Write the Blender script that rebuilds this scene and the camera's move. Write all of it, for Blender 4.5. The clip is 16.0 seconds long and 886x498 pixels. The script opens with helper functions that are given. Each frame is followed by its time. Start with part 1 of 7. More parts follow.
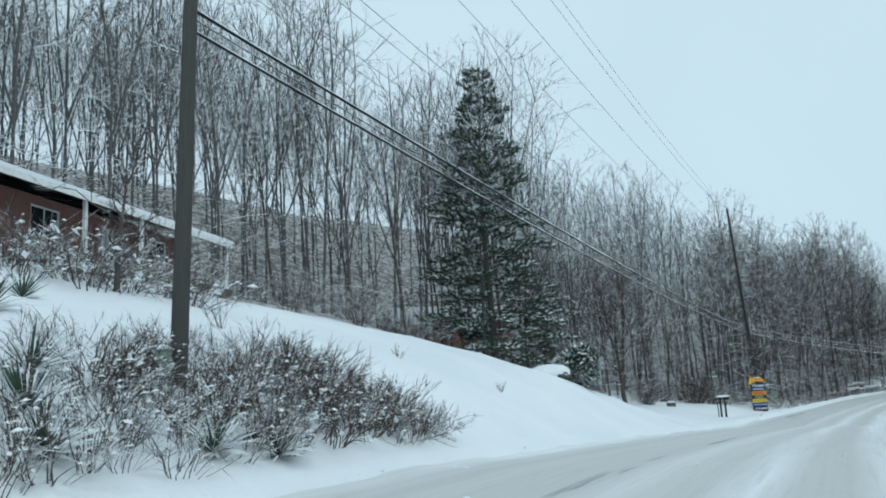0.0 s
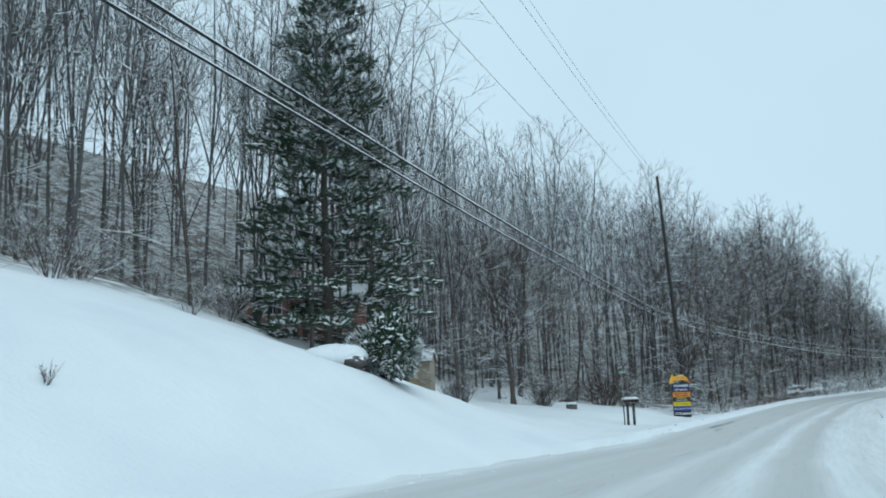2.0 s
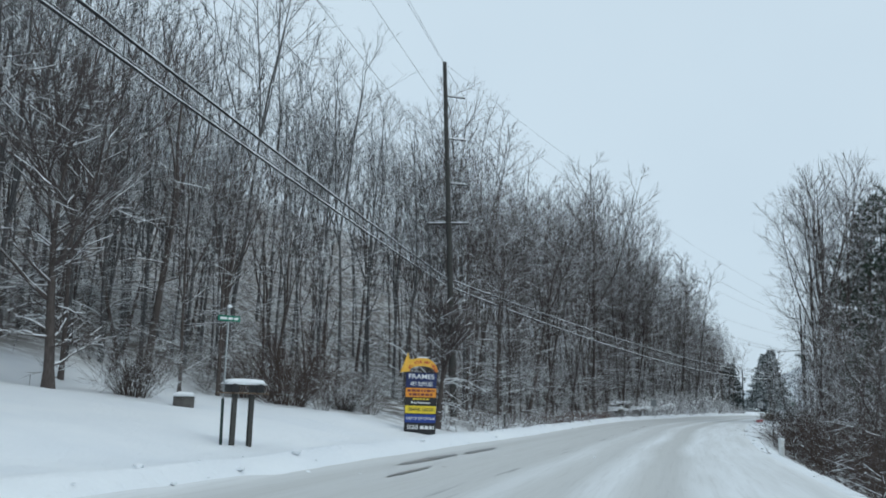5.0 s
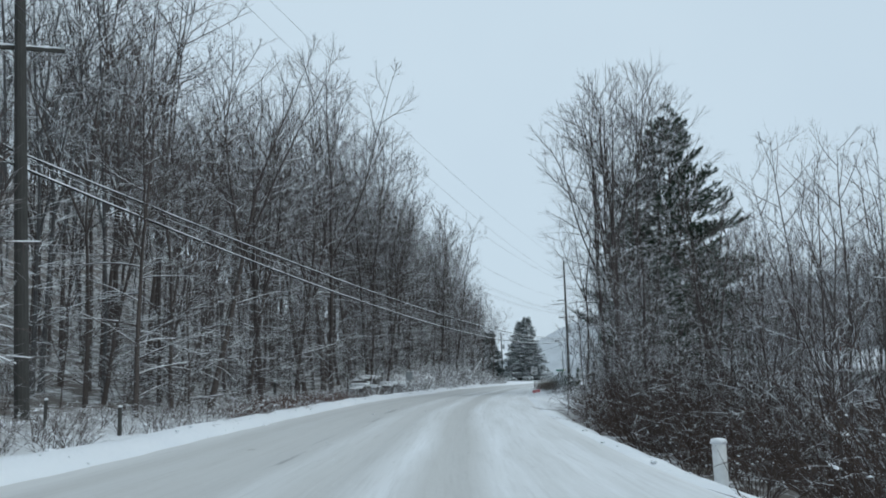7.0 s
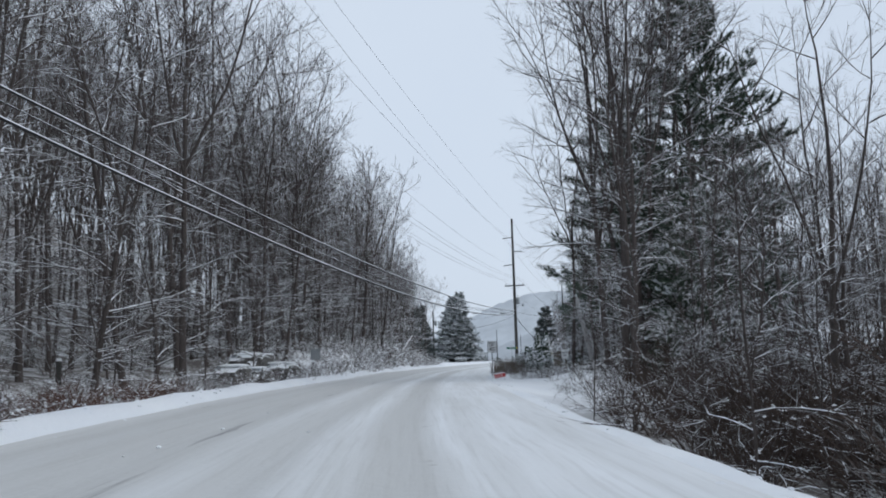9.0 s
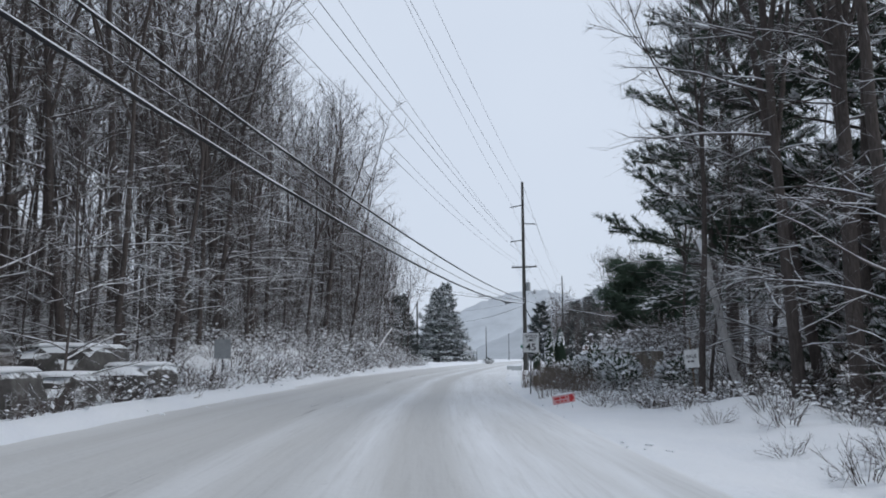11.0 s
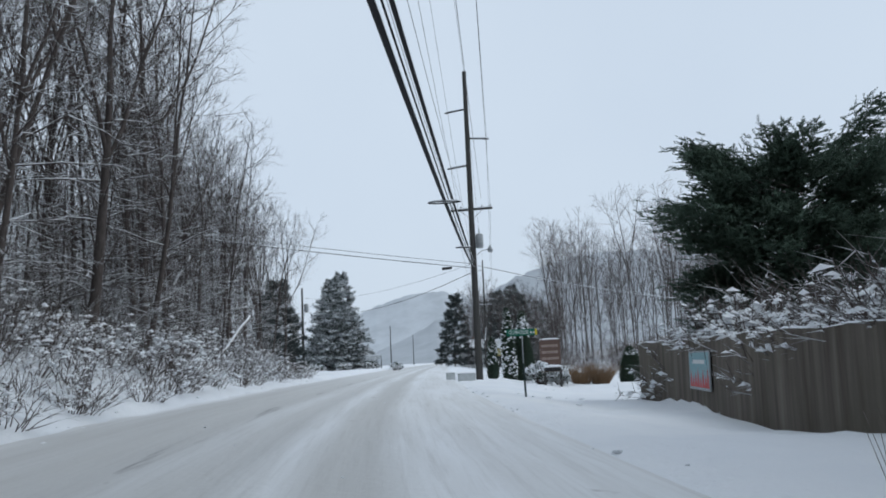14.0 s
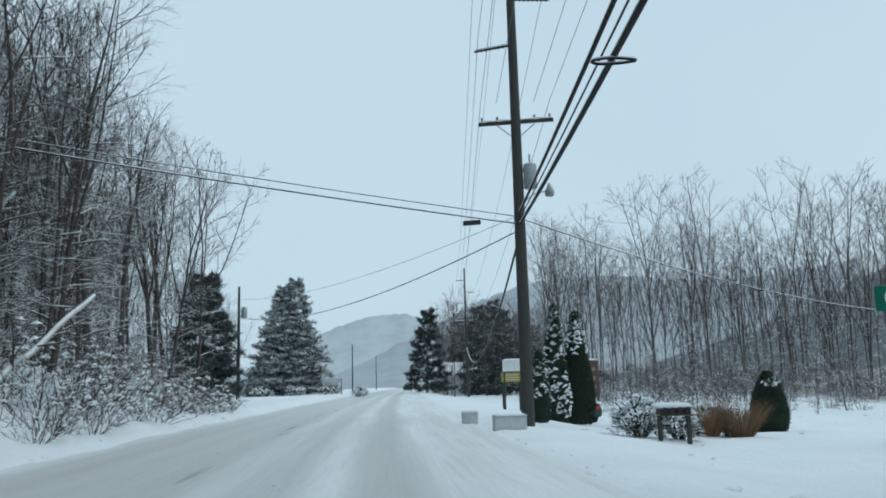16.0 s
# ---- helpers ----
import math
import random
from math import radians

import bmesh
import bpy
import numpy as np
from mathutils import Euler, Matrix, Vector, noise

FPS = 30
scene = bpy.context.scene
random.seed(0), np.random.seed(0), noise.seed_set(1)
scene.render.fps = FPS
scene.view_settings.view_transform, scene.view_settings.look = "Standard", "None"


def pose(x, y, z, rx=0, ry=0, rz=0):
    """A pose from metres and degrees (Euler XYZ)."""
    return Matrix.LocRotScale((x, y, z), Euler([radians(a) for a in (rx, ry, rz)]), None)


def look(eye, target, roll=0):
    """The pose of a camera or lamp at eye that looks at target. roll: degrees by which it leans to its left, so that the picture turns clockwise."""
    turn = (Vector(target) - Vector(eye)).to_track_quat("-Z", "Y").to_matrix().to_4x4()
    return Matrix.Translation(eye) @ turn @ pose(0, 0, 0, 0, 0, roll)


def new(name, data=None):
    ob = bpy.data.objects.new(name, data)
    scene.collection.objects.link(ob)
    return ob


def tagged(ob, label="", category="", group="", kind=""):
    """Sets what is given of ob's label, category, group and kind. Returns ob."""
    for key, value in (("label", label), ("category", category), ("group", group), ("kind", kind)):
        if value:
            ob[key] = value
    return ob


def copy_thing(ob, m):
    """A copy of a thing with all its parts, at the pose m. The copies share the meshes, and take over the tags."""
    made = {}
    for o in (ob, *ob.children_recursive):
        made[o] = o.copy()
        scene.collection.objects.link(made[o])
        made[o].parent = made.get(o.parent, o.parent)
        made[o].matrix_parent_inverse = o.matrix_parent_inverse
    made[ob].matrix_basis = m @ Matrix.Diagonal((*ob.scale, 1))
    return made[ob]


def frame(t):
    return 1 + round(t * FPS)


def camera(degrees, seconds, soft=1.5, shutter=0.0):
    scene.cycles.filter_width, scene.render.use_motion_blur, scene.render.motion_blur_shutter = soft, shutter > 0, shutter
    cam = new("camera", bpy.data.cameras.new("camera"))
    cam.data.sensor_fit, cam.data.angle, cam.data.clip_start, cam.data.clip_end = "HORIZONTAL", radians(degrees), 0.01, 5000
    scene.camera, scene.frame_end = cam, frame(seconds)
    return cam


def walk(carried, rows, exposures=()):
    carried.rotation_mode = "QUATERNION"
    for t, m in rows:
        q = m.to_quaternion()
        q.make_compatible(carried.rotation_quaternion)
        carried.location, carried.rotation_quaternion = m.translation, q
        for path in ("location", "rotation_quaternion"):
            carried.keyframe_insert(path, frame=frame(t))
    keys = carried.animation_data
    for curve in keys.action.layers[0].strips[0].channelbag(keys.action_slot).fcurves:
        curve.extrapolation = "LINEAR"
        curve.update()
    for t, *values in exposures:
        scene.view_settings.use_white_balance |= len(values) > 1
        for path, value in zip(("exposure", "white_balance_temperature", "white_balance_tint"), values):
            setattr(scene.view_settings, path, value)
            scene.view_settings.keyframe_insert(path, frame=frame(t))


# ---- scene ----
cam = camera(56.0, 16.0, soft=1.8)
PATH = [
    (0, (1.425, 1.366, 2.738), (1.425, 3.334, 3.096), -3.2),
    (0.5, (2.962, 5.702, 2.873), (3.014, 7.669, 3.229), -2.4),
    (1, (4.824, 10.0, 2.973), (4.883, 11.969, 3.319), -2.0),
    (1.5, (6.718, 13.77, 2.85), (6.804, 15.74, 3.187), -1.7),
    (2, (8.83, 17.679, 2.661), (8.943, 19.647, 2.996), -1.7),
    (2.5, (10.939, 21.947, 2.52), (11.066, 23.916, 2.843), -1.5),
    (3, (13.18, 26.397, 2.459), (13.26, 28.371, 2.774), -0.4),
    (3.2, (14.075, 28.282, 2.358), (14.094, 30.255, 2.683), -0.3),
    (5.3, (24.616, 50.251, 1.48), (25.211, 52.123, 1.855), 1.8),
    (5.5, (25.695, 52.322, 1.48), (26.376, 54.161, 1.87), 1.8),
    (6, (28.543, 57.59, 1.477), (29.343, 59.376, 1.892), 0.6),
    (6.3, (30.289, 60.701, 1.442), (31.157, 62.457, 1.846), -0.2),
    (6.5, (31.383, 62.728, 1.403), (32.292, 64.466, 1.793), -0.7),
    (7, (33.998, 67.547, 1.394), (34.993, 69.254, 1.706), -1.5),
    (7.5, (36.789, 72.323, 1.345), (37.847, 74.001, 1.601), -1.7),
    (8, (39.68, 77.338, 1.289), (40.778, 78.99, 1.544), -1.1),
    (8.5, (42.641, 82.49, 1.269), (43.766, 84.123, 1.532), -1.4),
    (9, (45.821, 87.534, 1.264), (46.969, 89.15, 1.529), -1.6),
    (9.2, (47.153, 89.433, 1.352), (48.301, 91.05, 1.611), -1.7),
    (11.3, (60.928, 110.496, 1.516), (62.119, 112.081, 1.779), -0.1),
    (11.5, (62.282, 112.386, 1.527), (63.497, 113.952, 1.795), -0.6),
    (12, (65.475, 116.88, 1.568), (66.749, 118.398, 1.836), -1.0),
    (12.5, (69.022, 121.79, 1.501), (70.345, 123.266, 1.77), -1.5),
    (13, (72.306, 126.18, 1.531), (73.653, 127.632, 1.803), -1.5),
    (13.5, (75.828, 130.823, 1.467), (77.198, 132.255, 1.735), -2.2),
    (14, (79.264, 135.156, 1.457), (80.642, 136.581, 1.723), -2.7),
    (14.5, (82.85, 139.868, 1.541), (84.224, 141.295, 1.819), -2.5),
    (15, (86.384, 144.27, 1.517), (87.765, 145.686, 1.817), -2.2),
    (15.5, (90.195, 149.015, 1.597), (91.608, 150.395, 1.911), -2.0),
    (16, (93.671, 153.093, 1.688), (95.109, 154.446, 2.008), -1.6),
]
walk(cam, [(t, look(eye, target, roll)) for t, eye, target, roll in PATH],
     ((0, 0.25, 5880, -7), (1.0, 0.25, 5880, -7), (1.5, 0.25, 5720, -8), (2.5, 0.25, 5740, -8), (3.2, 0.25, 5820, -7), (5.3, 0.18, 6070, 0), (6.5, 0.16, 6040, -1), (8, 0.2, 6120, 4), (9, 0.22, 6220, 8), (12.5, 0.23, 6300, 10), (14, 0.2, 6150, 6), (16, 0.16, 5870, -6)))

# ---- world and light: a thick winter overcast ----
world = bpy.data.worlds.new("overcast")
scene.world = world
world.use_nodes = True
wn, wl = world.node_tree.nodes, world.node_tree.links
sky = wn.new("ShaderNodeTexSky")
sky.sky_type = "NISHITA"
sky.sun_disc = False
sky.sun_elevation, sky.sun_rotation = radians(38), radians(150)
sky.air_density, sky.dust_density = 1.0, 4.0
sky_gain = wn.new("ShaderNodeVectorMath")
sky_gain.operation = "SCALE"
sky_gain.inputs["Scale"].default_value = 0.08
cloud = wn.new("ShaderNodeTexNoise")
cloud.inputs["Scale"].default_value, cloud.inputs["Detail"].default_value = 1.6, 4
cloud_ramp = wn.new("ShaderNodeValToRGB")
cloud_ramp.color_ramp.elements[0].position, cloud_ramp.color_ramp.elements[1].position = 0.3, 0.75
cloud_ramp.color_ramp.elements[0].color = (0.580, 0.636, 0.728, 1)
cloud_ramp.color_ramp.elements[1].color = (0.652, 0.706, 0.786, 1)
sky_mix = wn.new("ShaderNodeMix")
sky_mix.data_type = "RGBA"
sky_mix.inputs["Factor"].default_value = 0.88
coord = wn.new("ShaderNodeTexCoord")
wl.new(coord.outputs["Generated"], cloud.inputs["Vector"])
wl.new(sky.outputs[0], sky_gain.inputs[0])
wl.new(cloud.outputs["Fac"], cloud_ramp.inputs[0])
wl.new(sky_gain.outputs[0], sky_mix.inputs[6])
wl.new(cloud_ramp.outputs[0], sky_mix.inputs[7])
wl.new(sky_mix.outputs[2], wn["Background"].inputs[0])
wn["Background"].inputs[1].default_value = 1.0

sun = new("sun", bpy.data.lights.new("sun", "SUN"))
sun.data.energy, sun.data.angle, sun.data.color = 0.5, radians(25), (1.0, 0.97, 0.93)
sun.matrix_world = look((0, 0, 60), (-18, 35, 0))

# ---- materials ----


class Mat:
    """A small wrapper to write node materials in few lines."""

    def __init__(self, name, rough=0.7, metal=0.0, spec=0.4):
        self.m = bpy.data.materials.new(name)
        self.m.use_nodes = True
        self.n, self.l = self.m.node_tree.nodes, self.m.node_tree.links
        self.b = self.n["Principled BSDF"]
        self.b.inputs["Roughness"].default_value = rough
        self.b.inputs["Metallic"].default_value = metal
        self.b.inputs["Specular IOR Level"].default_value = spec
        self.pos = self.n.new("ShaderNodeTexCoord").outputs["Object"]

    def link(self, a, b):
        self.l.new(a, b)

    def noise(self, scale, detail=4, rough=0.55, stretch=None, vec=None):
        t = self.n.new("ShaderNodeTexNoise")
        t.inputs["Scale"].default_value, t.inputs["Detail"].default_value = scale, detail
        t.inputs["Roughness"].default_value = rough
        v = vec or self.pos
        if stretch:
            k = self.n.new("ShaderNodeMapping")
            k.inputs["Scale"].default_value = stretch
            self.link(v, k.inputs[0])
            v = k.outputs[0]
        self.link(v, t.inputs["Vector"])
        return t.outputs["Fac"]

    def ramp(self, fac, *stops):
        r = self.n.new("ShaderNodeValToRGB")
        e = r.color_ramp.elements
        while len(e) < len(stops):
            e.new(0.5)
        for el, (p, c) in zip(e, stops):
            el.position = p
            el.color = (c, c, c, 1) if isinstance(c, (int, float)) else (*c, 1)
        self.link(fac, r.inputs[0])
        return r.outputs[0]

    def math(self, op, a, b=None, c=None, clamp=False):
        k = self.n.new("ShaderNodeMath")
        k.operation, k.use_clamp = op, clamp
        for i, v in enumerate((a, b, c)):
            if v is None:
                continue
            if isinstance(v, (int, float)):
                k.inputs[i].default_value = v
            else:
                self.link(v, k.inputs[i])
        return k.outputs[0]

    def mix(self, fac, a, b):
        k = self.n.new("ShaderNodeMix")
        k.data_type = "RGBA"
        for i, v in ((0, fac), (6, a), (7, b)):
            if isinstance(v, (int, float)):
                k.inputs[i].default_value = v
            elif isinstance(v, tuple):
                k.inputs[i].default_value = (*v, 1)
            else:
                self.link(v, k.inputs[i])
        return k.outputs[2]

    def up(self):
        g = self.n.new("ShaderNodeNewGeometry")
        s = self.n.new("ShaderNodeSeparateXYZ")
        self.link(g.outputs["Normal"], s.inputs[0])
        return s.outputs[2]

    def rand(self):
        return self.n.new("ShaderNodeObjectInfo").outputs["Random"]

    def island(self):
        return self.n.new("ShaderNodeNewGeometry").outputs["Random Per Island"]

    def uv(self):
        k = self.n.new("ShaderNodeUVMap")
        s = self.n.new("ShaderNodeSeparateXYZ")
        self.link(k.outputs[0], s.inputs[0])
        return k.outputs[0], s.outputs[0], s.outputs[1]

    def color(self, c):
        if isinstance(c, tuple):
            self.b.inputs["Base Color"].default_value = (*c, 1)
        else:
            self.link(c, self.b.inputs["Base Color"])
        return self

    def bump(self, h, strength=0.4, dist=0.02):
        k = self.n.new("ShaderNodeBump")
        k.inputs["Strength"].default_value, k.inputs["Distance"].default_value = strength, dist
        self.link(h, k.inputs["Height"])
        self.link(k.outputs[0], self.b.inputs["Normal"])
        return self


SNOW = (0.80, 0.83, 0.86)


def mat_snow():
    k = Mat("snow", 0.75, 0, 0.25)
    big = k.noise(0.25, 5)
    fine = k.noise(9, 6)
    k.color(k.mix(k.ramp(big, (0.3, 0.0), (0.7, 1.0)), (0.76, 0.79, 0.83), (0.84, 0.86, 0.88)))
    return k.bump(k.math("ADD", k.math("MULTIPLY", k.noise(1.3, 5), 2.0), fine), 0.55, 0.06).m


def mat_snowed(name, dark, light, lo=0.25, hi=0.6, scale=3.0, rough=0.85, grain=(4, 4, 0.6), cover=0.5):
    """A surface with snow lying where it faces up; how much lies there varies from place to place."""
    k = Mat(name, rough, 0, 0.2)
    n = k.noise(6, 5, 0.6, grain)
    base = k.mix(k.ramp(n, (0.3, 0.0), (0.7, 1.0)), dark, light)
    base = k.mix(k.math("MULTIPLY", k.rand(), 0.35), base, light)
    patch = k.noise(scale, 3)
    lie = k.math("ADD", k.up(), k.math("MULTIPLY", k.math("SUBTRACT", patch, 1.0 - cover), 1.6))
    fac = k.ramp(lie, (lo, 0.0), (hi, 1.0))
    k.color(k.mix(fac, base, SNOW))
    return k.bump(n, 0.5, 0.01).m


def mat_ground():
    """Snow; among the trees it lies thin, and leaf litter and stalks show through."""
    k = Mat("ground_snow", 0.8, 0, 0.25)
    vec, u, v = k.uv()
    big = k.noise(0.25, 5)
    snow = k.mix(k.ramp(big, (0.3, 0.0), (0.7, 1.0)), (0.76, 0.79, 0.83), (0.84, 0.86, 0.88))
    litter = k.mix(k.noise(7, 4), (0.05, 0.042, 0.036), (0.16, 0.13, 0.105))

    def step(x, a, b):
        return k.math("DIVIDE", k.math("SUBTRACT", x, a), b - a, clamp=True)

    left = k.math("MULTIPLY", step(u, 9.0, 14.0), k.math("MULTIPLY", step(v, 84, 92), step(v, 222, 214)))
    back = step(u, 24, 30)
    creek = k.math("MULTIPLY", step(u, -3.8, -5.5), k.math("MULTIPLY", step(v, 56, 64), step(v, 132, 124)))
    far = step(u, -34, -42)
    wood = k.math("MAXIMUM", k.math("MAXIMUM", left, back), k.math("MAXIMUM", creek, far))
    bare = k.ramp(k.noise(0.9, 6, 0.65), (0.36, 0.0), (0.52, 1.0))
    deep = k.ramp(k.noise(3.0, 5, 0.7), (0.28, 0.15), (0.6, 0.75))
    cover = k.math("MAXIMUM", k.math("MULTIPLY", wood, bare), k.math("MULTIPLY", step(u, 30, 38), deep))
    k.color(k.mix(k.math("MULTIPLY", cover, 0.92), snow, litter))
    return k.bump(k.math("ADD", k.math("MULTIPLY", k.noise(1.3, 5), 2.0), k.noise(9, 6)), 0.55, 0.06).m


M_SNOW = mat_snow()
M_GROUND = mat_ground()
M_BARK = mat_snowed("bark_with_snow", (0.045, 0.039, 0.037), (0.125, 0.106, 0.098), 0.55, 0.95, 1.2, cover=0.43)
M_TWIG = mat_snowed("twig_with_snow", (0.048, 0.041, 0.040), (0.13, 0.108, 0.102), 0.2, 0.6, 0.9, cover=0.36)
# Haze is mixed into these far colours, paler and greyer; snow lies on top.
M_TWIG_FAR = mat_snowed("haze_tinted_twig", (0.055, 0.054, 0.056), (0.15, 0.147, 0.148), 0.15, 0.65, 0.5, cover=0.52)
M_BARK_FAR = mat_snowed("haze_tinted_bark", (0.06, 0.06, 0.062), (0.14, 0.138, 0.14), 0.4, 0.9, 1.2, cover=0.5)
M_NEEDLE = mat_snowed("needles_with_snow", (0.014, 0.026, 0.018), (0.035, 0.055, 0.035), 0.45, 0.75, 0.55, cover=0.53)
M_NEEDLE_SNOWY = mat_snowed("needles_thick_with_snow", (0.014, 0.026, 0.018), (0.035, 0.055, 0.035), 0.2, 0.45, 1.6, cover=0.74)
M_NEEDLE_DARK = mat_snowed("dark_needles", (0.030, 0.048, 0.035), (0.068, 0.096, 0.066), 0.7, 1.0, 0.5, cover=0.32)
M_CEDAR = mat_snowed("feathery_evergreen", (0.036, 0.058, 0.045), (0.080, 0.118, 0.084), 0.8, 1.0, 0.5, cover=0.25)
# Base green greyed and lightened to carry the haze on far conifers.
M_FAR_NEEDLE = mat_snowed("haze_tinted_needles", (0.05, 0.063, 0.062), (0.085, 0.10, 0.10), 0.45, 0.95, 0.5, cover=0.36)
M_NEEDLE_FROST = mat_snowed("blue_needles_with_snow", (0.032, 0.046, 0.042), (0.070, 0.092, 0.084), 0.2, 0.65, 0.6, cover=0.5)
M_POLE = mat_snowed("weathered_pole_wood", (0.036, 0.036, 0.035), (0.085, 0.083, 0.078), 0.6, 0.85, 3, grain=(12, 12, 0.4))
M_BRUSH = mat_snowed("brush_with_snow", (0.045, 0.038, 0.036), (0.105, 0.086, 0.078), 0.15, 0.6, 1.5, cover=0.48)
M_BRUSH_SNOWY = mat_snowed("snow_laden_brush", (0.055, 0.046, 0.043), (0.125, 0.10, 0.09), 0.1, 0.5, 1.5, cover=0.38)
M_BRUSH_RED = mat_snowed("brown_brush", (0.040, 0.031, 0.028), (0.092, 0.068, 0.058), 0.3, 0.75, 1.5, cover=0.36)
M_BRUSH_RUST = mat_snowed("rust_brown_brush", (0.055, 0.030, 0.024), (0.13, 0.072, 0.054), 0.5, 0.9, 1.5, cover=0.34)
M_GRASS = mat_snowed("dry_grass", (0.10, 0.084, 0.074), (0.20, 0.168, 0.142), 0.3, 0.8, 2, cover=0.45)
M_CABLE = mat_snowed("cable_with_snow", (0.02, 0.02, 0.022), (0.04, 0.04, 0.044), -0.3, 0.2, 0.35, cover=0.58)
M_WIRE = Mat("wire", 0.5, 0.3).color((0.10, 0.10, 0.11)).m
M_METAL = Mat("galvanised_metal", 0.45, 0.8).color((0.35, 0.36, 0.38)).m


def mat_road():
    """Packed snow on asphalt: paler ridges, greyish wheel tracks, and a few bare streaks along the middle."""
    k = Mat("packed_snow_road", 0.6, 0, 0.3)
    vec, u, v = k.uv()
    n_long = k.noise(1.0, 5, 0.6, (1.3, 0.06, 1), vec)
    wob = k.math("ADD", u, k.math("MULTIPLY", k.math("SUBTRACT", k.noise(0.05, 2, 0.5, None, vec), 0.5), 0.9))
    col = k.mix(k.ramp(n_long, (0.35, 0.0), (0.65, 1.0)), (0.66, 0.67, 0.67), (0.80, 0.82, 0.84))

    def band(centre, half, soft):
        a = k.math("ABSOLUTE", k.math("SUBTRACT", wob, centre))
        return k.math("SUBTRACT", 1.0, k.math("DIVIDE", k.math("SUBTRACT", a, half), soft, clamp=True), clamp=True)

    for centre, half, soft, amount in ((0.05, 0.3, 0.5, 0.8), (1.9, 0.3, 0.55, 0.65), (3.7, 0.5, 0.8, 0.7), (5.2, 0.5, 0.6, 0.6), (6.3, 0.35, 0.5, 0.55)):
        fac = k.math("MULTIPLY", band(centre, half, soft), k.math("MULTIPLY", k.ramp(n_long, (0.2, 0.5), (0.7, 1.0)), amount))
        col = k.mix(fac, col, (0.46, 0.455, 0.435))
    streak = k.noise(1.0, 4, 0.6, (2.5, 0.12, 1), vec)
    fac = k.math("MULTIPLY", band(3.3, 0.12, 0.2), k.ramp(streak, (0.55, 0.0), (0.64, 0.7)))
    col = k.mix(fac, col, (0.16, 0.16, 0.17))
    tread = k.noise(1.0, 4, 0.65, (9.0, 0.25, 1), vec)
    col = k.mix(k.ramp(tread, (0.5, 0.0), (0.72, 0.3)), col, (0.42, 0.415, 0.40))
    clod = k.noise(1.0, 3, 0.6, (1.4, 0.7, 1), vec)
    col = k.mix(k.ramp(clod, (0.70, 0.0), (0.76, 0.6)), col, (0.33, 0.32, 0.31))
    k.color(col)
    return k.bump(k.math("ADD", n_long, k.math("MULTIPLY", k.noise(6, 5, 0.6, None, vec), 0.5)), 0.5, 0.05).m


M_ROAD = mat_road()

# ---- the plan: s metres along the road, d metres to the left of the driven line ----
ROAD_X = (5.894e-07, 5.6965e-04, 0.398178, 1.3645)
ROAD_Y = (-8.650e-07, -2.1278e-04, 0.916058, 1.3804)
S_END = 190.0


def _line(s):
    """Place and heading on the driven line; straight before 0, easing to straight past S_END."""
    s = np.asarray(s, float)
    t = np.clip(s, 0, S_END)
    x, y = np.polyval(ROAD_X, t), np.polyval(ROAD_Y, t)
    dx, dy = np.polyval(np.polyder(ROAD_X), t), np.polyval(np.polyder(ROAD_Y), t)
    n = np.hypot(dx, dy)
    dx, dy = dx / n, dy / n
    a = np.arctan2(dx, dy)
    over = np.maximum(s - S_END, 0)
    bend = radians(2.0) * (1 - np.exp(-over / 60.0))
    mean = a + radians(2.0) * (1 - np.where(over > 0, 60.0 / np.maximum(over, 1e-6) * (1 - np.exp(-over / 60.0)), 1))
    x = x + np.sin(mean) * over + dx * np.minimum(s, 0)
    y = y + np.cos(mean) * over + dy * np.minimum(s, 0)
    return x, y, a + bend


def world_xy(s, d):
    x, y, a = _line(s)
    return x - np.cos(a) * d, y + np.sin(a) * d


_S = np.linspace(-80, 700, 3121)
_LX, _LY, _LA = _line(_S)


def plan(x, y):
    """The (s, d) of a place."""
    i = int(np.argmin((_LX - x) ** 2 + (_LY - y) ** 2))
    a = _LA[i]
    return float(_S[i] + (x - _LX[i]) * np.sin(a) + (y - _LY[i]) * np.cos(a)), float(-(x - _LX[i]) * np.cos(a) + (y - _LY[i]) * np.sin(a))


def smooth(x, a, b):
    t = np.clip((np.asarray(x, float) - a) / (b - a), 0, 1)
    return t * t * (3 - 2 * t)


WALL = ((91.4, 134.0), (94.1, 139.4), (97.1, 143.2), (100.1, 146.1), (103.2, 148.8), (106.4, 151.9), (108.3, 154.2))
WALL_S = [plan(*p)[0] for p in WALL[:6]]
WALL_R = [-plan(*p)[1] for p in WALL[:6]]


def road_z(s):
    return np.interp(s, (-80, 0, 15, 30, 54, 90, 126, 160, 178, 260, 700), (1.8, 1.45, 1.4, 0.95, 0.1, -0.1, 0.08, 0.08, 0.22, 0.3, 0.0))


def wider(s):
    """How much further the left road edge lies, before the drive and along the forest."""
    return 1.0 - 0.75 * smooth(s, 45, 72) + 0.5 * smooth(s, 150, 178)


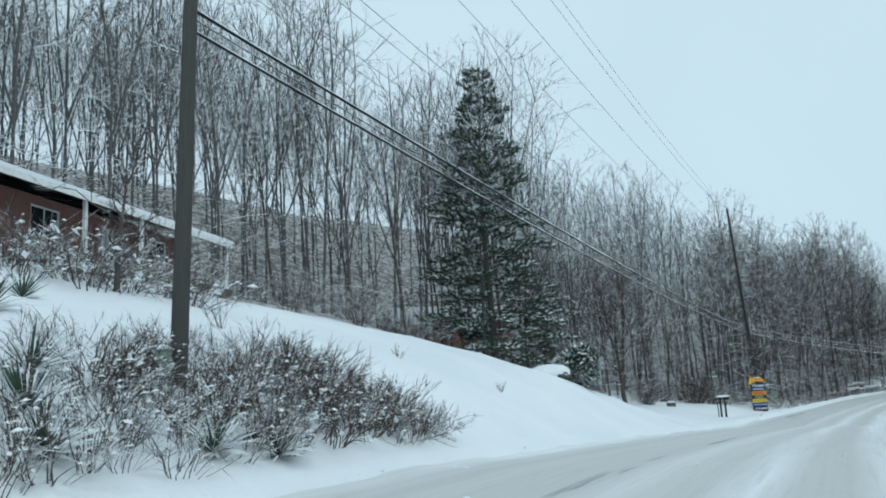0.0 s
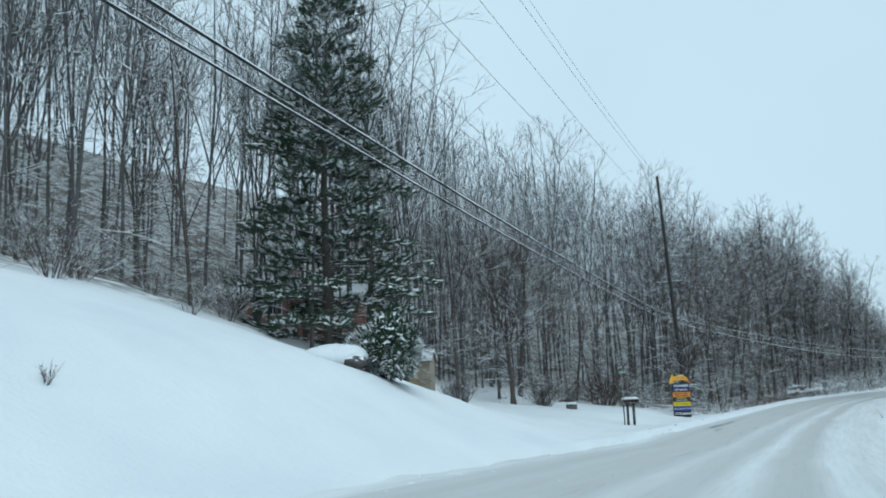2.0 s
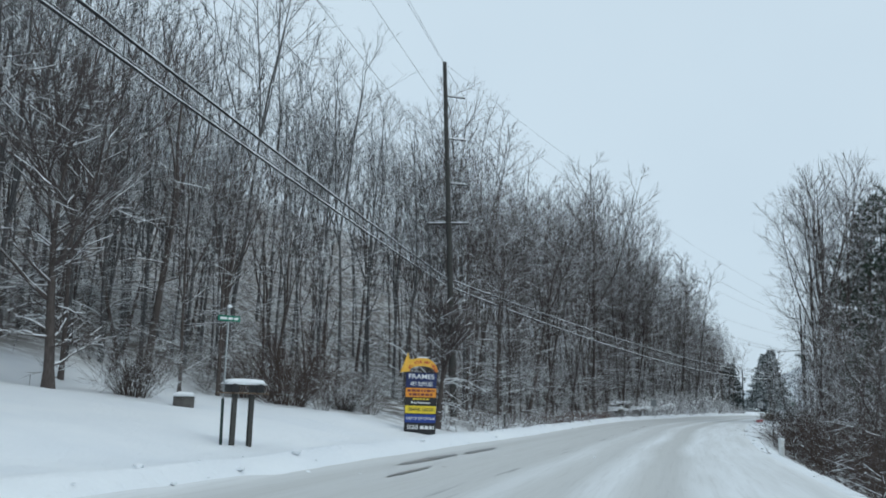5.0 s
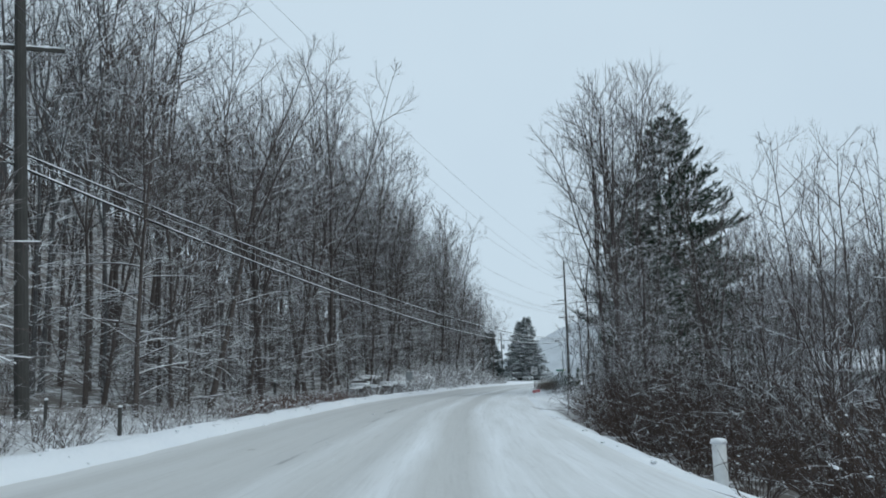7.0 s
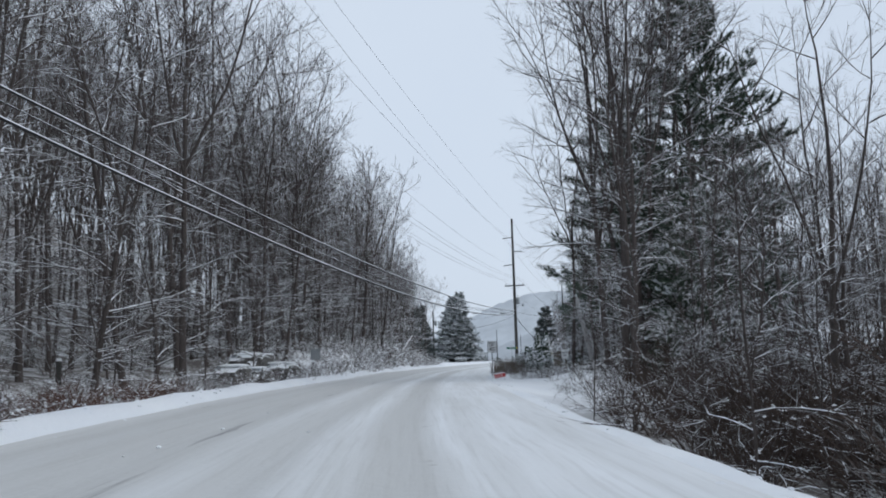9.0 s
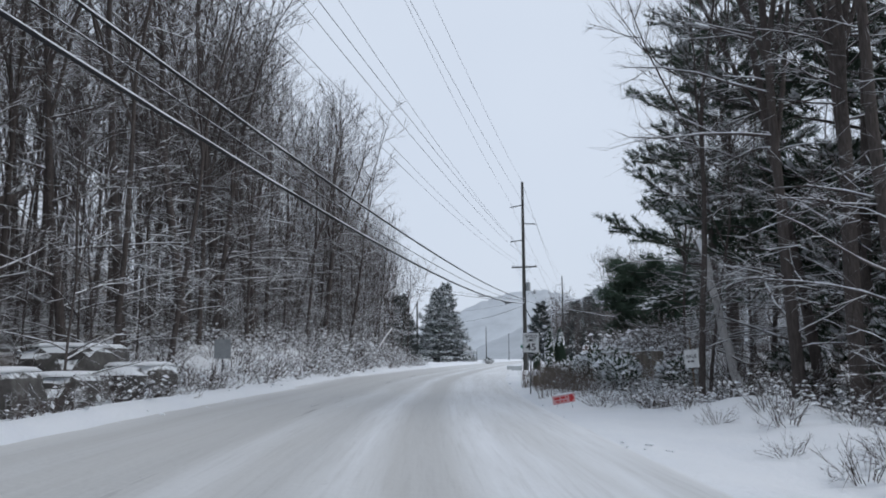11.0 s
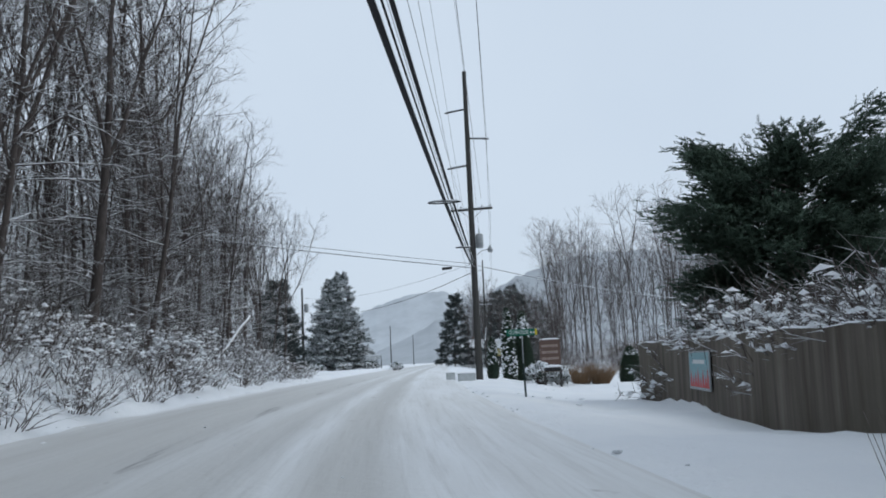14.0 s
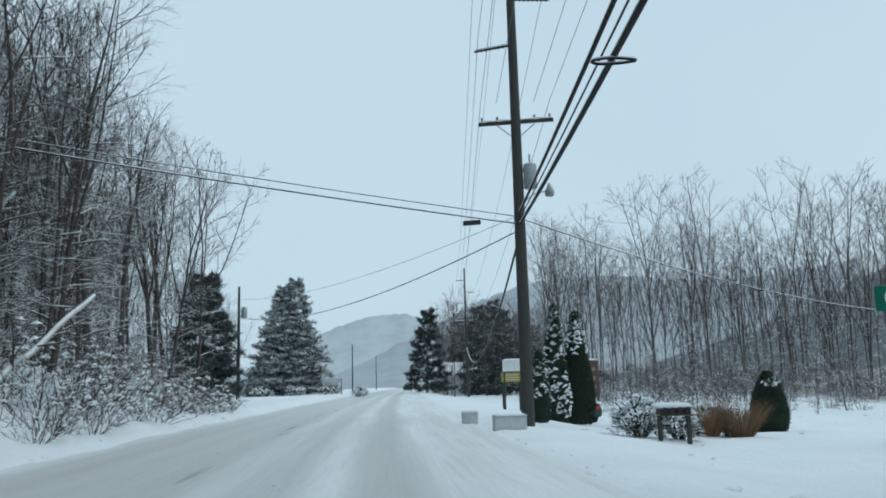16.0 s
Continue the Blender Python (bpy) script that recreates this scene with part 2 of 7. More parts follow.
def ground_z(s, d):
    """The height of the snow."""
    s, d = np.asarray(s, float), np.asarray(d, float)
    z = road_z(s)
    wave = 0.06 * np.sin(s * 0.7 + d * 0.4) + 0.05 * np.sin(s * 1.9 - d * 0.9) + 0.2 * np.sin(s * 0.13 + d * 0.21) * smooth(np.abs(d), 10, 20)
    # left: ploughed lip, then lawn bank, drive, forest hill
    w = wider(s)
    lip = 0.42 * smooth(d - w, 6.2, 7.0)
    bank = 2.83 * np.clip((d - 7.1 - w) / (5.9 - w), 0, 1) + 0.30 * np.clip(d - 13, 0, 18)
    lawn = 1 - smooth(s, 33 + np.clip(d - 12, 0, 20) * 0.45, 67 + np.clip(d - 12, 0, 20) * 0.9)
    cut = smooth(s, 140, 165) * (1 - smooth(s, 205, 225)) * 2.1 * smooth(d, 7.4, 10.8)
    forest = 0.10 * np.clip(d - 10, 0, 15) + 0.28 * np.clip(d - 22, 0, 60) - 0.3 * smooth(d, 7, 9) * (1 - smooth(d, 10, 14))
    hill = 0.42 * np.clip(d - 34, 0, 110) * (1 - smooth(s, 200, 330))
    open_far = smooth(s, 205, 230)
    left = lip + bank * lawn + forest * (1 - lawn) * (1 - open_far) + cut + hill * 0.75
    # right: shoulder, drop to the creek, flat lot further on
    r = -d
    drop = (1.3 * smooth(r, 3.3, 6.5) + 1.6 * smooth(r, 6, 16)) * smooth(s, 52, 62) * (1 - smooth(s, 118, 150))
    lot = 0.25 * smooth(r, 4, 14) * smooth(s, 118, 150) + 0.5 * smooth(r, 3.2, 7.5) * smooth(s, 162, 178) * (1 - smooth(s, 190, 202)) + 0.42 * smooth(r, 4.5, 9) * smooth(s, 186, 200)
    terrace = 1.85 * smooth(r, np.interp(s, WALL_S, WALL_R) + 0.4, np.interp(s, WALL_S, WALL_R) + 1.6) * smooth(s, WALL_S[0] - 4, WALL_S[0]) * (1 - smooth(s, WALL_S[-1] - 1.0, WALL_S[-1] + 0.4)) * (1 - smooth(r, 26, 34))
    far_right = 0.16 * np.clip(r - 70, 0, 200)
    shoulder = 0.3 * smooth(r, 3.1, 4.4) * smooth(s, 147, 152) * (1 - smooth(s, 156, 163)) * (1 - smooth(r, 8, 12))
    mound_r = 0.75 * np.exp(-((r - 8.5) / 2.6) ** 2) * smooth(s, 126, 133) * (1 - smooth(s, 141, 148))
    right = -drop - lot + far_right + terrace + mound_r + shoulder
    return z + np.where(d > 0, left, right) + wave * np.where(d > 0, smooth(d, 6, 9), smooth(r, 3, 6)) * 0.8


def at(x, y, dz=0.0):
    """A point on the snow at a place."""
    return Vector((x, y, float(ground_z(*plan(x, y))) + dz))


def spot(s, d, dz=0.0):
    x, y = world_xy(s, d)
    return Vector((float(x), float(y), float(ground_z(s, d)) + dz))


# ---- building helpers ----


def mesh_of(name, verts, faces, mats, idx=None, smooth_shade=False):
    me = bpy.data.meshes.new(name)
    me.from_pydata([tuple(v) for v in verts], [], [tuple(f) for f in faces])
    for m in mats if isinstance(mats, (list, tuple)) else [mats]:
        me.materials.append(m)
    if idx is not None:
        me.polygons.foreach_set("material_index", idx)
    if smooth_shade:
        me.polygons.foreach_set("use_smooth", [True] * len(me.polygons))
    me.update()
    return me


def thing(name, at_place, label, category, group="", kind=""):
    ob = new(name)
    ob.matrix_basis = at_place if isinstance(at_place, Matrix) else Matrix.Translation(at_place)
    return tagged(ob, label, category, group, kind)


def part(name, data, material, parent, label=""):
    """Links a bmesh, a Geo or a mesh as one object under its parent."""
    if isinstance(data, Geo):
        data = data.mesh(name, material)
    elif isinstance(data, bmesh.types.BMesh):
        me = bpy.data.meshes.new(name)
        data.to_mesh(me)
        data.free()
        me.materials.append(material)
        data = me
    ob = new(name, data)
    ob.parent = parent
    if label:
        ob["label"] = label
    return ob


class Geo:
    """Gathers tubes, boxes and blades into one mesh."""

    def __init__(self):
        self.v, self.f, self.n = [], [], 0

    def add(self, verts, faces):
        self.f.extend([tuple(i + self.n for i in f) for f in faces])
        self.v.extend(verts)
        self.n += len(verts)

    def tube(self, pts, rads, sides=4, cap=False):
        pts = np.asarray(pts, float)
        k = len(pts)
        tan = np.empty_like(pts)
        tan[1:-1] = pts[2:] - pts[:-2]
        tan[0], tan[-1] = pts[1] - pts[0], pts[-1] - pts[-2]
        tan /= np.linalg.norm(tan, axis=1)[:, None] + 1e-9
        ref = np.array((0.0, 0.0, 1.0)) if abs(tan[0][2]) < 0.9 else np.array((1.0, 0.0, 0.0))
        u = np.cross(tan, ref)
        u /= np.linalg.norm(u, axis=1)[:, None] + 1e-9
        w = np.cross(u, tan)
        a = np.arange(sides) * 2 * math.pi / sides + (math.pi / 2 if sides == 3 else 0.4)
        ring = u[:, None, :] * np.cos(a)[None, :, None] + w[:, None, :] * np.sin(a)[None, :, None]
        vs = pts[:, None, :] + ring * np.asarray(rads, float)[:, None, None]
        base, fs = self.n, []
        for i in range(k - 1):
            for j in range(sides):
                j2 = (j + 1) % sides
                fs.append((base + i * sides + j, base + i * sides + j2, base + (i + 1) * sides + j2, base + (i + 1) * sides + j))
        if cap:
            fs.append(tuple(base + (k - 1) * sides + j for j in range(sides)))
            fs.append(tuple(base + j for j in reversed(range(sides))))
        self.f.extend(fs)
        self.v.extend(vs.reshape(-1, 3).tolist())
        self.n += k * sides

    def cone(self, a, b, r):
        """A thin three-sided spike from a to b."""
        tx, ty, tz = b[0] - a[0], b[1] - a[1], b[2] - a[2]
        h = math.hypot(tx, ty)
        n = math.hypot(h, tz) + 1e-9
        if h < 1e-6:
            u, w = (1.0, 0.0, 0.0), (0.0, 1.0, 0.0)
        else:
            u = (ty / h, -tx / h, 0.0)
            w = (-tx * tz / (h * n), -ty * tz / (h * n), h / n)
        k = self.n
        for c, q in ((0.0, 1.0), (-0.866, -0.5), (0.866, -0.5)):
            self.v.append([a[j] + (u[j] * c + w[j] * q) * r for j in range(3)])
        self.v.append([float(b[0]), float(b[1]), float(b[2])])
        self.f.extend(((k, k + 1, k + 3), (k + 1, k + 2, k + 3), (k + 2, k, k + 3)))
        self.n += 4

    def sliver(self, a, b, r):
        """A twig from a to b: the two upper faces of a thin spike."""
        tx, ty = b[0] - a[0], b[1] - a[1]
        h = math.hypot(tx, ty) + 1e-9
        u, w = ty / h * r, -tx / h * r
        k = self.n
        self.v.extend(([a[0], a[1], a[2] + r * 0.8], [a[0] + u, a[1] + w, a[2] - r * 0.5], [a[0] - u, a[1] - w, a[2] - r * 0.5], [b[0], b[1], b[2]]))
        self.f.extend(((k, k + 1, k + 3), (k + 2, k, k + 3)))
        self.n += 4

    def box(self, lo, hi, m=None):
        c = [Vector((x, y, z)) for z in (lo[2], hi[2]) for y in (lo[1], hi[1]) for x in (lo[0], hi[0])]
        if m is not None:
            c = [m @ p for p in c]
        self.add([tuple(p) for p in c], [(0, 2, 3, 1), (4, 5, 7, 6), (0, 1, 5, 4), (2, 6, 7, 3), (0, 4, 6, 2), (1, 3, 7, 5)])

    def blade(self, a, b, width, thick):
        """A lens-like clump from a to b."""
        a, b = np.asarray(a, float), np.asarray(b, float)
        t = b - a
        side = np.cross(t, (0, 0, 1.0))
        side = side / (np.linalg.norm(side) + 1e-9) * width
        mid = a + t * 0.45
        upv = np.array((0, 0, thick))
        self.add([a.tolist(), b.tolist(), (mid + side).tolist(), (mid - side).tolist(), (mid + upv).tolist()],
                 [(0, 2, 4), (2, 1, 4), (1, 3, 4), (3, 0, 4), (0, 3, 1, 2)])

    def with_snow(self, name, mat, snow):
        """One mesh of twigs or needles with the snow that lies on them."""
        n = self.n
        idx = [0] * len(self.f) + [1] * len(snow.f)
        return mesh_of(name, self.v + snow.v, self.f + [tuple(i + n for i in f) for f in snow.f], [mat, M_SNOW], idx)

    def mesh(self, name, mats, smooth_shade=False):
        return mesh_of(name, self.v, self.f, mats, None, smooth_shade)


def bent(start, way, length, curl, n, rng, wander=0.08):
    """A polyline that starts along way and bends towards curl."""
    p, w = np.array(start, float), np.array(way, float)
    w = w / np.linalg.norm(w)
    out = [p.copy()]
    for _ in range(n):
        w = w + np.asarray(curl) / n + rng.normal(0, wander, 3)
        w = w / np.linalg.norm(w)
        p = p + w * length / n
        out.append(p.copy())
    return np.array(out)


# ---- trees ----


def bare_tree(rng, height, girth, low=True, limbs=30, subs=5, twigs=5, thin=1.0, fork=None, lean=(0, 0), seg=2, lows=0.55, fine=True, reach=1.0, snow=None, first=0.24, dome=False):
    """Trunk and crown of a leafless broad-leaved tree, as two Geos; snow lying on the limbs goes into snow."""
    trunk, crown = Geo(), Geo()
    fork = int(rng.integers(0, 4)) if fork is None else 2 * int(fork)
    top = bent((0, 0, -0.3), (lean[0] + rng.normal(0, 0.07), lean[1] + rng.normal(0, 0.07), 1), height * (0.95 if fork < 2 else 0.88), (-lean[0] * 0.5, -lean[1] * 0.5, 0.25), 9, rng, 0.05 if fine else 0.03)
    rad = girth * (1 - np.linspace(0, 1, 10) * 0.93)
    rad[0] *= 1.45
    keep = list(range(10)) if fine else [0, 2, 4, 6, 9]
    trunk.tube(top[keep], rad[keep], 7 if fine else 5)
    stems = [(top, rad)]
    for _ in range(fork if fine else min(fork, 2)):
        i = int(rng.integers(2, 7))
        a = rng.random() * 6.28
        f = bent(top[i], (0.45 * math.cos(a), 0.45 * math.sin(a), 1), height * (0.93 - i / 10) * (0.85 + 0.2 * rng.random()), (-0.3 * math.cos(a), -0.3 * math.sin(a), 0.35), 7, rng, 0.08)
        fr = rad[i] * 0.74 * (1 - np.linspace(0, 1, 8) * 0.93)
        pick = list(range(8)) if fine else [0, 2, 4, 7]
        trunk.tube(f[pick], fr[pick], 5 if fine else 4)
        stems.append((f, fr))

    def lie(path, r, share):
        """A ridge of snow along the top of the flatter stretches."""
        if snow is None:
            return
        i = 0
        while i < len(path) - 1:
            j = i
            while j < len(path) - 1 and abs(path[j + 1][2] - path[j][2]) < 0.75 * np.linalg.norm(path[j + 1] - path[j]) and rng.random() < share:
                j += 1
            if j > i:
                q = path[i:j + 1] + np.array((0, 0, 1.0)) * (np.asarray(r[i:j + 1])[:, None] * 0.75 + 0.008)
                snow.tube(q, np.asarray(r[i:j + 1]) * 0.85 + 0.011, 3)
            i = j + 1

    def sub(path, length, r, n_twig, up, seg=1, flat=1.0, cone=False):
        k = len(path) - 1
        for _ in range(n_twig):
            u = 0.2 + 0.8 * rng.random()
            i = min(int(u * k), k - 1)
            p = path[i] + (path[i + 1] - path[i]) * (u * k - i)
            way = path[i + 1] - path[i]
            way = way / np.linalg.norm(way) + rng.normal(0, 0.62, 3) * np.array((1, 1, flat)) + np.array((0, 0, up))
            ln = length * (0.55 + 0.8 * rng.random())
            if cone:
                e = p + way / np.linalg.norm(way) * ln
                crown.cone(p, e, r * 1.25)
                yield (p, e)
                continue
            t = bent(p, way, ln, (0, 0, up * 0.5), seg, rng, 0.14)
            rr2 = np.linspace(r, r * 0.45, seg + 1)
            crown.tube(t, rr2, 3)
            if seg > 1:
                lie(t, rr2 * 0.7, 0.3)
            yield t

    n_seg = 4 if fine else 3
    for k in range(limbs):
        path, rr = stems[k % len(stems)]
        m = len(path) - 1
        u = first + (0.99 - first) * (k / limbs) ** 0.85
        i = min(int(u * m), m - 1)
        p = path[i] + (path[i + 1] - path[i]) * (u * m - i)
        a = k * 2.4 + rng.random()
        ln = height * (0.075 + 0.10 * math.sin(math.pi * min(1, (u - 0.1) * 1.05))) * (0.6 + 0.7 * rng.random()) * reach
        ln = height * 0.12 * (0.6 + 0.7 * rng.random()) if dome else ln
        limb = bent(p, (math.cos(a), math.sin(a), 0.15 + 1.9 * u * rng.random() ** 0.5), ln, (0, 0, 0.8 * u), n_seg, rng, 0.13)
        r0 = min(rr[i] * 0.55, 0.02 + ln * 0.0125)
        lr = r0 * np.linspace(1, 0.18, n_seg + 1) + 0.006 * thin
        crown.tube(limb, lr, 4 if fine else 3)
        lie(limb, lr * 0.75, 0.5)
        for b in sub(limb, ln * 0.45, 0.0125 * thin, subs, 0.22, seg, cone=not fine):
            for _ in sub(b, ln * 0.25, 0.0085 * thin, twigs, 0.2, cone=True):
                pass
    if low:
        for k in range(int(limbs * lows)):
            u = 0.08 + 0.5 * rng.random()
            i = min(int(u * 9), 8)
            p = top[i] + (top[i + 1] - top[i]) * (u * 9 - i)
            a = rng.random() * 6.28
            ln = 1.2 + 2.6 * rng.random() ** 1.4
            limb = bent(p, (math.cos(a), math.sin(a), 0.15 + 0.5 * rng.random()), ln, (0, 0, -0.45), n_seg, rng, 0.2)
            lr = 0.032 * np.linspace(1, 0.25, n_seg + 1)
            crown.tube(limb, lr, 3)
            lie(limb, lr * 0.75, 0.65)
            for b in sub(limb, ln * 0.42, 0.013, 5 if fine else 3, 0.02, 2 if fine else 1, 0.4, not fine):
                for _ in sub(b, ln * 0.24, 0.009, 4 if fine else 2, 0.02, flat=0.5, cone=True):
                    pass
    return trunk, crown


def tall_tree(rng, height, girth, leaders=3, split=0.5, wide=0.15, branches=13, subs=5, twigs=5, r=0.011, lows=10, snow=None, coarse=False, lean=0.05):
    """A forest tree: a clear straight stem, ascending leaders with a rounded broom of twigs, and snowy side limbs below."""
    trunk, crown = Geo(), Geo()
    a0 = rng.random() * 6.283
    n = 5 if coarse else 8
    stem = bent((0, 0, -0.4), (math.cos(a0) * lean * rng.random(), math.sin(a0) * lean * rng.random(), 1), height * (split + 0.12), (0, 0, 0.15), n, rng, 0.025)
    taper = np.linspace(1, 0.5, n + 1)
    taper[0] *= 1.35
    trunk.tube(stem, girth * taper, 5 if coarse else 8)

    def unit(v):
        return v / (math.sqrt(v[0] * v[0] + v[1] * v[1] + v[2] * v[2]) + 1e-9)

    def along(path, u):
        k = len(path) - 1
        i = min(int(u * k), k - 1)
        return path[i] + (path[i + 1] - path[i]) * (u * k - i), unit(path[i + 1] - path[i])

    def fork_way(way, angle, spin):
        """A direction that leaves way by an angle, turned about it."""
        side = np.cross(way, (0.31, 0.17, 0.93))
        side = unit(side)
        other = np.cross(way, side)
        return way * math.cos(angle) + (side * math.cos(spin) + other * math.sin(spin)) * math.sin(angle)

    def snow_on(path, rads, share):
        if snow is None:
            return
        for i in range(len(path) - 1):
            d = path[i + 1] - path[i]
            if abs(d[2]) < 0.7 * np.linalg.norm(d) and rng.random() < share:
                up = np.array((0, 0, 1.0))
                snow.sliver(path[i] + up * (rads[i] * 0.9 + 0.006), path[i + 1] + up * (rads[i + 1] + 0.004), rads[i] * 0.95 + 0.008)
                snow.sliver(path[i + 1] + up * (rads[i + 1] + 0.006), path[i] + up * (rads[i] + 0.004), rads[i + 1] * 0.95 + 0.007)

    def twig_out(p, way, ln, rr):
        e = p + way * ln
        crown.sliver(p, e, rr)
        if snow is not None and abs(way[2]) < 0.6 and rng.random() < 0.22:
            snow.sliver(p + np.array((0, 0, rr * 1.2)), p + way * ln * 0.85 + np.array((0, 0, rr * 0.7)), rr * 0.85)

    def branch(p, way, ln, r0, up, ns, nt, droop=0.0):
        k = 3 if coarse else 4
        b = bent(p, way, ln, (0, 0, up), k, rng, 0.09)
        rads = np.linspace(r0, r * 0.9, k + 1)
        crown.tube(b, rads, 3 if coarse else 4)
        snow_on(b, rads, 0.8)
        spin = rng.random() * 6.283
        for q in range(ns):
            u = 0.22 + 0.76 * (q + 0.5 * rng.random()) / ns
            o, w = along(b, u)
            spin += 2.4
            w2 = unit(fork_way(w, 0.45 + 0.4 * rng.random(), spin) + np.array((0, 0, 0.25 * up - droop)))
            l2 = ln * (0.62 - 0.34 * u) * (0.7 + 0.6 * rng.random()) + 0.15
            if coarse:
                e = o + w2 * l2
                crown.sliver(o, e, r * 1.25)
                line = np.array((o, e))
            else:
                line = bent(o, w2, l2, (0, 0, up * 0.5), 2, rng, 0.12)
                crown.tube(line, (r * 1.25, r, r * 0.5), 3)
                snow_on(line, (r * 1.1, r * 0.9, r * 0.5), 0.35)
            for t in range(nt):
                v = 0.25 + 0.75 * (t + rng.random()) / nt
                o2, w = along(line, min(v, 0.999))
                twig_out(o2, unit(w + rng.normal(0, 0.45, 3) + np.array((0, 0, 0.12 * up))), l2 * (0.7 - 0.3 * v) * (0.7 + 0.6 * rng.random()) + 0.15, r * 0.8)
        o, w = along(b, 0.999)
        for t in range(nt):
            twig_out(o, unit(w + rng.normal(0, 0.3, 3)), ln * 0.14 * (0.6 + 0.8 * rng.random()) + 0.1, r * 0.8)

    # leaders: they part near the top of the clear stem and rise side by side
    for k in range(leaders):
        a = a0 + k * 6.283 / leaders + rng.normal(0, 0.3)
        u0 = 1.0 if k == 0 else 0.62 + 0.36 * rng.random()
        p, w = along(stem, min(u0, 0.999))
        out = 0.08 if k == 0 else 0.28 + 0.2 * rng.random()
        ln = (height - p[2]) * (1.0 if k == 0 else 0.84 + 0.14 * rng.random())
        m = 4 if coarse else 7
        lead = bent(p, unit(np.array((math.cos(a) * out, math.sin(a) * out, 1.0))), ln, (-math.cos(a) * out * 0.4, -math.sin(a) * out * 0.4, 0.2), m, rng, 0.06)
        rad = girth * (0.5 if k == 0 else 0.36) * np.linspace(1, 0.0, m + 1) ** 0.8 + r
        trunk.tube(lead, rad, 4 if coarse else 6)
        spin = rng.random() * 6.283
        for q in range(branches):
            u = 0.06 + 0.93 * ((q + rng.random()) / branches) ** 0.9
            o, w = along(lead, u)
            spin += 2.4 + rng.normal(0, 0.3)
            bl = height * wide * (0.35 + 0.75 * math.sin(math.pi * (0.22 + 0.78 * (1 - u)) ** 0.8)) * (0.65 + 0.5 * rng.random())
            bl = max(bl * (1.0 - 0.55 * u ** 3), 0.7)
            branch(o, fork_way(w, 0.9 + 0.45 * rng.random() - 0.3 * u, spin), bl, min(0.008 + bl * 0.008, 0.035), 0.3, subs, twigs)
    # side limbs on the clear stem, nearly level
    for k in range(lows):
        u = 0.14 + 0.8 * rng.random()
        o, w = along(stem, u)
        a = rng.random() * 6.283
        ln = (1.2 + 2.8 * rng.random() ** 1.3) * min(1.0, height / 14)
        branch(o, unit(np.array((math.cos(a), math.sin(a), 0.1 + 0.5 * rng.random()))), ln, 0.012 + 0.007 * ln, -0.2, max(3, subs - 1), max(2, twigs - 1), 0.06)
    return trunk, crown


def shrub(rng, height, width, stems, twigs, r=0.012, fan=0.9, clots=None, clot=1.0, most=4):
    """Bare stems fanning from one foot; snow caught on them goes into clots."""
    g = Geo()
    for k in range(stems):
        a = rng.random() * 6.283
        q = rng.random() ** 0.5
        p = (math.cos(a) * width * 0.18 * q, math.sin(a) * width * 0.18 * q, -0.12)
        ln = height * (0.65 + 0.5 * rng.random())
        st = bent(p, (math.cos(a) * fan * q, math.sin(a) * fan * q, 1), ln, (0, 0, -0.15), 4, rng, 0.19)
        g.tube(st[[0, 1, 2, 4]], r * np.array((1.3, 1.1, 0.85, 0.35)), 3)
        for _ in range(0 if clots is None else int(rng.integers(0, most))):
            q2 = st[int(rng.integers(2, 5))] + rng.normal(0, 0.03, 3)
            w = rng.normal(0, 1, 3) * np.array((1, 1, 0.25))
            w = w / np.linalg.norm(w) * (0.022 + 0.075 * rng.random() ** 3) * clot
            clots.blade(q2 - w, q2 + w, np.linalg.norm(w) * 0.62, np.linalg.norm(w) * 0.5)
        for _ in range(twigs):
            u = 0.25 + 0.75 * rng.random()
            i = min(int(u * 4), 3)
            p2 = st[i] + (st[i + 1] - st[i]) * (u * 4 - i)
            way = (st[i + 1] - st[i]) / ln * 4 + rng.normal(0, 0.5, 3)
            g.cone(p2, p2 + way / np.linalg.norm(way) * ln * (0.18 + 0.24 * rng.random()), r * 0.8)
    return g


def plant(kind, meshes, m, label, category, group):
    """A plant built from named meshes: an Empty at its foot with its parts."""
    ob = thing(kind, m, label, category, group)
    for name, me in meshes:
        part(name, me, None, ob)
    return ob

# ---- the ground: one sheet of snow to the horizon ----


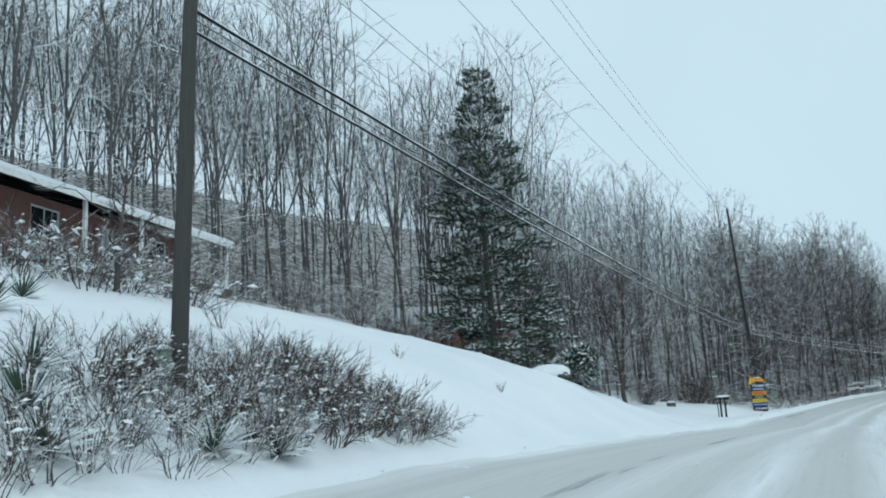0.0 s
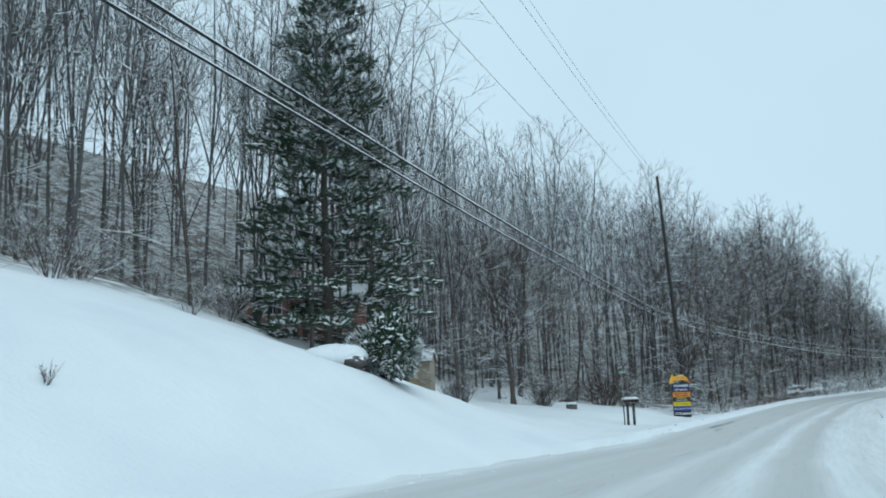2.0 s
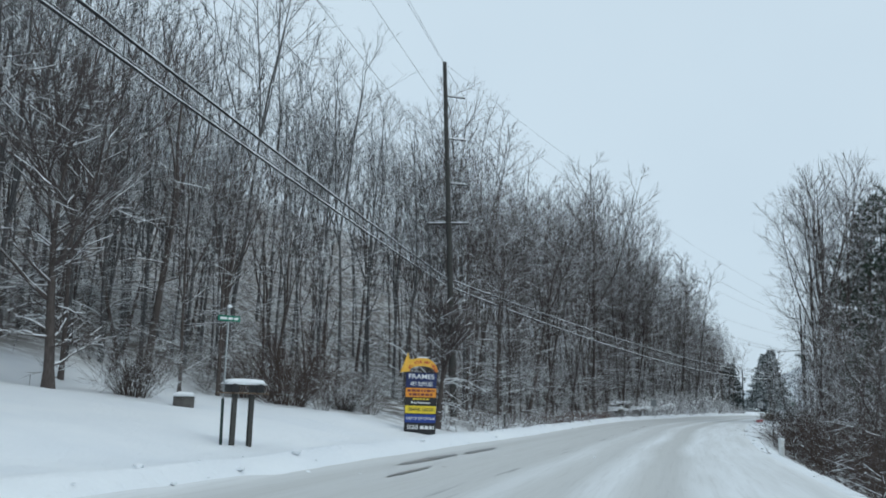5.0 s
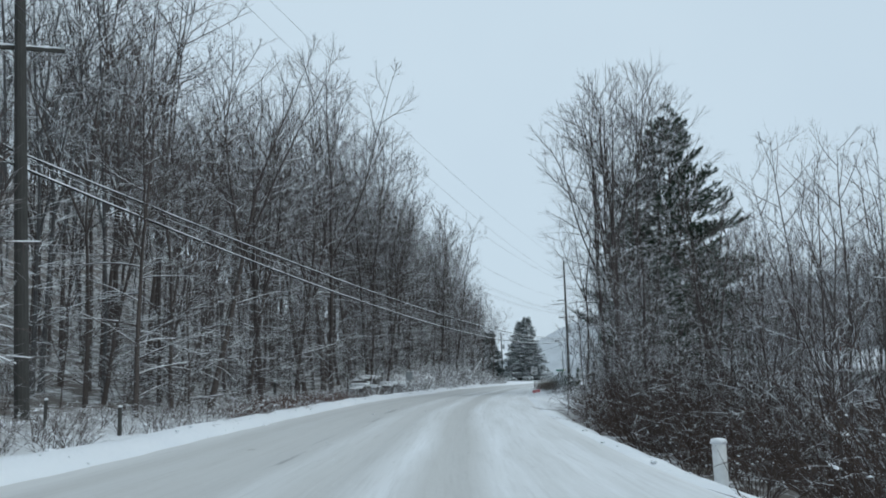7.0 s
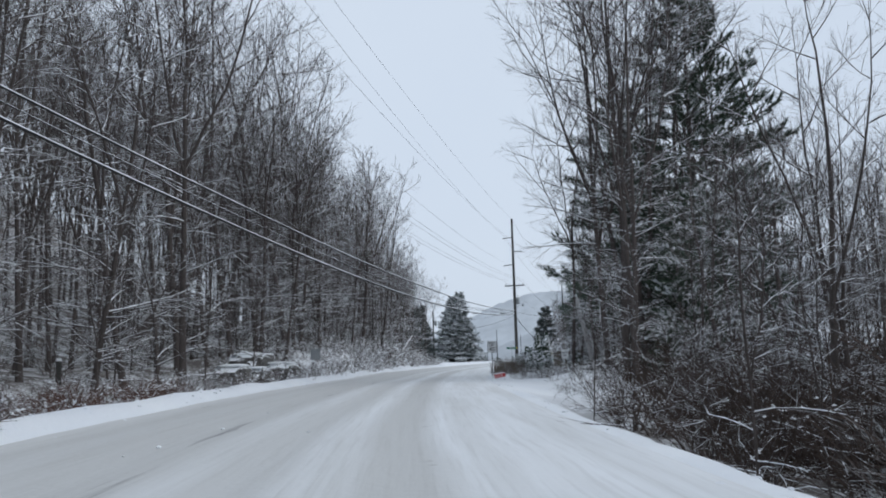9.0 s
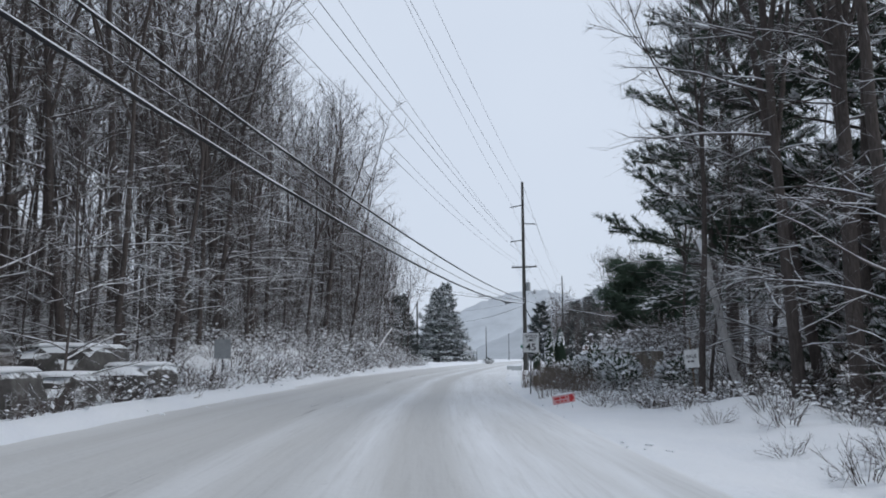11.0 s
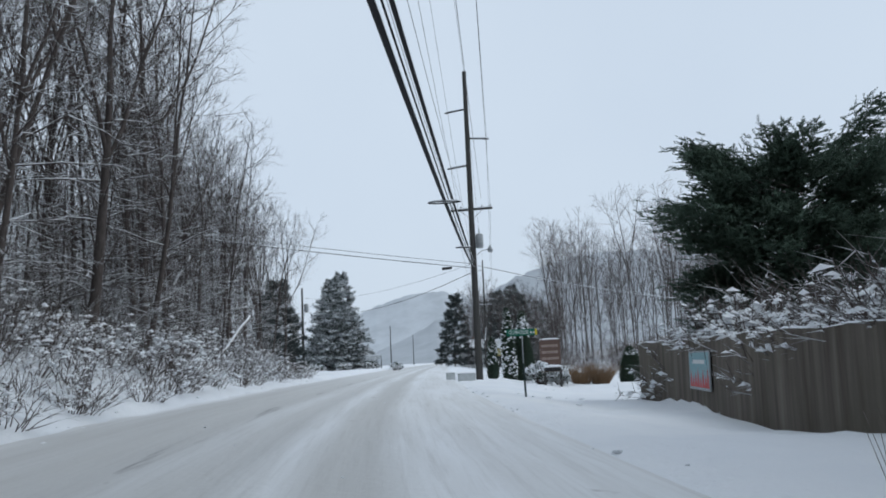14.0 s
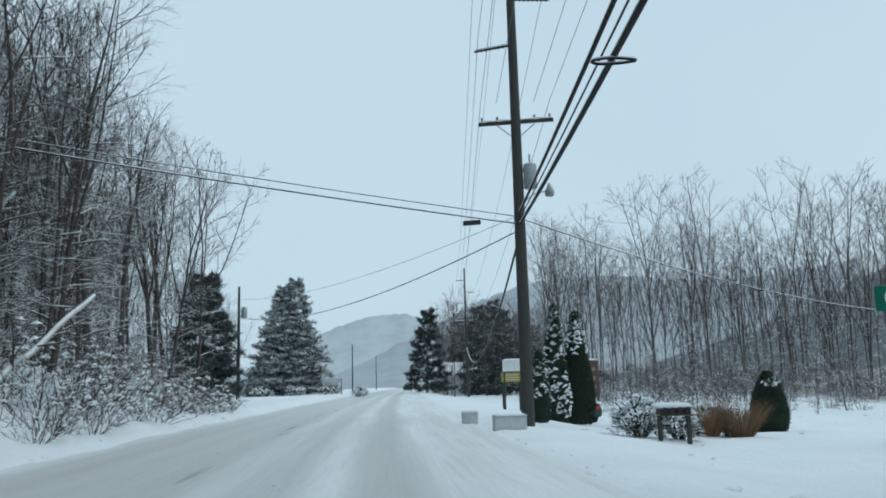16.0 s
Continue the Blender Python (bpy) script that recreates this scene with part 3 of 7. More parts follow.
def build_ground():
    ss = np.r_[np.linspace(-60, -4, 15), np.arange(-2, 232, 1.6), np.geomspace(235, 1600, 40)]
    dd = np.r_[-np.geomspace(900, 26, 26), -np.arange(24.5, 10, -1.5), -np.arange(9.6, 2.6, -0.5), np.arange(-2.4, 5.2, 1.2),
               np.arange(5.3, 14, 0.4), np.arange(14.5, 40, 1.5), np.geomspace(42, 900, 28)]
    S, D = np.meshgrid(ss, dd, indexing="ij")
    X, Y = world_xy(S, D)
    Z = ground_z(S, D) - 0.08 * ((D > -3.2) & (D < 6.5 + wider(S)))
    rng = np.random.default_rng(3)
    Z = Z + rng.normal(0, 0.022, Z.shape) * (((D > 7.0) & (D < 30)) | ((D < -3.2) & (D > -30)))
    n, m = S.shape
    verts = np.stack((X, Y, Z), -1).reshape(-1, 3)
    idx = np.arange(n * m).reshape(n, m)
    faces = np.stack((idx[:-1, :-1], idx[1:, :-1], idx[1:, 1:], idx[:-1, 1:]), -1).reshape(-1, 4)
    faces = faces[:, ::-1]
    me = mesh_of("ground", verts.tolist(), faces.tolist(), M_GROUND, None, True)
    layer = me.uv_layers.new(name="UVMap")
    layer.data.foreach_set("uv", np.stack((D, S), -1).reshape(-1, 2)[faces.reshape(-1)].astype(np.float32).ravel())
    return tagged(new("ground", me), "snow-covered ground with banks and a wooded hillside", "ground", kind="structure")


def build_road():
    ss = np.r_[np.arange(-60, 235, 1.0), np.geomspace(236, 1500, 40)]
    dd = np.arange(-3.5, 7.91, 0.2)
    S, D = np.meshgrid(ss, dd, indexing="ij")
    X, Y = world_xy(S, D)
    rut = 0.035 * (np.exp(-((D - 0.1) / 0.35) ** 2) + np.exp(-((D - 1.9) / 0.35) ** 2) + np.exp(-((D - 3.9) / 0.5) ** 2))
    crown = 0.05 * np.exp(-((D + 1.7) / 0.6) ** 2) * (0.6 + 0.4 * np.sin(S * 1.3))
    Z = ground_z(S, D) + 0.03 - rut + crown - 0.25 * smooth(D - wider(S), 6.3, 6.9) - 0.5 * smooth(D - wider(S), 6.8, 7.2) - 0.12 * smooth(-D, 3.1, 3.5)
    n, m = S.shape
    idx = np.arange(n * m).reshape(n, m)
    faces = np.stack((idx[:-1, :-1], idx[1:, :-1], idx[1:, 1:], idx[:-1, 1:]), -1).reshape(-1, 4)[:, ::-1]
    me = mesh_of("road", np.stack((X, Y, Z), -1).reshape(-1, 3).tolist(), faces.tolist(), M_ROAD, None, True)
    layer = me.uv_layers.new(name="UVMap")
    flat = np.stack((D, S), -1).reshape(-1, 2)[faces.reshape(-1)]
    layer.data.foreach_set("uv", flat.astype(np.float32).ravel())
    return tagged(new("road", me), "two-lane road under packed snow with wheel tracks", "road", kind="structure")


build_ground()
build_road()


def far_hills():
    """Ridges far down the valley; haze is put into their colour, paler with distance."""
    rng = np.random.default_rng(5)
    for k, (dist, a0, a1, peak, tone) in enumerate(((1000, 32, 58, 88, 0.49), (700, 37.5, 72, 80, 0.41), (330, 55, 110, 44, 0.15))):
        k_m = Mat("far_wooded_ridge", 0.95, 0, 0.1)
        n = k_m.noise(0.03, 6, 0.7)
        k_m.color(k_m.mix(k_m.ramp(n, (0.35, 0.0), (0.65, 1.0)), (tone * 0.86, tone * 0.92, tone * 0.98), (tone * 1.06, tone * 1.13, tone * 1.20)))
        vs, fs, m = [], [], 90
        for i in range(m + 1):
            u = i / m
            a = radians(a0 + (a1 - a0) * u)
            ridge = peak * (smooth(u, -0.05, 0.42) if k else math.exp(-((u - 0.40) / 0.28) ** 2)) + peak * 0.05 * math.sin(u * 13 + k) + rng.normal(0, 0.9)
            for r, z in ((-160, -3), (-60, ridge * 0.6), (0, ridge), (60, ridge * 0.7), (160, -3)):
                vs.append((80 + math.sin(a) * (dist + r), 130 + math.cos(a) * (dist + r), z))
        for i in range(m):
            for j in range(4):
                q = i * 5 + j
                fs.append((q, q + 5, q + 6, q + 1))
        tagged(new("backdrop_hill", mesh_of("backdrop_hill", vs, fs, k_m.m, None, True)), "distant wooded ridge with winter haze in its colour", "hill", kind="structure")


far_hills()

# ---- forest ----
RNG = np.random.default_rng(11)
GROW = np.random.default_rng(17)
TREES = []
for k in range(9):
    h = (21, 24, 19, 22.5, 17, 23, 20, 25, 16)[k]
    sn = Geo()
    tr, cr = tall_tree(GROW, h, (0.16, 0.22, 0.13, 0.18, 0.13, 0.17, 0.24, 0.18, 0.14)[k], (3, 4, 2, 3, 3, 4, 3, 3, 3)[k], (0.45, 0.36, 0.52, 0.42, 0.38, 0.34, 0.42, 0.48, 0.4)[k], 0.18, (12, 10, 16, 12, 12, 10, 12, 12, 12)[k], 6, 6, 0.0095, 17, sn, lean=0.14)
    TREES.append((tr.mesh("trunk", M_BARK, True), cr.with_snow("crown", M_TWIG, sn), h))
SAPLINGS = []
for k in range(4):
    sn = Geo()
    tr, cr = tall_tree(GROW, 7 + k, 0.05, 2, 0.3, 0.17, 11, 4, 4, 0.0095, 7, sn, lean=0.12)
    SAPLINGS.append((tr.mesh("trunk", M_BARK, True), cr.with_snow("crown", M_TWIG, sn), 7 + k))
MID, MID_RAW = [], []
for k in range(6):
    h = (20, 23, 18, 22, 16, 24)[k]
    tr, cr = tall_tree(GROW, h, 0.125, 3, 0.34 + 0.04 * (k % 3), 0.19, 11, 4, 5, 0.0135, 10, None, True)
    MID.append((tr.mesh("trunk", M_BARK, True), cr.mesh("crown", M_TWIG), h))
    MID_RAW.append((np.array(tr.v), tr.f, np.array(cr.v), cr.f))
FAR = []
for k in range(6):
    tr, cr = tall_tree(GROW, 20 + k, 0.12, 3 + k % 2, 0.32 + 0.03 * k, 0.18, 9, 4, 5, 0.0155, 5, None, True)
    FAR.append((np.array(tr.v), tr.f, np.array(cr.v), cr.f))
FAINT = []
for k in range(6):
    tr, cr = tall_tree(GROW, 20 + k, 0.11, 3, 0.3 + 0.03 * k, 0.2, 8, 4, 3, 0.024, 6, None, True)
    FAINT.append((np.array(tr.v), tr.f, np.array(cr.v), cr.f))


def put_tree(src, place, scale, turn, label, group, tilt=0.025):
    tr, cr = src[:2]
    m = Matrix.LocRotScale(place, Euler((RNG.normal(0, tilt), RNG.normal(0, tilt), turn)), Vector((scale,) * 3))
    return plant("tree", (("trunk", tr), ("crown", cr)), m, label, "tree", group)


def scatter(n, s0, s1, d0, d1, gap, power=1.0):
    """Random places at least gap apart, in plan metres."""
    out, tries = [], 0
    while len(out) < n and tries < n * 40:
        tries += 1
        s = s0 + (s1 - s0) * RNG.random()
        d = d0 + (d1 - d0) * RNG.random() ** power
        if all((s - a) ** 2 + (d - b) ** 2 > gap * gap for a, b in out):
            out.append((s, d))
    return out


DEEP = []
for s, d in scatter(165, 102, 206, 11.5, 34, 2.0, 1.3):
    if d > 16.5 and s > 168 and RNG.random() < 0.15:
        continue
    if d > 16.5:
        DEEP.append((s, d, 0.92 + 0.26 * RNG.random()))
        continue
    put_tree(TREES[int(RNG.integers(9))] if d < 13.5 else MID[int(RNG.integers(6))], spot(s, d, -0.1), (0.86 + 0.26 * RNG.random()) * (0.8 if s < 124 else 1.1 if 135 < s < 178 else 1.0), RNG.random() * 6.28, "tall bare tree with snow along its branches", "left roadside forest", 0.06)
for s, d in scatter(22, 80, 100, 18, 34, 2.6):
    if (Vector(world_xy(s, d)) - Vector((32.0, 91.5))).length < 6.5:
        continue
    put_tree(TREES[int(RNG.integers(9))], spot(s, d, -0.1), 0.52 + 0.2 * RNG.random(), RNG.random() * 6.28, "tall bare tree with snow along its branches", "left roadside forest", 0.06)
for s, d in scatter(34, 100, 212, 9.5, 15, 1.8):
    put_tree(SAPLINGS[int(RNG.integers(4))], spot(s, d, -0.1), 0.7 + 0.5 * RNG.random(), RNG.random() * 6.28, "thin bare sapling with snow on its twigs", "forest edge saplings")
for s, d in scatter(100, 150, 222, 10.0, 26, 1.4):
    low = 1.0 - 0.3 * float(smooth(s, 185, 215))
    if d > 14:
        if s < 175 or RNG.random() < 0.9:
            DEEP.append((s, d, (0.6 + 0.25 * RNG.random()) * low))
        continue
    put_tree(TREES[int(RNG.integers(9))] if d < 11.5 else MID[int(RNG.integers(6))], spot(s, d, -0.1), (0.6 + 0.25 * RNG.random()) * low, RNG.random() * 6.28, "bare tree with snowy twigs at the end of the forest", "left roadside forest", 0.05)
for s, d in scatter(26, 202, 226, 10.0, 17, 1.3):
    put_tree(TREES[int(RNG.integers(9))], spot(s, d, -0.1), 0.5 + 0.22 * RNG.random(), RNG.random() * 6.28, "slender bare tree with snowy twigs at the end of the forest", "left roadside forest", 0.05)
# creek side, to the right
for s, d in scatter(12, 108, 126, -22, -7.0, 2.6):
    put_tree(TREES[int(RNG.integers(9))], spot(s, d, -0.1), 0.26 + 0.13 * RNG.random(), RNG.random() * 6.28, "tall bare tree below the road with snowy branches", "creekside trees")
for s, d in scatter(26, 70, 98, -30, -9.0, 2.2):
    put_tree(SAPLINGS[int(RNG.integers(4))], spot(s, d, -0.1), 0.5 + 0.3 * RNG.random(), RNG.random() * 6.28, "thin bare tree below the road edge", "creekside saplings")
for s, d in scatter(30, 66, 126, -9.5, -4.9, 1.5):
    put_tree(SAPLINGS[int(RNG.integers(4))], spot(s, d, -0.1), (0.3 if s < 100 else 0.45) + 0.25 * RNG.random(), RNG.random() * 6.28, "thin bare sapling below the road edge", "creekside saplings")
for x, y, k, z in ((77.8, 116.2, 1.0, 7), (78.6, 117.6, 1.02, 1), (79.4, 119.6, 1.06, 5), (84.0, 121.5, 1.22, 0), (76.4, 115.0, 0.9, 5), (80.6, 118.0, 1.08, 3), (82.4, 119.4, 1.06, 7), (87.0, 119.0, 1.04, 1), (90.5, 121.5, 1.0, 3)):
    put_tree(TREES[z], at(x, y, -0.1), k, x + 2.2, "tall bare tree with several leading stems", "creekside trees", 0.0)
for x, y, k, z in ((61.8, 96.8, 0.44, 1), (64.6, 99.2, 0.42, 6), (67.0, 102.5, 0.46, 3), (70.2, 105.0, 0.44, 5)):
    put_tree(TREES[z], at(x, y, -0.1), k, y, "bare tree leaning over the verge with snow-lined branches", "creekside trees", 0.05)


def merge(name, items, mats, label, category="forest"):
    """Many far or uncountable plants as one mesh; items: (Geo arrays per material, place, turn, scale)."""
    tv, tf, n, split = [], [], 0, []
    for arrays, (x, y, z), t, k in items:
        rot = np.array(((math.cos(t), -math.sin(t), 0), (math.sin(t), math.cos(t), 0), (0, 0, 1))) * k
        for mi, (v, f) in enumerate(arrays):
            tv.append(v @ rot.T + (x, y, z))
            tf.extend([tuple(i + n for i in q) for q in f])
            split.extend([mi] * len(f))
            n += len(v)
    me = mesh_of(name, np.concatenate(tv).tolist(), tf, mats, split)
    return tagged(new(name, me), label, category, kind="stuff")


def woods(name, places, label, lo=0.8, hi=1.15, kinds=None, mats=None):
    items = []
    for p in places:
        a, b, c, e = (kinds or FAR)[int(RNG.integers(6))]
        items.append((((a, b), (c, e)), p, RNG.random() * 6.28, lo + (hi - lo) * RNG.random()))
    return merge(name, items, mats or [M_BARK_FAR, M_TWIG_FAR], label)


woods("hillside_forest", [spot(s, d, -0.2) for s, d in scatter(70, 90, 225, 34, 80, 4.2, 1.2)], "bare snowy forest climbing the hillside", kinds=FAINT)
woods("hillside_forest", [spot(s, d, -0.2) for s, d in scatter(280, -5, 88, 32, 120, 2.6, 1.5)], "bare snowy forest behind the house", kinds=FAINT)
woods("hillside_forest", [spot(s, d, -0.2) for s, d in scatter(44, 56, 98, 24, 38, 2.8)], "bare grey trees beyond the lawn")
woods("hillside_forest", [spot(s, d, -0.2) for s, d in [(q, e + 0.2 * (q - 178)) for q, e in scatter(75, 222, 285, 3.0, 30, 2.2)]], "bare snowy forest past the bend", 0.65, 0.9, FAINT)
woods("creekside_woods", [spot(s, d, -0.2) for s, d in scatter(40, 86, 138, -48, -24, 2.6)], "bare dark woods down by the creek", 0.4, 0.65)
DEEP += [(s, d, 0.55 + 0.2 * RNG.random()) for s, d in scatter(30, 76, 104, 24, 38, 2.2) if (Vector(world_xy(s, d)) - Vector((32.0, 91.5))).length > 7]
# Before s 112 the trees take the haze-tinted bark and twigs.
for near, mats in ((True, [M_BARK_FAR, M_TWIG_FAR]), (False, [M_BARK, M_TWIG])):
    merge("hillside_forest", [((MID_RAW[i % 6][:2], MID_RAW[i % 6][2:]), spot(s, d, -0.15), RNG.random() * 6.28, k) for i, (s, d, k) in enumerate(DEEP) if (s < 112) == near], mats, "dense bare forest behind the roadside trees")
END = [(s, d) for s, d in scatter(90, 196, 290, 13, 42, 2.2) if s < 172 + 3.1 * d]
merge("hillside_forest", [((MID_RAW[i % 6][:2], MID_RAW[i % 6][2:]), spot(s, d, -0.15), RNG.random() * 6.28, 0.62 + 0.2 * RNG.random()) for i, (s, d) in enumerate(END)], [M_BARK, M_TWIG], "dense bare trees where the forest ends")
merge("creekside_woods", [((MID_RAW[i % 6][:2], MID_RAW[i % 6][2:]), spot(s, d, -0.15), RNG.random() * 6.28, 0.45 + 0.25 * RNG.random()) for i, (s, d) in enumerate(scatter(56, 116, 150, -48, -17, 2.2))], [M_BARK, M_TWIG], "bare dark trees behind the pines")
merge("creekside_woods", [((MID_RAW[i % 6][:2], MID_RAW[i % 6][2:]), spot(s, d, -0.15), RNG.random() * 6.28, (0.40 if s > 104 and d > -17 else 0.3) + 0.2 * RNG.random()) for i, (s, d) in enumerate(scatter(74, 88, 127, -36, -9, 1.9))], [M_BARK, M_TWIG], "bare dark trees crowding the creek bank")
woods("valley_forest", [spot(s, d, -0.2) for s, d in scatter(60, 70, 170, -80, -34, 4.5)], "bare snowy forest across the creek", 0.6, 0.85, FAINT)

# ---- brush along the road ----
BRUSH = []
for k in range(5):
    cl = Geo()
    g = shrub(RNG, 1.0, 1.6, 22, 6, 0.0085, 1.1, cl)
    BRUSH.append(((np.array(g.v), g.f), (np.array(cl.v), cl.f)))


THICKET = []
for k in range(4):
    cl = Geo()
    g = shrub(RNG, 3.4, 2.6, 26, 8, 0.014, 0.9, cl)
    THICKET.append(((np.array(g.v), g.f), (np.array(cl.v) * np.array((1, 1, 1)), cl.f)))


SNOWY = []
for k in range(4):
    cl = Geo()
    g = shrub(RNG, 1.0, 1.7, 20, 7, 0.0095, 1.25, cl, 1.35, 9)
    SNOWY.append(((np.array(g.v), g.f), (np.array(cl.v), cl.f)))


def brush(name, places, mat, label, lo, hi, category="brush", kinds=None):
    kinds = kinds or BRUSH
    merge(name, [(kinds[int(RNG.integers(len(kinds)))], p, RNG.random() * 6.28, lo + (hi - lo) * RNG.random()) for p in places], [mat, M_SNOW], label, category)


brush("roadside_brush", [spot(s, d) for s, d in scatter(110, 92, 150, 7.6, 12.5, 0.8)], M_BRUSH_SNOWY, "snow-dusted brush between road and forest", 0.6, 1.1)
brush("roadside_brush", [spot(s, d) for s, d in scatter(220, 142, 224, 7.7, 12.5, 0.7)], M_BRUSH_SNOWY, "snow-laden brush on the cut bank", 0.8, 1.4, kinds=SNOWY)
brush("roadside_brush", [spot(s, d) for s, d in scatter(70, 178, 222, 8.4, 13, 0.9)], M_BRUSH_SNOWY, "tall snow-laden brush on the cut bank", 1.4, 2.0, kinds=SNOWY)
brush("understory_brush", [spot(s, d) for s, d in scatter(60, 84, 205, 12.5, 24, 2.2)], M_BRUSH, "grey snowy undergrowth among the trees", 0.5, 0.9, kinds=THICKET)
brush("understory_brush", [spot(s, d) for s, d in scatter(70, 20, 100, 24, 50, 2.4)], M_BRUSH, "grey snowy undergrowth among the trees", 0.6, 1.1, kinds=THICKET)
brush("understory_brush", [spot(s, d) for s, d in scatter(50, 150, 222, 11, 20, 1.6)], M_BRUSH, "grey snowy undergrowth among the trees", 0.4, 0.8, kinds=THICKET)
brush("understory_brush", [spot(s, d) for s, d in scatter(46, 184, 228, 11.5, 20, 1.4)], M_BRUSH, "dark tangled thicket inside the forest edge", 0.7, 1.3, kinds=THICKET)
brush("red_brush", [spot(s, d) for s, d in scatter(40, 108, 126, 7.8, 10.0, 0.5)], M_BRUSH_RUST, "low reddish-brown brush at the roadside", 0.6, 0.95)
brush("creekside_thicket", [spot(s, d) for s, d in scatter(96, 64, 128, -11.5, -6.0, 0.95, 0.8)], M_BRUSH_RED, "dense dark brown thicket below the road", 0.5, 0.95, kinds=THICKET)
brush("creekside_thicket", [spot(s, d) for s, d in scatter(50, 62, 128, -26, -10, 2.0)], M_BRUSH_RED, "dense dark brown thicket below the road", 0.8, 1.3, kinds=THICKET)
brush("creekside_thicket", [spot(s, d) for s, d in scatter(56, 104, 132, -20, -9.0, 1.1)], M_BRUSH_RED, "dense dark thicket under the creekside trees", 0.9, 1.35, kinds=THICKET)
brush("creekside_thicket", [spot(s, d) for s, d in scatter(75, 84, 128, -26, -9.5, 1.5)], M_BRUSH, "tall dark thicket with snow on its twigs", 1.0, 1.5, kinds=THICKET)

# ---- conifers ----


def pine(rng, height, spread, whorls, per, base, snow, low=0, sparse=0.12, cone=1.7, load=0.22, pad=1.0, sag=0.05, needle=1.0):
    """A white pine: level boughs, bare near the stem, ending in dark plumes of long needles."""
    trunk, crown = Geo(), Geo()
    stem = bent((0, 0, -0.4), (rng.normal(0, 0.02), rng.normal(0, 0.02), 1), height + 0.4, (0, 0, 0.1), 10, rng, 0.015)
    trunk.tube(stem, height * 0.0125 * (1 - np.linspace(0, 1, 11) * 0.95), 9)

    def point(path, v):
        k = len(path) - 1
        i = min(int(v * k), k - 1)
        w = path[i + 1] - path[i]
        return path[i] + w * (v * k - i), w / (np.linalg.norm(w) + 1e-9)

    def tuft(o, way, size):
        for _ in range(7):
            w = way * 0.75 + rng.normal(0, 0.55, 3) + np.array((0, 0, 0.22))
            w = w / np.linalg.norm(w)
            crown.cone(o, o + w * size * (0.75 + 0.5 * rng.random()), size * 0.085)

    def bough(p, a, ln, rise, droop, load):
        b = bent(p, (math.cos(a), math.sin(a), rise), ln, (0, 0, droop), 6, rng, 0.07)
        r0 = 0.014 + ln * 0.0075
        trunk.tube(b, r0 * np.linspace(1, 0.2, 7), 4)
        for i in range(5):
            if rng.random() < 0.7:
                snow.sliver(b[i] + np.array((0, 0, r0 * 0.8)), b[i + 1] + np.array((0, 0, r0 * 0.6)), r0 * 0.8)
        n = int(4 + ln * 2.4 / needle ** 0.5)
        for q in range(n):
            v = 0.34 + 0.66 * (q + rng.random()) / n
            o, w = point(b, min(v, 0.999))
            side = np.cross(w, (0, 0, 1.0)) * (1 if q % 2 else -1)
            sl = (0.34 * ln * (1.12 - v) + 0.3) * (0.7 + 0.6 * rng.random())
            shoot = bent(o, w * 0.85 + side * (0.45 + 0.5 * rng.random()) + np.array((0, 0, rng.normal(0.05, 0.15))), sl, (0, 0, 0.25), 3, rng, 0.1)
            trunk.tube(shoot[[0, 1, 3]], (0.012, 0.009, 0.004), 3)
            m = max(2, int(sl / (0.15 * needle)))
            for t in range(m):
                o2, w2 = point(shoot, min(0.25 + 0.75 * (t + 1) / m, 0.999))
                tuft(o2, w2, (0.26 + 0.08 * rng.random()) * needle)
            if rng.random() < load:
                o2, w2 = point(shoot, 0.7)
                for _ in range(3):
                    c = o2 + rng.normal(0, 0.12, 3) * np.array((1, 1, 0.2)) + np.array((0, 0, 0.08))
                    k = w2 * (0.14 + 0.14 * rng.random()) * pad
                    snow.blade(c - k, c + k, (0.09 + 0.06 * rng.random()) * pad, 0.07 * pad)
        tuft(b[-1], b[-1] - b[-2], 0.3)

    for w in range(whorls):
        u = base + (0.985 - base) * (w + 0.4 * rng.random()) / whorls
        p, _ = point(stem, u)
        for k in range(per):
            if rng.random() < sparse:
                continue
            a = (k + w * 0.41 + rng.normal(0, 0.16)) * 6.283 / per
            ln = spread * (1 - ((u - base) / (1 - base)) ** cone) ** 0.8 * (0.6 + 0.55 * rng.random()) + 0.5
            bough(p + np.array((0, 0, rng.normal(0, 0.25))), a, ln, 0.12 + 0.5 * u * u, sag + 0.2 * rng.random(), load * (1.5 - u))
    for k in range(low):
        p, _ = point(stem, base * (0.6 + 0.4 * rng.random()))
        bough(p, 2.3 + 1.3 * k + rng.normal(0, 0.3), spread * (0.75 + 0.2 * rng.random()), 0.1, -0.75, 0.95)
    return trunk, crown


def plant_pine(place, seed, label, turn=0.0, name="pine_tree", mat=None, **kw):
    sn = Geo()
    tr, cr = pine(np.random.default_rng(seed), snow=sn, **kw)
    return plant(name, (("trunk", tr.mesh("trunk", M_BARK, True)), ("crown", cr.with_snow("crown", mat or M_NEEDLE_DARK, sn))),
                 Matrix.Translation(place) @ pose(0, 0, 0, 0, 0, turn), label, "tree", "")


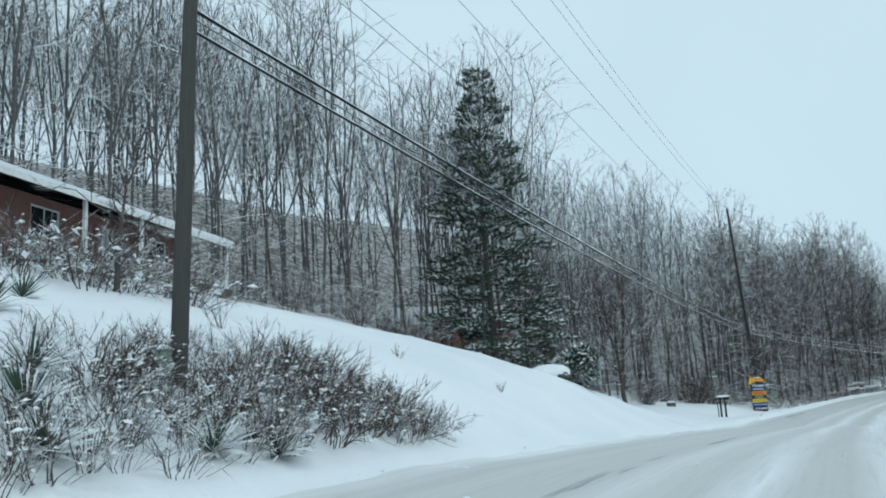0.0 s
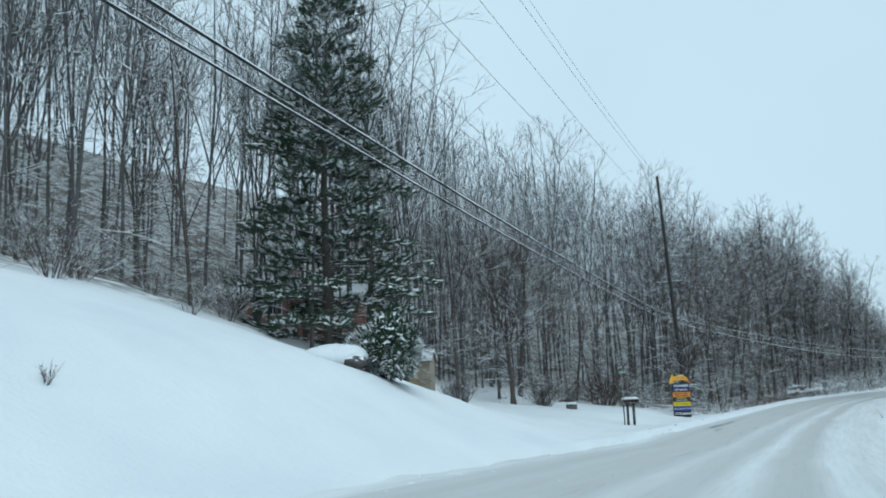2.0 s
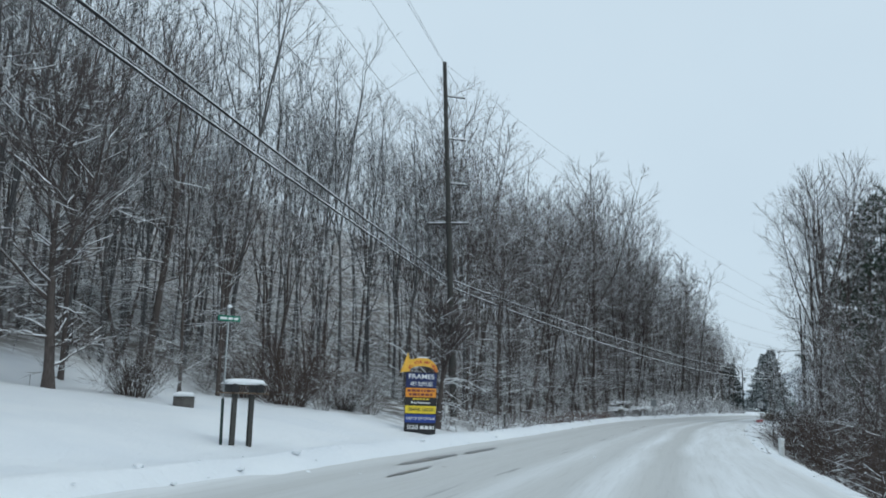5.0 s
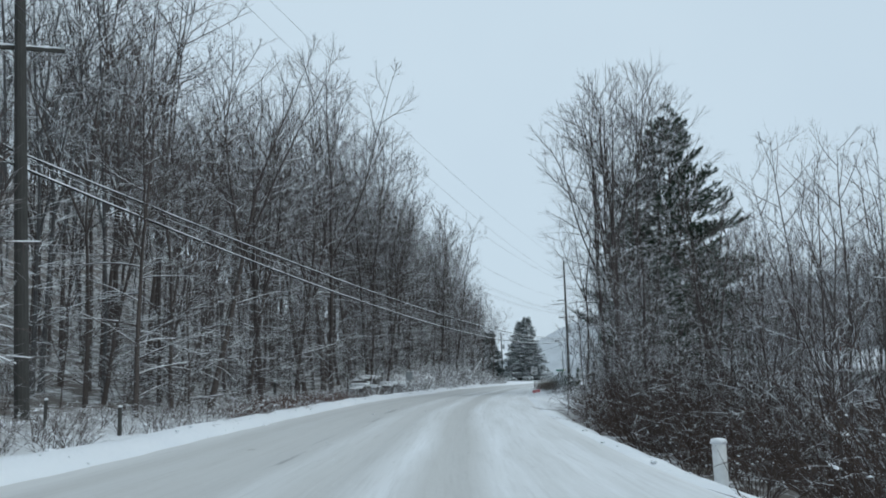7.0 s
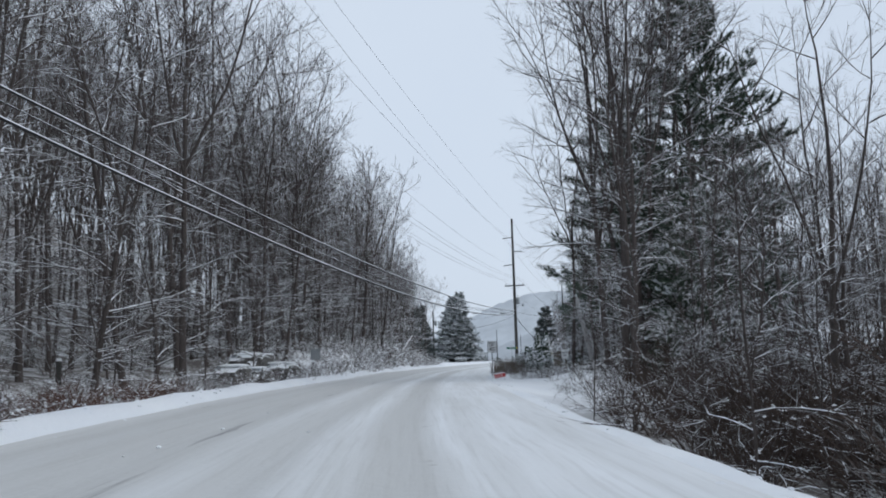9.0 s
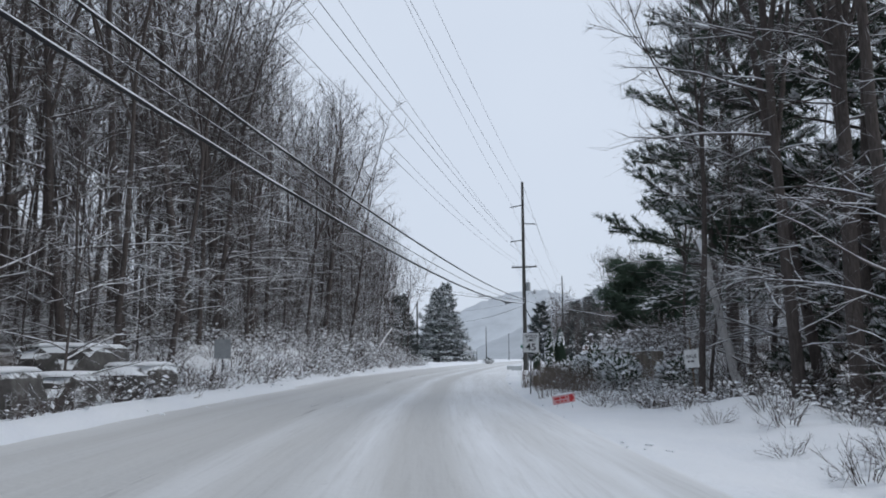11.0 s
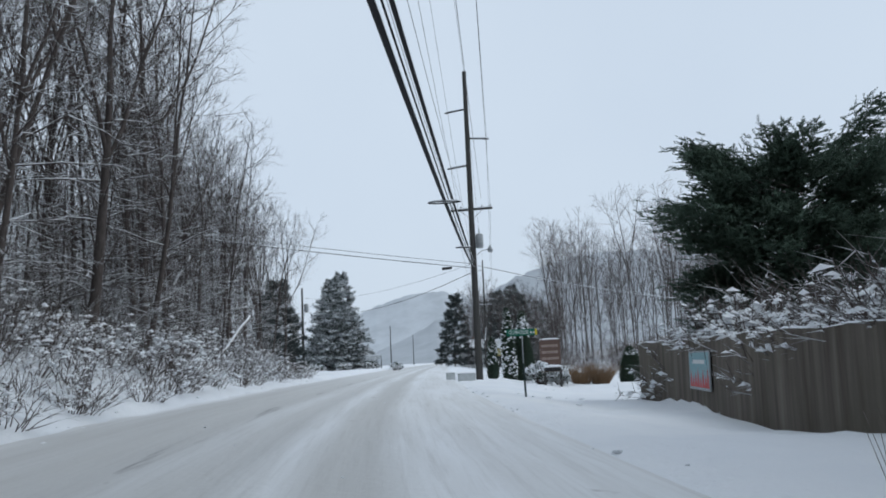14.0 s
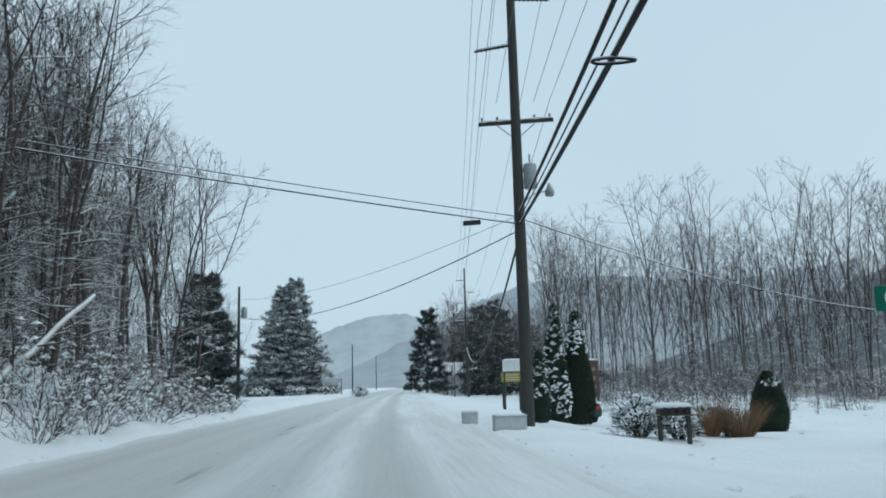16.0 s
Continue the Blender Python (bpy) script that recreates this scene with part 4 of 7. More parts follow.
plant_pine(at(5.0, 65.0, -0.2), 21, "tall dark conifer with snow on its layered boughs", name="spruce_tree", height=25.0, spread=5.5, whorls=28, per=7, base=0.07, cone=1.15, load=0.7, sparse=0.1, pad=1.05, sag=-0.35)
for x, y, h, sd in ((170.4, 255.8, 17.0, 22), (168.2, 257.6, 15.6, 31)):
    plant_pine(at(x, y, -0.2), sd, "full blue spruce dusted with snow beside the road", name="spruce_tree", height=h + 0.6, spread=6.5, whorls=28, per=9, base=0.03, cone=0.66, load=0.6, sparse=0.05, pad=1.35, sag=-0.3, needle=1.5, mat=M_NEEDLE_FROST)
plant_pine(at(88.5, 120.3, -0.2), 23, "dark pine rising behind bare trees, lightly snowed", height=25.0, spread=7.4, whorls=20, per=8, base=0.15, sparse=0.03, cone=1.3)
plant_pine(at(92.6, 130.4, -0.2), 24, "tall dark pine with level plumed boughs by the road", height=21.0, spread=5.4, whorls=12, per=5, base=0.27, low=3, load=0.4)
plant_pine(at(97.2, 133.8, -0.2), 25, "tall dark pine with level plumed boughs behind another", height=23.0, spread=5.2, whorls=11, per=4, base=0.26, low=2, load=0.4)


for i, (x, y, h) in enumerate(((83.5, 117.0, 11.0), (86.8, 121.6, 9.0), (80.8, 115.4, 8.0), (91.5, 119.0, 12.0))):
    plant_pine(at(x, y, -0.2), 61 + i, "young dark evergreen crowded by bare trees", height=h, spread=h * 0.3, whorls=12, per=6, base=0.06, cone=1.1, load=0.5)


def cedar(place, r, h, n, seed):
    """A broad evergreen: a rounded crown of many upswept feathery sprays."""
    rng = np.random.default_rng(seed)
    trunk, crown = Geo(), Geo()
    stem = bent((0, 0, -0.3), (0.02, 0.01, 1), h * 0.9, (0, 0, 0.1), 6, rng, 0.04)
    trunk.tube(stem, 0.2 * np.array((1.3, 1, 0.85, 0.7, 0.5, 0.3, 0.1)), 8)
    for k in range(96):
        u = 0.12 + 0.86 * k / 96
        i = min(int(u * 6), 5)
        p = stem[i] + (stem[i + 1] - stem[i]) * (u * 6 - i)
        a = k * 2.4
        tier = 1 + 0.22 * math.sin(a * 1.7 + k * 0.9) + 0.10 * math.sin(k * 2.1)
        reach = r * (0.35 + 0.72 * math.sin(math.pi * min(1.0, 0.30 + 0.70 * (1.03 - u) ** 0.7)) ** 0.7) * tier
        bough = bent(p, (math.cos(a), math.sin(a), 0.05 + 0.45 * u * u), reach * (1.0 - 0.45 * u ** 3) * (0.85 + 0.25 * rng.random()), (0, 0, 0.15), 5, rng, 0.08)
        trunk.tube(bough[[0, 2, 5]], (0.05, 0.03, 0.008), 4)
        for q in range(n // 96):
            v = 0.3 + 0.7 * rng.random() ** 0.6
            j = min(int(v * 5), 4)
            o = bough[j] + (bough[j + 1] - bough[j]) * (v * 5 - j) + rng.normal(0, 0.34, 3) * np.array((1, 1, 0.55))
            out = np.array((math.cos(a), math.sin(a), 0.2)) + rng.normal(0, 0.5, 3) * np.array((1, 1, 0.6))
            out = out / np.linalg.norm(out)
            side = np.cross(out, (0, 0, 1.0))
            ln = 0.34 + 0.3 * rng.random()
            for m in range(9):
                a2 = o + out * ln * m / 9
                w = out * 0.8 + side * (0.7 if m % 2 else -0.7) + rng.normal(0, 0.3, 3) + np.array((0, 0, 0.1))
                crown.sliver(a2, a2 + w / np.linalg.norm(w) * (0.19 - 0.012 * m) * (0.7 + 0.6 * rng.random()), 0.03)
    return plant("juniper_tree", (("trunk", trunk.mesh("trunk", M_BARK, True)), ("crown", crown.mesh("crown", M_CEDAR))), Matrix.Translation(place), "broad dark evergreen on the terrace above the wall", "tree", "")


cedar(at(109.3, 148.2, -0.2), 4.8, 7.6, 19200, 26)

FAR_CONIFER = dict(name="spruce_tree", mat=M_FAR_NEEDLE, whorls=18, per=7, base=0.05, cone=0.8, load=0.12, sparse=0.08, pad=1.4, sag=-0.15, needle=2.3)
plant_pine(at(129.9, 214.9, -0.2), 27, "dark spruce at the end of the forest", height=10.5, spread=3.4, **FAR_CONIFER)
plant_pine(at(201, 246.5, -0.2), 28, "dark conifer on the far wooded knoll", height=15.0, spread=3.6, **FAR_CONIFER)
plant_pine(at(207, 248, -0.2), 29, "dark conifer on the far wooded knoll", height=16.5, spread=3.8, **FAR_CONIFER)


# ---- poles and lines ----


def strut(a, b, r=0.02, sides=5):
    g = Geo()
    g.tube((a, b), (r, r), sides, True)
    return g


def insulator(length, r):
    """A stack of sheds along +x."""
    g = Geo()
    n = 8
    xs, rs = [], []
    for i in range(n):
        x = length * i / n
        xs += [(x, 0, 0), (x + length / n * 0.45, 0, 0), (x + length / n * 0.5, 0, 0)]
        rs += [r * 0.45, r, r * 0.45]
    g.tube(xs + [(length, 0, 0)], rs + [r * 0.4], 7, True)
    return g


def snow_cap_strip(lx, ly, h):
    """A rounded ridge of snow lying along x."""
    g = Geo()
    n = 14
    pts, rs = [], []
    for i in range(n + 1):
        u = i / n
        pts.append((-lx / 2 + lx * u, 0, 0.015))
        rs.append(h * (0.75 + 0.25 * math.sin(i * 1.9)) if 0 < i < n else 0.02)
    g.tube(pts, rs, 8, True)
    return g


def pole(place, height, arms, cross_z, facing, label, lean=(0, 0), girth=0.19, cross=2.6):
    """A tall pole; arms: (height, side, length) posts of insulators; one crossarm."""
    ob = thing("utility_pole", Matrix.Translation(place) @ pose(0, 0, 0, lean[0], lean[1], facing), label, "utility pole", "utility poles")
    g = Geo()
    hs = np.linspace(-0.5, height, 9)
    g.tube([(0, 0, h) for h in hs], girth * (1 - 0.42 * hs / height), 12, True)
    part("shaft", g, M_POLE, ob)
    for z, side, ln in arms:
        g = insulator(ln, 0.075)
        me = g.mesh("insulator", M_POLE)
        k = part("insulator", me, None, ob, "post insulator with snow")
        k.matrix_basis = pose(side * 0.12, 0, z, 0, 6, 0 if side > 0 else 180)
        sn = part("snow_strip", snow_cap_strip(ln * 0.9, 0.06, 0.05), M_SNOW, k)
        sn.matrix_basis = pose(ln * 0.5, 0, 0.045)
    if cross_z:
        g = Geo()
        g.box((-cross / 2, 0.14, cross_z - 0.06), (cross / 2, 0.24, cross_z + 0.06))
        k = part("crossarm", g, M_POLE, ob, "wooden crossarm with snow on top")
        sn = part("snow_strip", snow_cap_strip(cross, 0.1, 0.07), M_SNOW, k)
        sn.matrix_basis = pose(0, 0.19, cross_z + 0.06)
        for x in (-cross / 2 + 0.12, -cross / 4, cross / 4, cross / 2 - 0.12):
            g = Geo()
            g.tube([(x, 0.19, cross_z + h) for h in (0.06, 0.10, 0.14, 0.2, 0.24)], (0.025, 0.055, 0.035, 0.055, 0.02), 7, True)
            part("pin_insulator", g, M_METAL, k)
        for x in (-1, 1):
            part("brace", strut((x * cross * 0.27, 0.17, cross_z - 0.05), (0, 0.17, cross_z - 0.65), 0.018), M_METAL, ob)
    return ob


def span(name, a, b, sag, r, mat, label, n=28, group="overhead lines"):
    a, b = Vector(a), Vector(b)
    pts = [tuple(a.lerp(b, i / n) - Vector((0, 0, sag * 4 * (i / n) * (1 - i / n)))) for i in range(n + 1)]
    g = Geo()
    g.tube(pts, [r] * (n + 1), 6)
    return tagged(new(name, g.mesh(name, mat, True)), label, "cable", group)


P0 = at(-3.5, 16.6)
PA = at(35.78, 96.06)
PB = at(115.77, 170.26)
PC = at(132.8, 213.7)
pole(P0, 19.5, ((17.0, 1, 1.1), (14.6, 1, 1.1), (12.2, 1, 1.1)), 9.2, 0, "tall weathered wooden utility pole on the bank", lean=(0, 1.8), girth=0.165)
pole(PA, 22.9 - PA.z, ((20.6 - PA.z, 1, 1.15), (17.8 - PA.z, 1, 1.15), (14.9 - PA.z, 1, 1.15)), 12.35 - PA.z, -8, "tall wooden utility pole with insulators at the forest edge", lean=(0, -2.9), girth=0.22)
pole(PB, 19.45 - PB.z, ((17.0 - PB.z, -1, 1.25), (15.1 - PB.z, 1, 1.25), (13.4 - PB.z, -1, 1.25)), 10.65 - PB.z, -55, "tall wooden utility pole with transformer beside the road", girth=0.22)
pole(PC, 10.3 - PC.z, (), 0, -45, "plain wooden pole with a small transformer", girth=0.16)



def on_pa(z, off=0.0):
    """A place on the leaning pole at the forest edge."""
    k = (z - PA.z) * 0.0507
    return (PA.x - 0.99 * k + off, PA.y + 0.14 * k, z)


for za, zb, off, sag in ((23.8, 22.8, 0.0, 1.2), (20.8, 20.7, 1.2, 1.4), (18.4, 17.9, 1.2, 1.4), (16.1, 15.0, 1.2, 1.5), (13.0, 12.6, -1.2, 1.4), (13.0, 12.6, -0.65, 1.4), (13.0, 12.6, 0.65, 1.4), (13.0, 12.6, 1.2, 1.4)):
    span("power_line", (P0.x + off, P0.y, za), on_pa(zb, off), sag, 0.009, M_WIRE, "thin power line between tall poles")
for za, zb, off, sag, r in ((10.6, 8.95, 0.25, 0.5, 0.048), (10.15, 8.5, 0.25, 0.6, 0.042), (10.5, 8.8, 0.12, 0.75, 0.016)):
    span("telephone_cable", (P0.x + off, P0.y, za), (34.9 + off, 96.4, zb), sag, r, M_CABLE, "thick black cable with snow along its top")
for za, zb, da, db, sag in ((22.8, 19.4, 0, 0, 1.6), (20.7, 17.25, 1.1, -1.2, 1.7), (17.9, 15.5, 1.1, 1.2, 1.7), (15.0, 13.8, 1.1, -1.2, 1.8), (12.6, 11.3, -1.2, -1.2, 1.8), (12.6, 11.3, -0.65, -0.65, 1.8), (12.6, 11.3, 0.65, 0.65, 1.8), (12.6, 11.3, 1.2, 1.2, 1.8)):
    span("power_line", on_pa(za, da), (PB.x + db * 0.6, PB.y - db * 0.8, zb), sag, 0.009, M_WIRE, "thin power line between tall poles")
for za, zb, sag, r in ((8.95, 7.4, 1.65, 0.042), (8.5, 7.0, 2.2, 0.05), (8.8, 7.2, 2.0, 0.018)):
    span("telephone_cable", (35.2, 96.4, za), (PB.x, PB.y, zb), sag, r, M_CABLE, "thick black cable with snow along its top")

# ---- paints and surfaces of the small things ----


def plain(name, c, rough=0.6, metal=0.0, vary=0.15, scale=5.0, snow=None):
    """A painted or raw surface with slight wear, and snow on what faces up where snow is given."""
    k = Mat(name, rough, metal)
    n = k.noise(scale, 5, 0.6)
    col = k.mix(k.ramp(n, (0.3, 0.0), (0.75, 1.0)), tuple(v * (1 - vary) for v in c), tuple(min(1, v * (1 + vary)) for v in c))
    if snow is not None:
        lie = k.math("ADD", k.up(), k.math("MULTIPLY", k.math("SUBTRACT", k.noise(4, 3), 0.5), 0.9))
        col = k.mix(k.ramp(lie, (snow, 0.0), (snow + 0.2, 1.0)), col, SNOW)
    k.color(col)
    return k.bump(n, 0.25, 0.004).m


def mat_wall():
    """Old concrete, browned and streaked from the top, with faint board marks."""
    k = Mat("stained_concrete", 0.9, 0, 0.2)
    streak = k.noise(1.0, 5, 0.65, (2.2, 2.2, 0.12))
    stain = k.noise(0.6, 5, 0.6)
    grain = k.noise(14, 4)
    col = k.mix(k.ramp(streak, (0.36, 0.0), (0.66, 1.0)), (0.085, 0.072, 0.06), (0.20, 0.175, 0.15))
    col = k.mix(k.ramp(stain, (0.42, 0.0), (0.66, 0.55)), col, (0.11, 0.10, 0.075))
    lie = k.math("ADD", k.up(), k.math("MULTIPLY", k.math("SUBTRACT", k.noise(4, 3), 0.5), 0.9))
    k.color(k.mix(k.ramp(lie, (0.8, 0.0), (1.0, 1.0)), col, SNOW))
    return k.bump(k.math("ADD", grain, streak), 0.4, 0.012).m


M_WHITE = plain("white_paint", (0.74, 0.75, 0.75))
M_BLACK = plain("black_paint", (0.02, 0.02, 0.022), 0.45)
M_NAVY = plain("navy_panel", (0.018, 0.030, 0.11), 0.45)
M_BLUE = plain("blue_panel", (0.02, 0.05, 0.25), 0.45)
M_ORANGE = plain("orange_panel", (0.75, 0.30, 0.035), 0.45)
M_AMBER = plain("amber_panel", (0.80, 0.46, 0.06), 0.45)
M_YELLOW = plain("yellow_panel", (0.78, 0.60, 0.04), 0.45)
M_RED = plain("red_paint", (0.50, 0.035, 0.04), 0.5)
M_DARKRED = plain("faded_red_board", (0.18, 0.05, 0.045), 0.6)
M_GREEN = plain("green_sign_face", (0.01, 0.16, 0.10), 0.4)
M_BOXGREEN = plain("pale_green_metal", (0.30, 0.37, 0.32), 0.5, snow=0.6)
M_GREY = plain("grey_metal", (0.34, 0.36, 0.37), 0.5, 0.3, snow=0.7)
M_WOOD = plain("raw_post_wood", (0.15, 0.105, 0.07), 0.8, vary=0.35, scale=9, snow=0.7)
M_TAN = plain("tan_boards", (0.33, 0.29, 0.23), 0.8, vary=0.2, scale=4)
M_TANDOOR = plain("yellowish_boards", (0.36, 0.29, 0.18), 0.8)
M_PALE = plain("pale_grey_paint", (0.52, 0.55, 0.56), 0.6, snow=0.6)
M_STONE = plain("dark_ledge_rock", (0.10, 0.095, 0.09), 0.9, vary=0.5, scale=2.2, snow=0.45)
M_CONCRETE = mat_wall()
M_MURAL = plain("pale_blue_sign", (0.22, 0.40, 0.44), 0.5)
M_GLASS = plain("dark_window_glass", (0.02, 0.025, 0.03), 0.08, vary=0.05)
M_SHINGLE = plain("grey_shingles", (0.16, 0.16, 0.165), 0.9, snow=0.3)
M_TYRE = plain("rubber", (0.02, 0.02, 0.02), 0.9)
M_CARPAINT = plain("dark_car_paint", (0.03, 0.032, 0.036), 0.25)
M_POST = mat_snowed("snow_plastered_steel", (0.07, 0.072, 0.075), (0.15, 0.152, 0.155), -0.05, 0.3, 1.4, 0.5, cover=0.42)
M_RHODO = mat_snowed("broad_evergreen_leaf", (0.020, 0.040, 0.022), (0.05, 0.085, 0.045), 0.3, 0.6, 2.0, 0.5, cover=0.6)
M_YUCCA = mat_snowed("snowy_sword_leaf", (0.035, 0.055, 0.04), (0.08, 0.11, 0.08), 0.15, 0.5, 2.0, 0.5, cover=0.62)
M_DARKPOST = plain("dark_green_steel", (0.022, 0.04, 0.036), 0.5, 0.2)
M_TANGRASS = mat_snowed("tan_ornamental_grass", (0.15, 0.095, 0.055), (0.30, 0.20, 0.12), 0.6, 0.95, 2, cover=0.35)
M_BIRCH = mat_snowed("snow_plastered_bark", (0.30, 0.29, 0.28), (0.62, 0.61, 0.60), 0.1, 0.5, 2.0, cover=0.5)
M_BRICK = None


def mat_brick():
    k = Mat("brick_wall", 0.85)
    t = k.n.new("ShaderNodeTexBrick")
    t.inputs["Scale"].default_value = 4.4
    t.inputs["Color1"].default_value, t.inputs["Color2"].default_value = (0.20, 0.075, 0.06, 1), (0.27, 0.11, 0.085, 1)
    t.inputs["Mortar"].default_value = (0.3, 0.28, 0.26, 1)
    m = k.n.new("ShaderNodeMapping")
    m.inputs["Rotation"].default_value = (radians(90), 0, 0)
    k.link(k.pos, m.inputs[0])
    k.link(m.outputs[0], t.inputs["Vector"])
    return k.color(t.outputs["Color"]).m


M_BRICK = mat_brick()


def boxes(*items):
    """One mesh of several boxes (lo, hi)."""
    g = Geo()
    for lo, hi in items:
        g.box(lo, hi)
    return g


def bevel_box(lo, hi, r=0.01, seg=2):
    bm = bmesh.new()
    bmesh.ops.create_cube(bm, size=1)
    size = [b - a for a, b in zip(lo, hi)]
    for v in bm.verts:
        v.co = Vector([lo[i] + size[i] * (v.co[i] + 0.5) for i in range(3)])
    bmesh.ops.bevel(bm, geom=bm.edges[:], offset=min(r, min(size) * 0.45), segments=seg, affect="EDGES", profile=0.6)
    return bm


def snow_cap(lx, ly, h, seed=0, over=0.04):
    """A rounded pillow of snow, resting on z = 0."""
    rng = np.random.default_rng(seed)
    n = 9
    vs, fs = [], []
    for i in range(n):
        for j in range(n):
            u, v = i / (n - 1) * 2 - 1, j / (n - 1) * 2 - 1
            e = max(abs(u), abs(v))
            z = h * (1 - e ** 4) ** 0.5 * (0.9 + 0.1 * rng.random()) if e < 0.999 else -0.01
            vs.append((u * (lx / 2 + over), v * (ly / 2 + over), z))
    for i in range(n - 1):
        for j in range(n - 1):
            q = i * n + j
            fs.append((q, q + n, q + n + 1, q + 1))
    ring = [i for i in range(n)] + [i * n + n - 1 for i in range(1, n)] + [(n - 1) * n + j for j in range(n - 2, -1, -1)] + [i * n for i in range(n - 2, 0, -1)]
    fs.append(tuple(ring))
    bm = bmesh.new()
    bv = [bm.verts.new(v) for v in vs]
    for f in fs:
        bm.faces.new([bv[i] for i in f])
    bmesh.ops.recalc_face_normals(bm, faces=bm.faces[:])
    for f in bm.faces:
        f.smooth = True
    return bm


def lettering(text, size, material, parent, m, name="lettering", width=None, align="CENTER"):
    """Raised letters in the built-in font, standing in the xz plane and facing -y."""
    cu = bpy.data.curves.new(name, "FONT")
    cu.body, cu.size, cu.extrude, cu.align_x, cu.align_y = text, size, 0.004, align, "CENTER"
    cu.offset = size * 0.012
    cu.materials.append(material)
    ob = new(name, cu)
    ob.parent = parent
    k = 1.0
    if width:
        k = width / (len(text) * size * 0.60)
    ob.matrix_basis = m @ pose(0, 0, 0, 90, 0, 0) @ Matrix.Diagonal((k, 1, 1, 1))
    return ob


def bars(parent, x0, x1, z, h, y, material, seed, name="unreadable_line"):
    """Writing too small to read: plain bars."""
    rng = np.random.default_rng(seed)
    g, x = Geo(), x0
    while x < x1 - 0.03:
        w = min(0.05 + 0.14 * rng.random(), x1 - x)
        g.box((x, y - 0.004, z - h / 2), (x + w, y + 0.004, z + h / 2))
        x += w + 0.035
    return part(name, g, material, parent)


# ---- roadside sign of stacked panels under an arrow ----


def stacked_sign():
    ob = thing("roadside_sign", Matrix.Translation(at(30.72, 82.25)) @ pose(0, 0, 0, 0, 0, -5), "stacked advertising panels under a yellow arrow, standing in snow", "sign")
    w = 1.34
    z0 = -0.02
    part("back_board", bevel_box((-w / 2, 0.02, -0.2), (w / 2, 0.08, 2.52), 0.01), M_BLACK, ob)
    for x in (-w / 2 + 0.05, w / 2 - 0.05):
        part("post", bevel_box((x - 0.045, 0.082, -0.4), (x + 0.045, 0.17, 2.5), 0.01), M_WOOD, ob)
    rows = ((2.52, 2.20, M_NAVY, M_WHITE, "FRAMES", 0.28, 1.16), (2.19, 1.90, M_NAVY, M_WHITE, "ART SUPPLIES", 0.24, 1.16), (1.88, 1.50, M_ORANGE, M_DARKRED, None, 0.09, 0),
            (1.48, 1.18, M_BLACK, M_WHITE, "Photo Restoration", 0.15, 1.12), (1.14, 0.82, M_YELLOW, M_BLACK, "GRAPHIC DESIGN", 0.2, 1.16),
            (0.78, 0.44, M_BLUE, M_WHITE, "PHOTOS ON CANVAS", 0.16, 1.16), (0.38, 0.10, M_BLACK, M_WHITE, "SIGNS", 0.26, 0.55))
    for i, (top, bot, mat, ink, text, size, width) in enumerate(rows):
        p = part("panel", bevel_box((-w / 2 + 0.015, -0.012, bot + z0), (w / 2 - 0.015, 0.018, top + z0), 0.006), mat, ob)
        mid = (top + bot) / 2 + z0
        if text == "SIGNS":
            lettering(text, size, ink, p, pose(-0.32, -0.014, mid), width=width)
            bars(p, 0.0, 0.6, mid, 0.14, -0.014, ink, 5)
        elif text == "Photo Restoration":
            lettering(text, size, ink, p, pose(0, -0.014, mid - 0.06), width=width)
            bars(p, -0.35, 0.35, mid + 0.09, 0.06, -0.014, M_YELLOW, 6)
        elif text:
            lettering(text, size, ink, p, pose(0, -0.014, mid), width=width)
        else:
            bars(p, -0.58, 0.58, mid + 0.08, 0.10, -0.014, ink, 7)
            bars(p, -0.5, 0.55, mid - 0.08, 0.10, -0.014, ink, 8)
    # arrow: an arched band whose head points down to the left
    bm = bmesh.new()
    outer, inner = [], []
    for i in range(15):
        a = radians(8 + 150 * i / 14)
        outer.append((0.02 + 0.70 * math.cos(a), 2.46 + 0.70 * math.sin(a)))
        inner.append((0.02 + 0.60 * math.cos(a), 2.50 + 0.29 * math.sin(a)))
    head = [(-0.52, 3.06), (-0.60, 3.36), (-0.92, 2.50), (-0.46, 2.56)]
    loop = outer[:11] + head + inner[::-1]
    front = [bm.verts.new((x, -0.02, z)) for x, z in loop]
    f = bm.faces.new(front)
    ext = bmesh.ops.extrude_face_region(bm, geom=[f])
    bmesh.ops.translate(bm, verts=[e for e in ext["geom"] if isinstance(e, bmesh.types.BMVert)], vec=(0, 0.05, 0))
    bmesh.ops.recalc_face_normals(bm, faces=bm.faces[:])
    arrow = part("arrow", bm, M_AMBER, ob, "yellow arched arrow board")
    for ch, k in zip("ALL YOUR ART NEEDS", range(18)):
        a = radians(152 - 138 * k / 17)
        if ch != " ":
            lettering(ch, 0.17, M_RED, arrow, pose(0.02 + 0.64 * math.cos(a) * 0.98, -0.024, 2.48 + 0.485 * math.sin(a), 0, -(math.degrees(a) - 90) * 0.55, 0), name="letter")
    c = part("snow_cap", snow_cap(0.55, 0.07, 0.05, 4, 0.0), M_SNOW, arrow)
    c.matrix_basis = pose(0.05, 0.005, 3.145)
    return ob


stacked_sign()

# ---- mailboxes, markers, posts ----


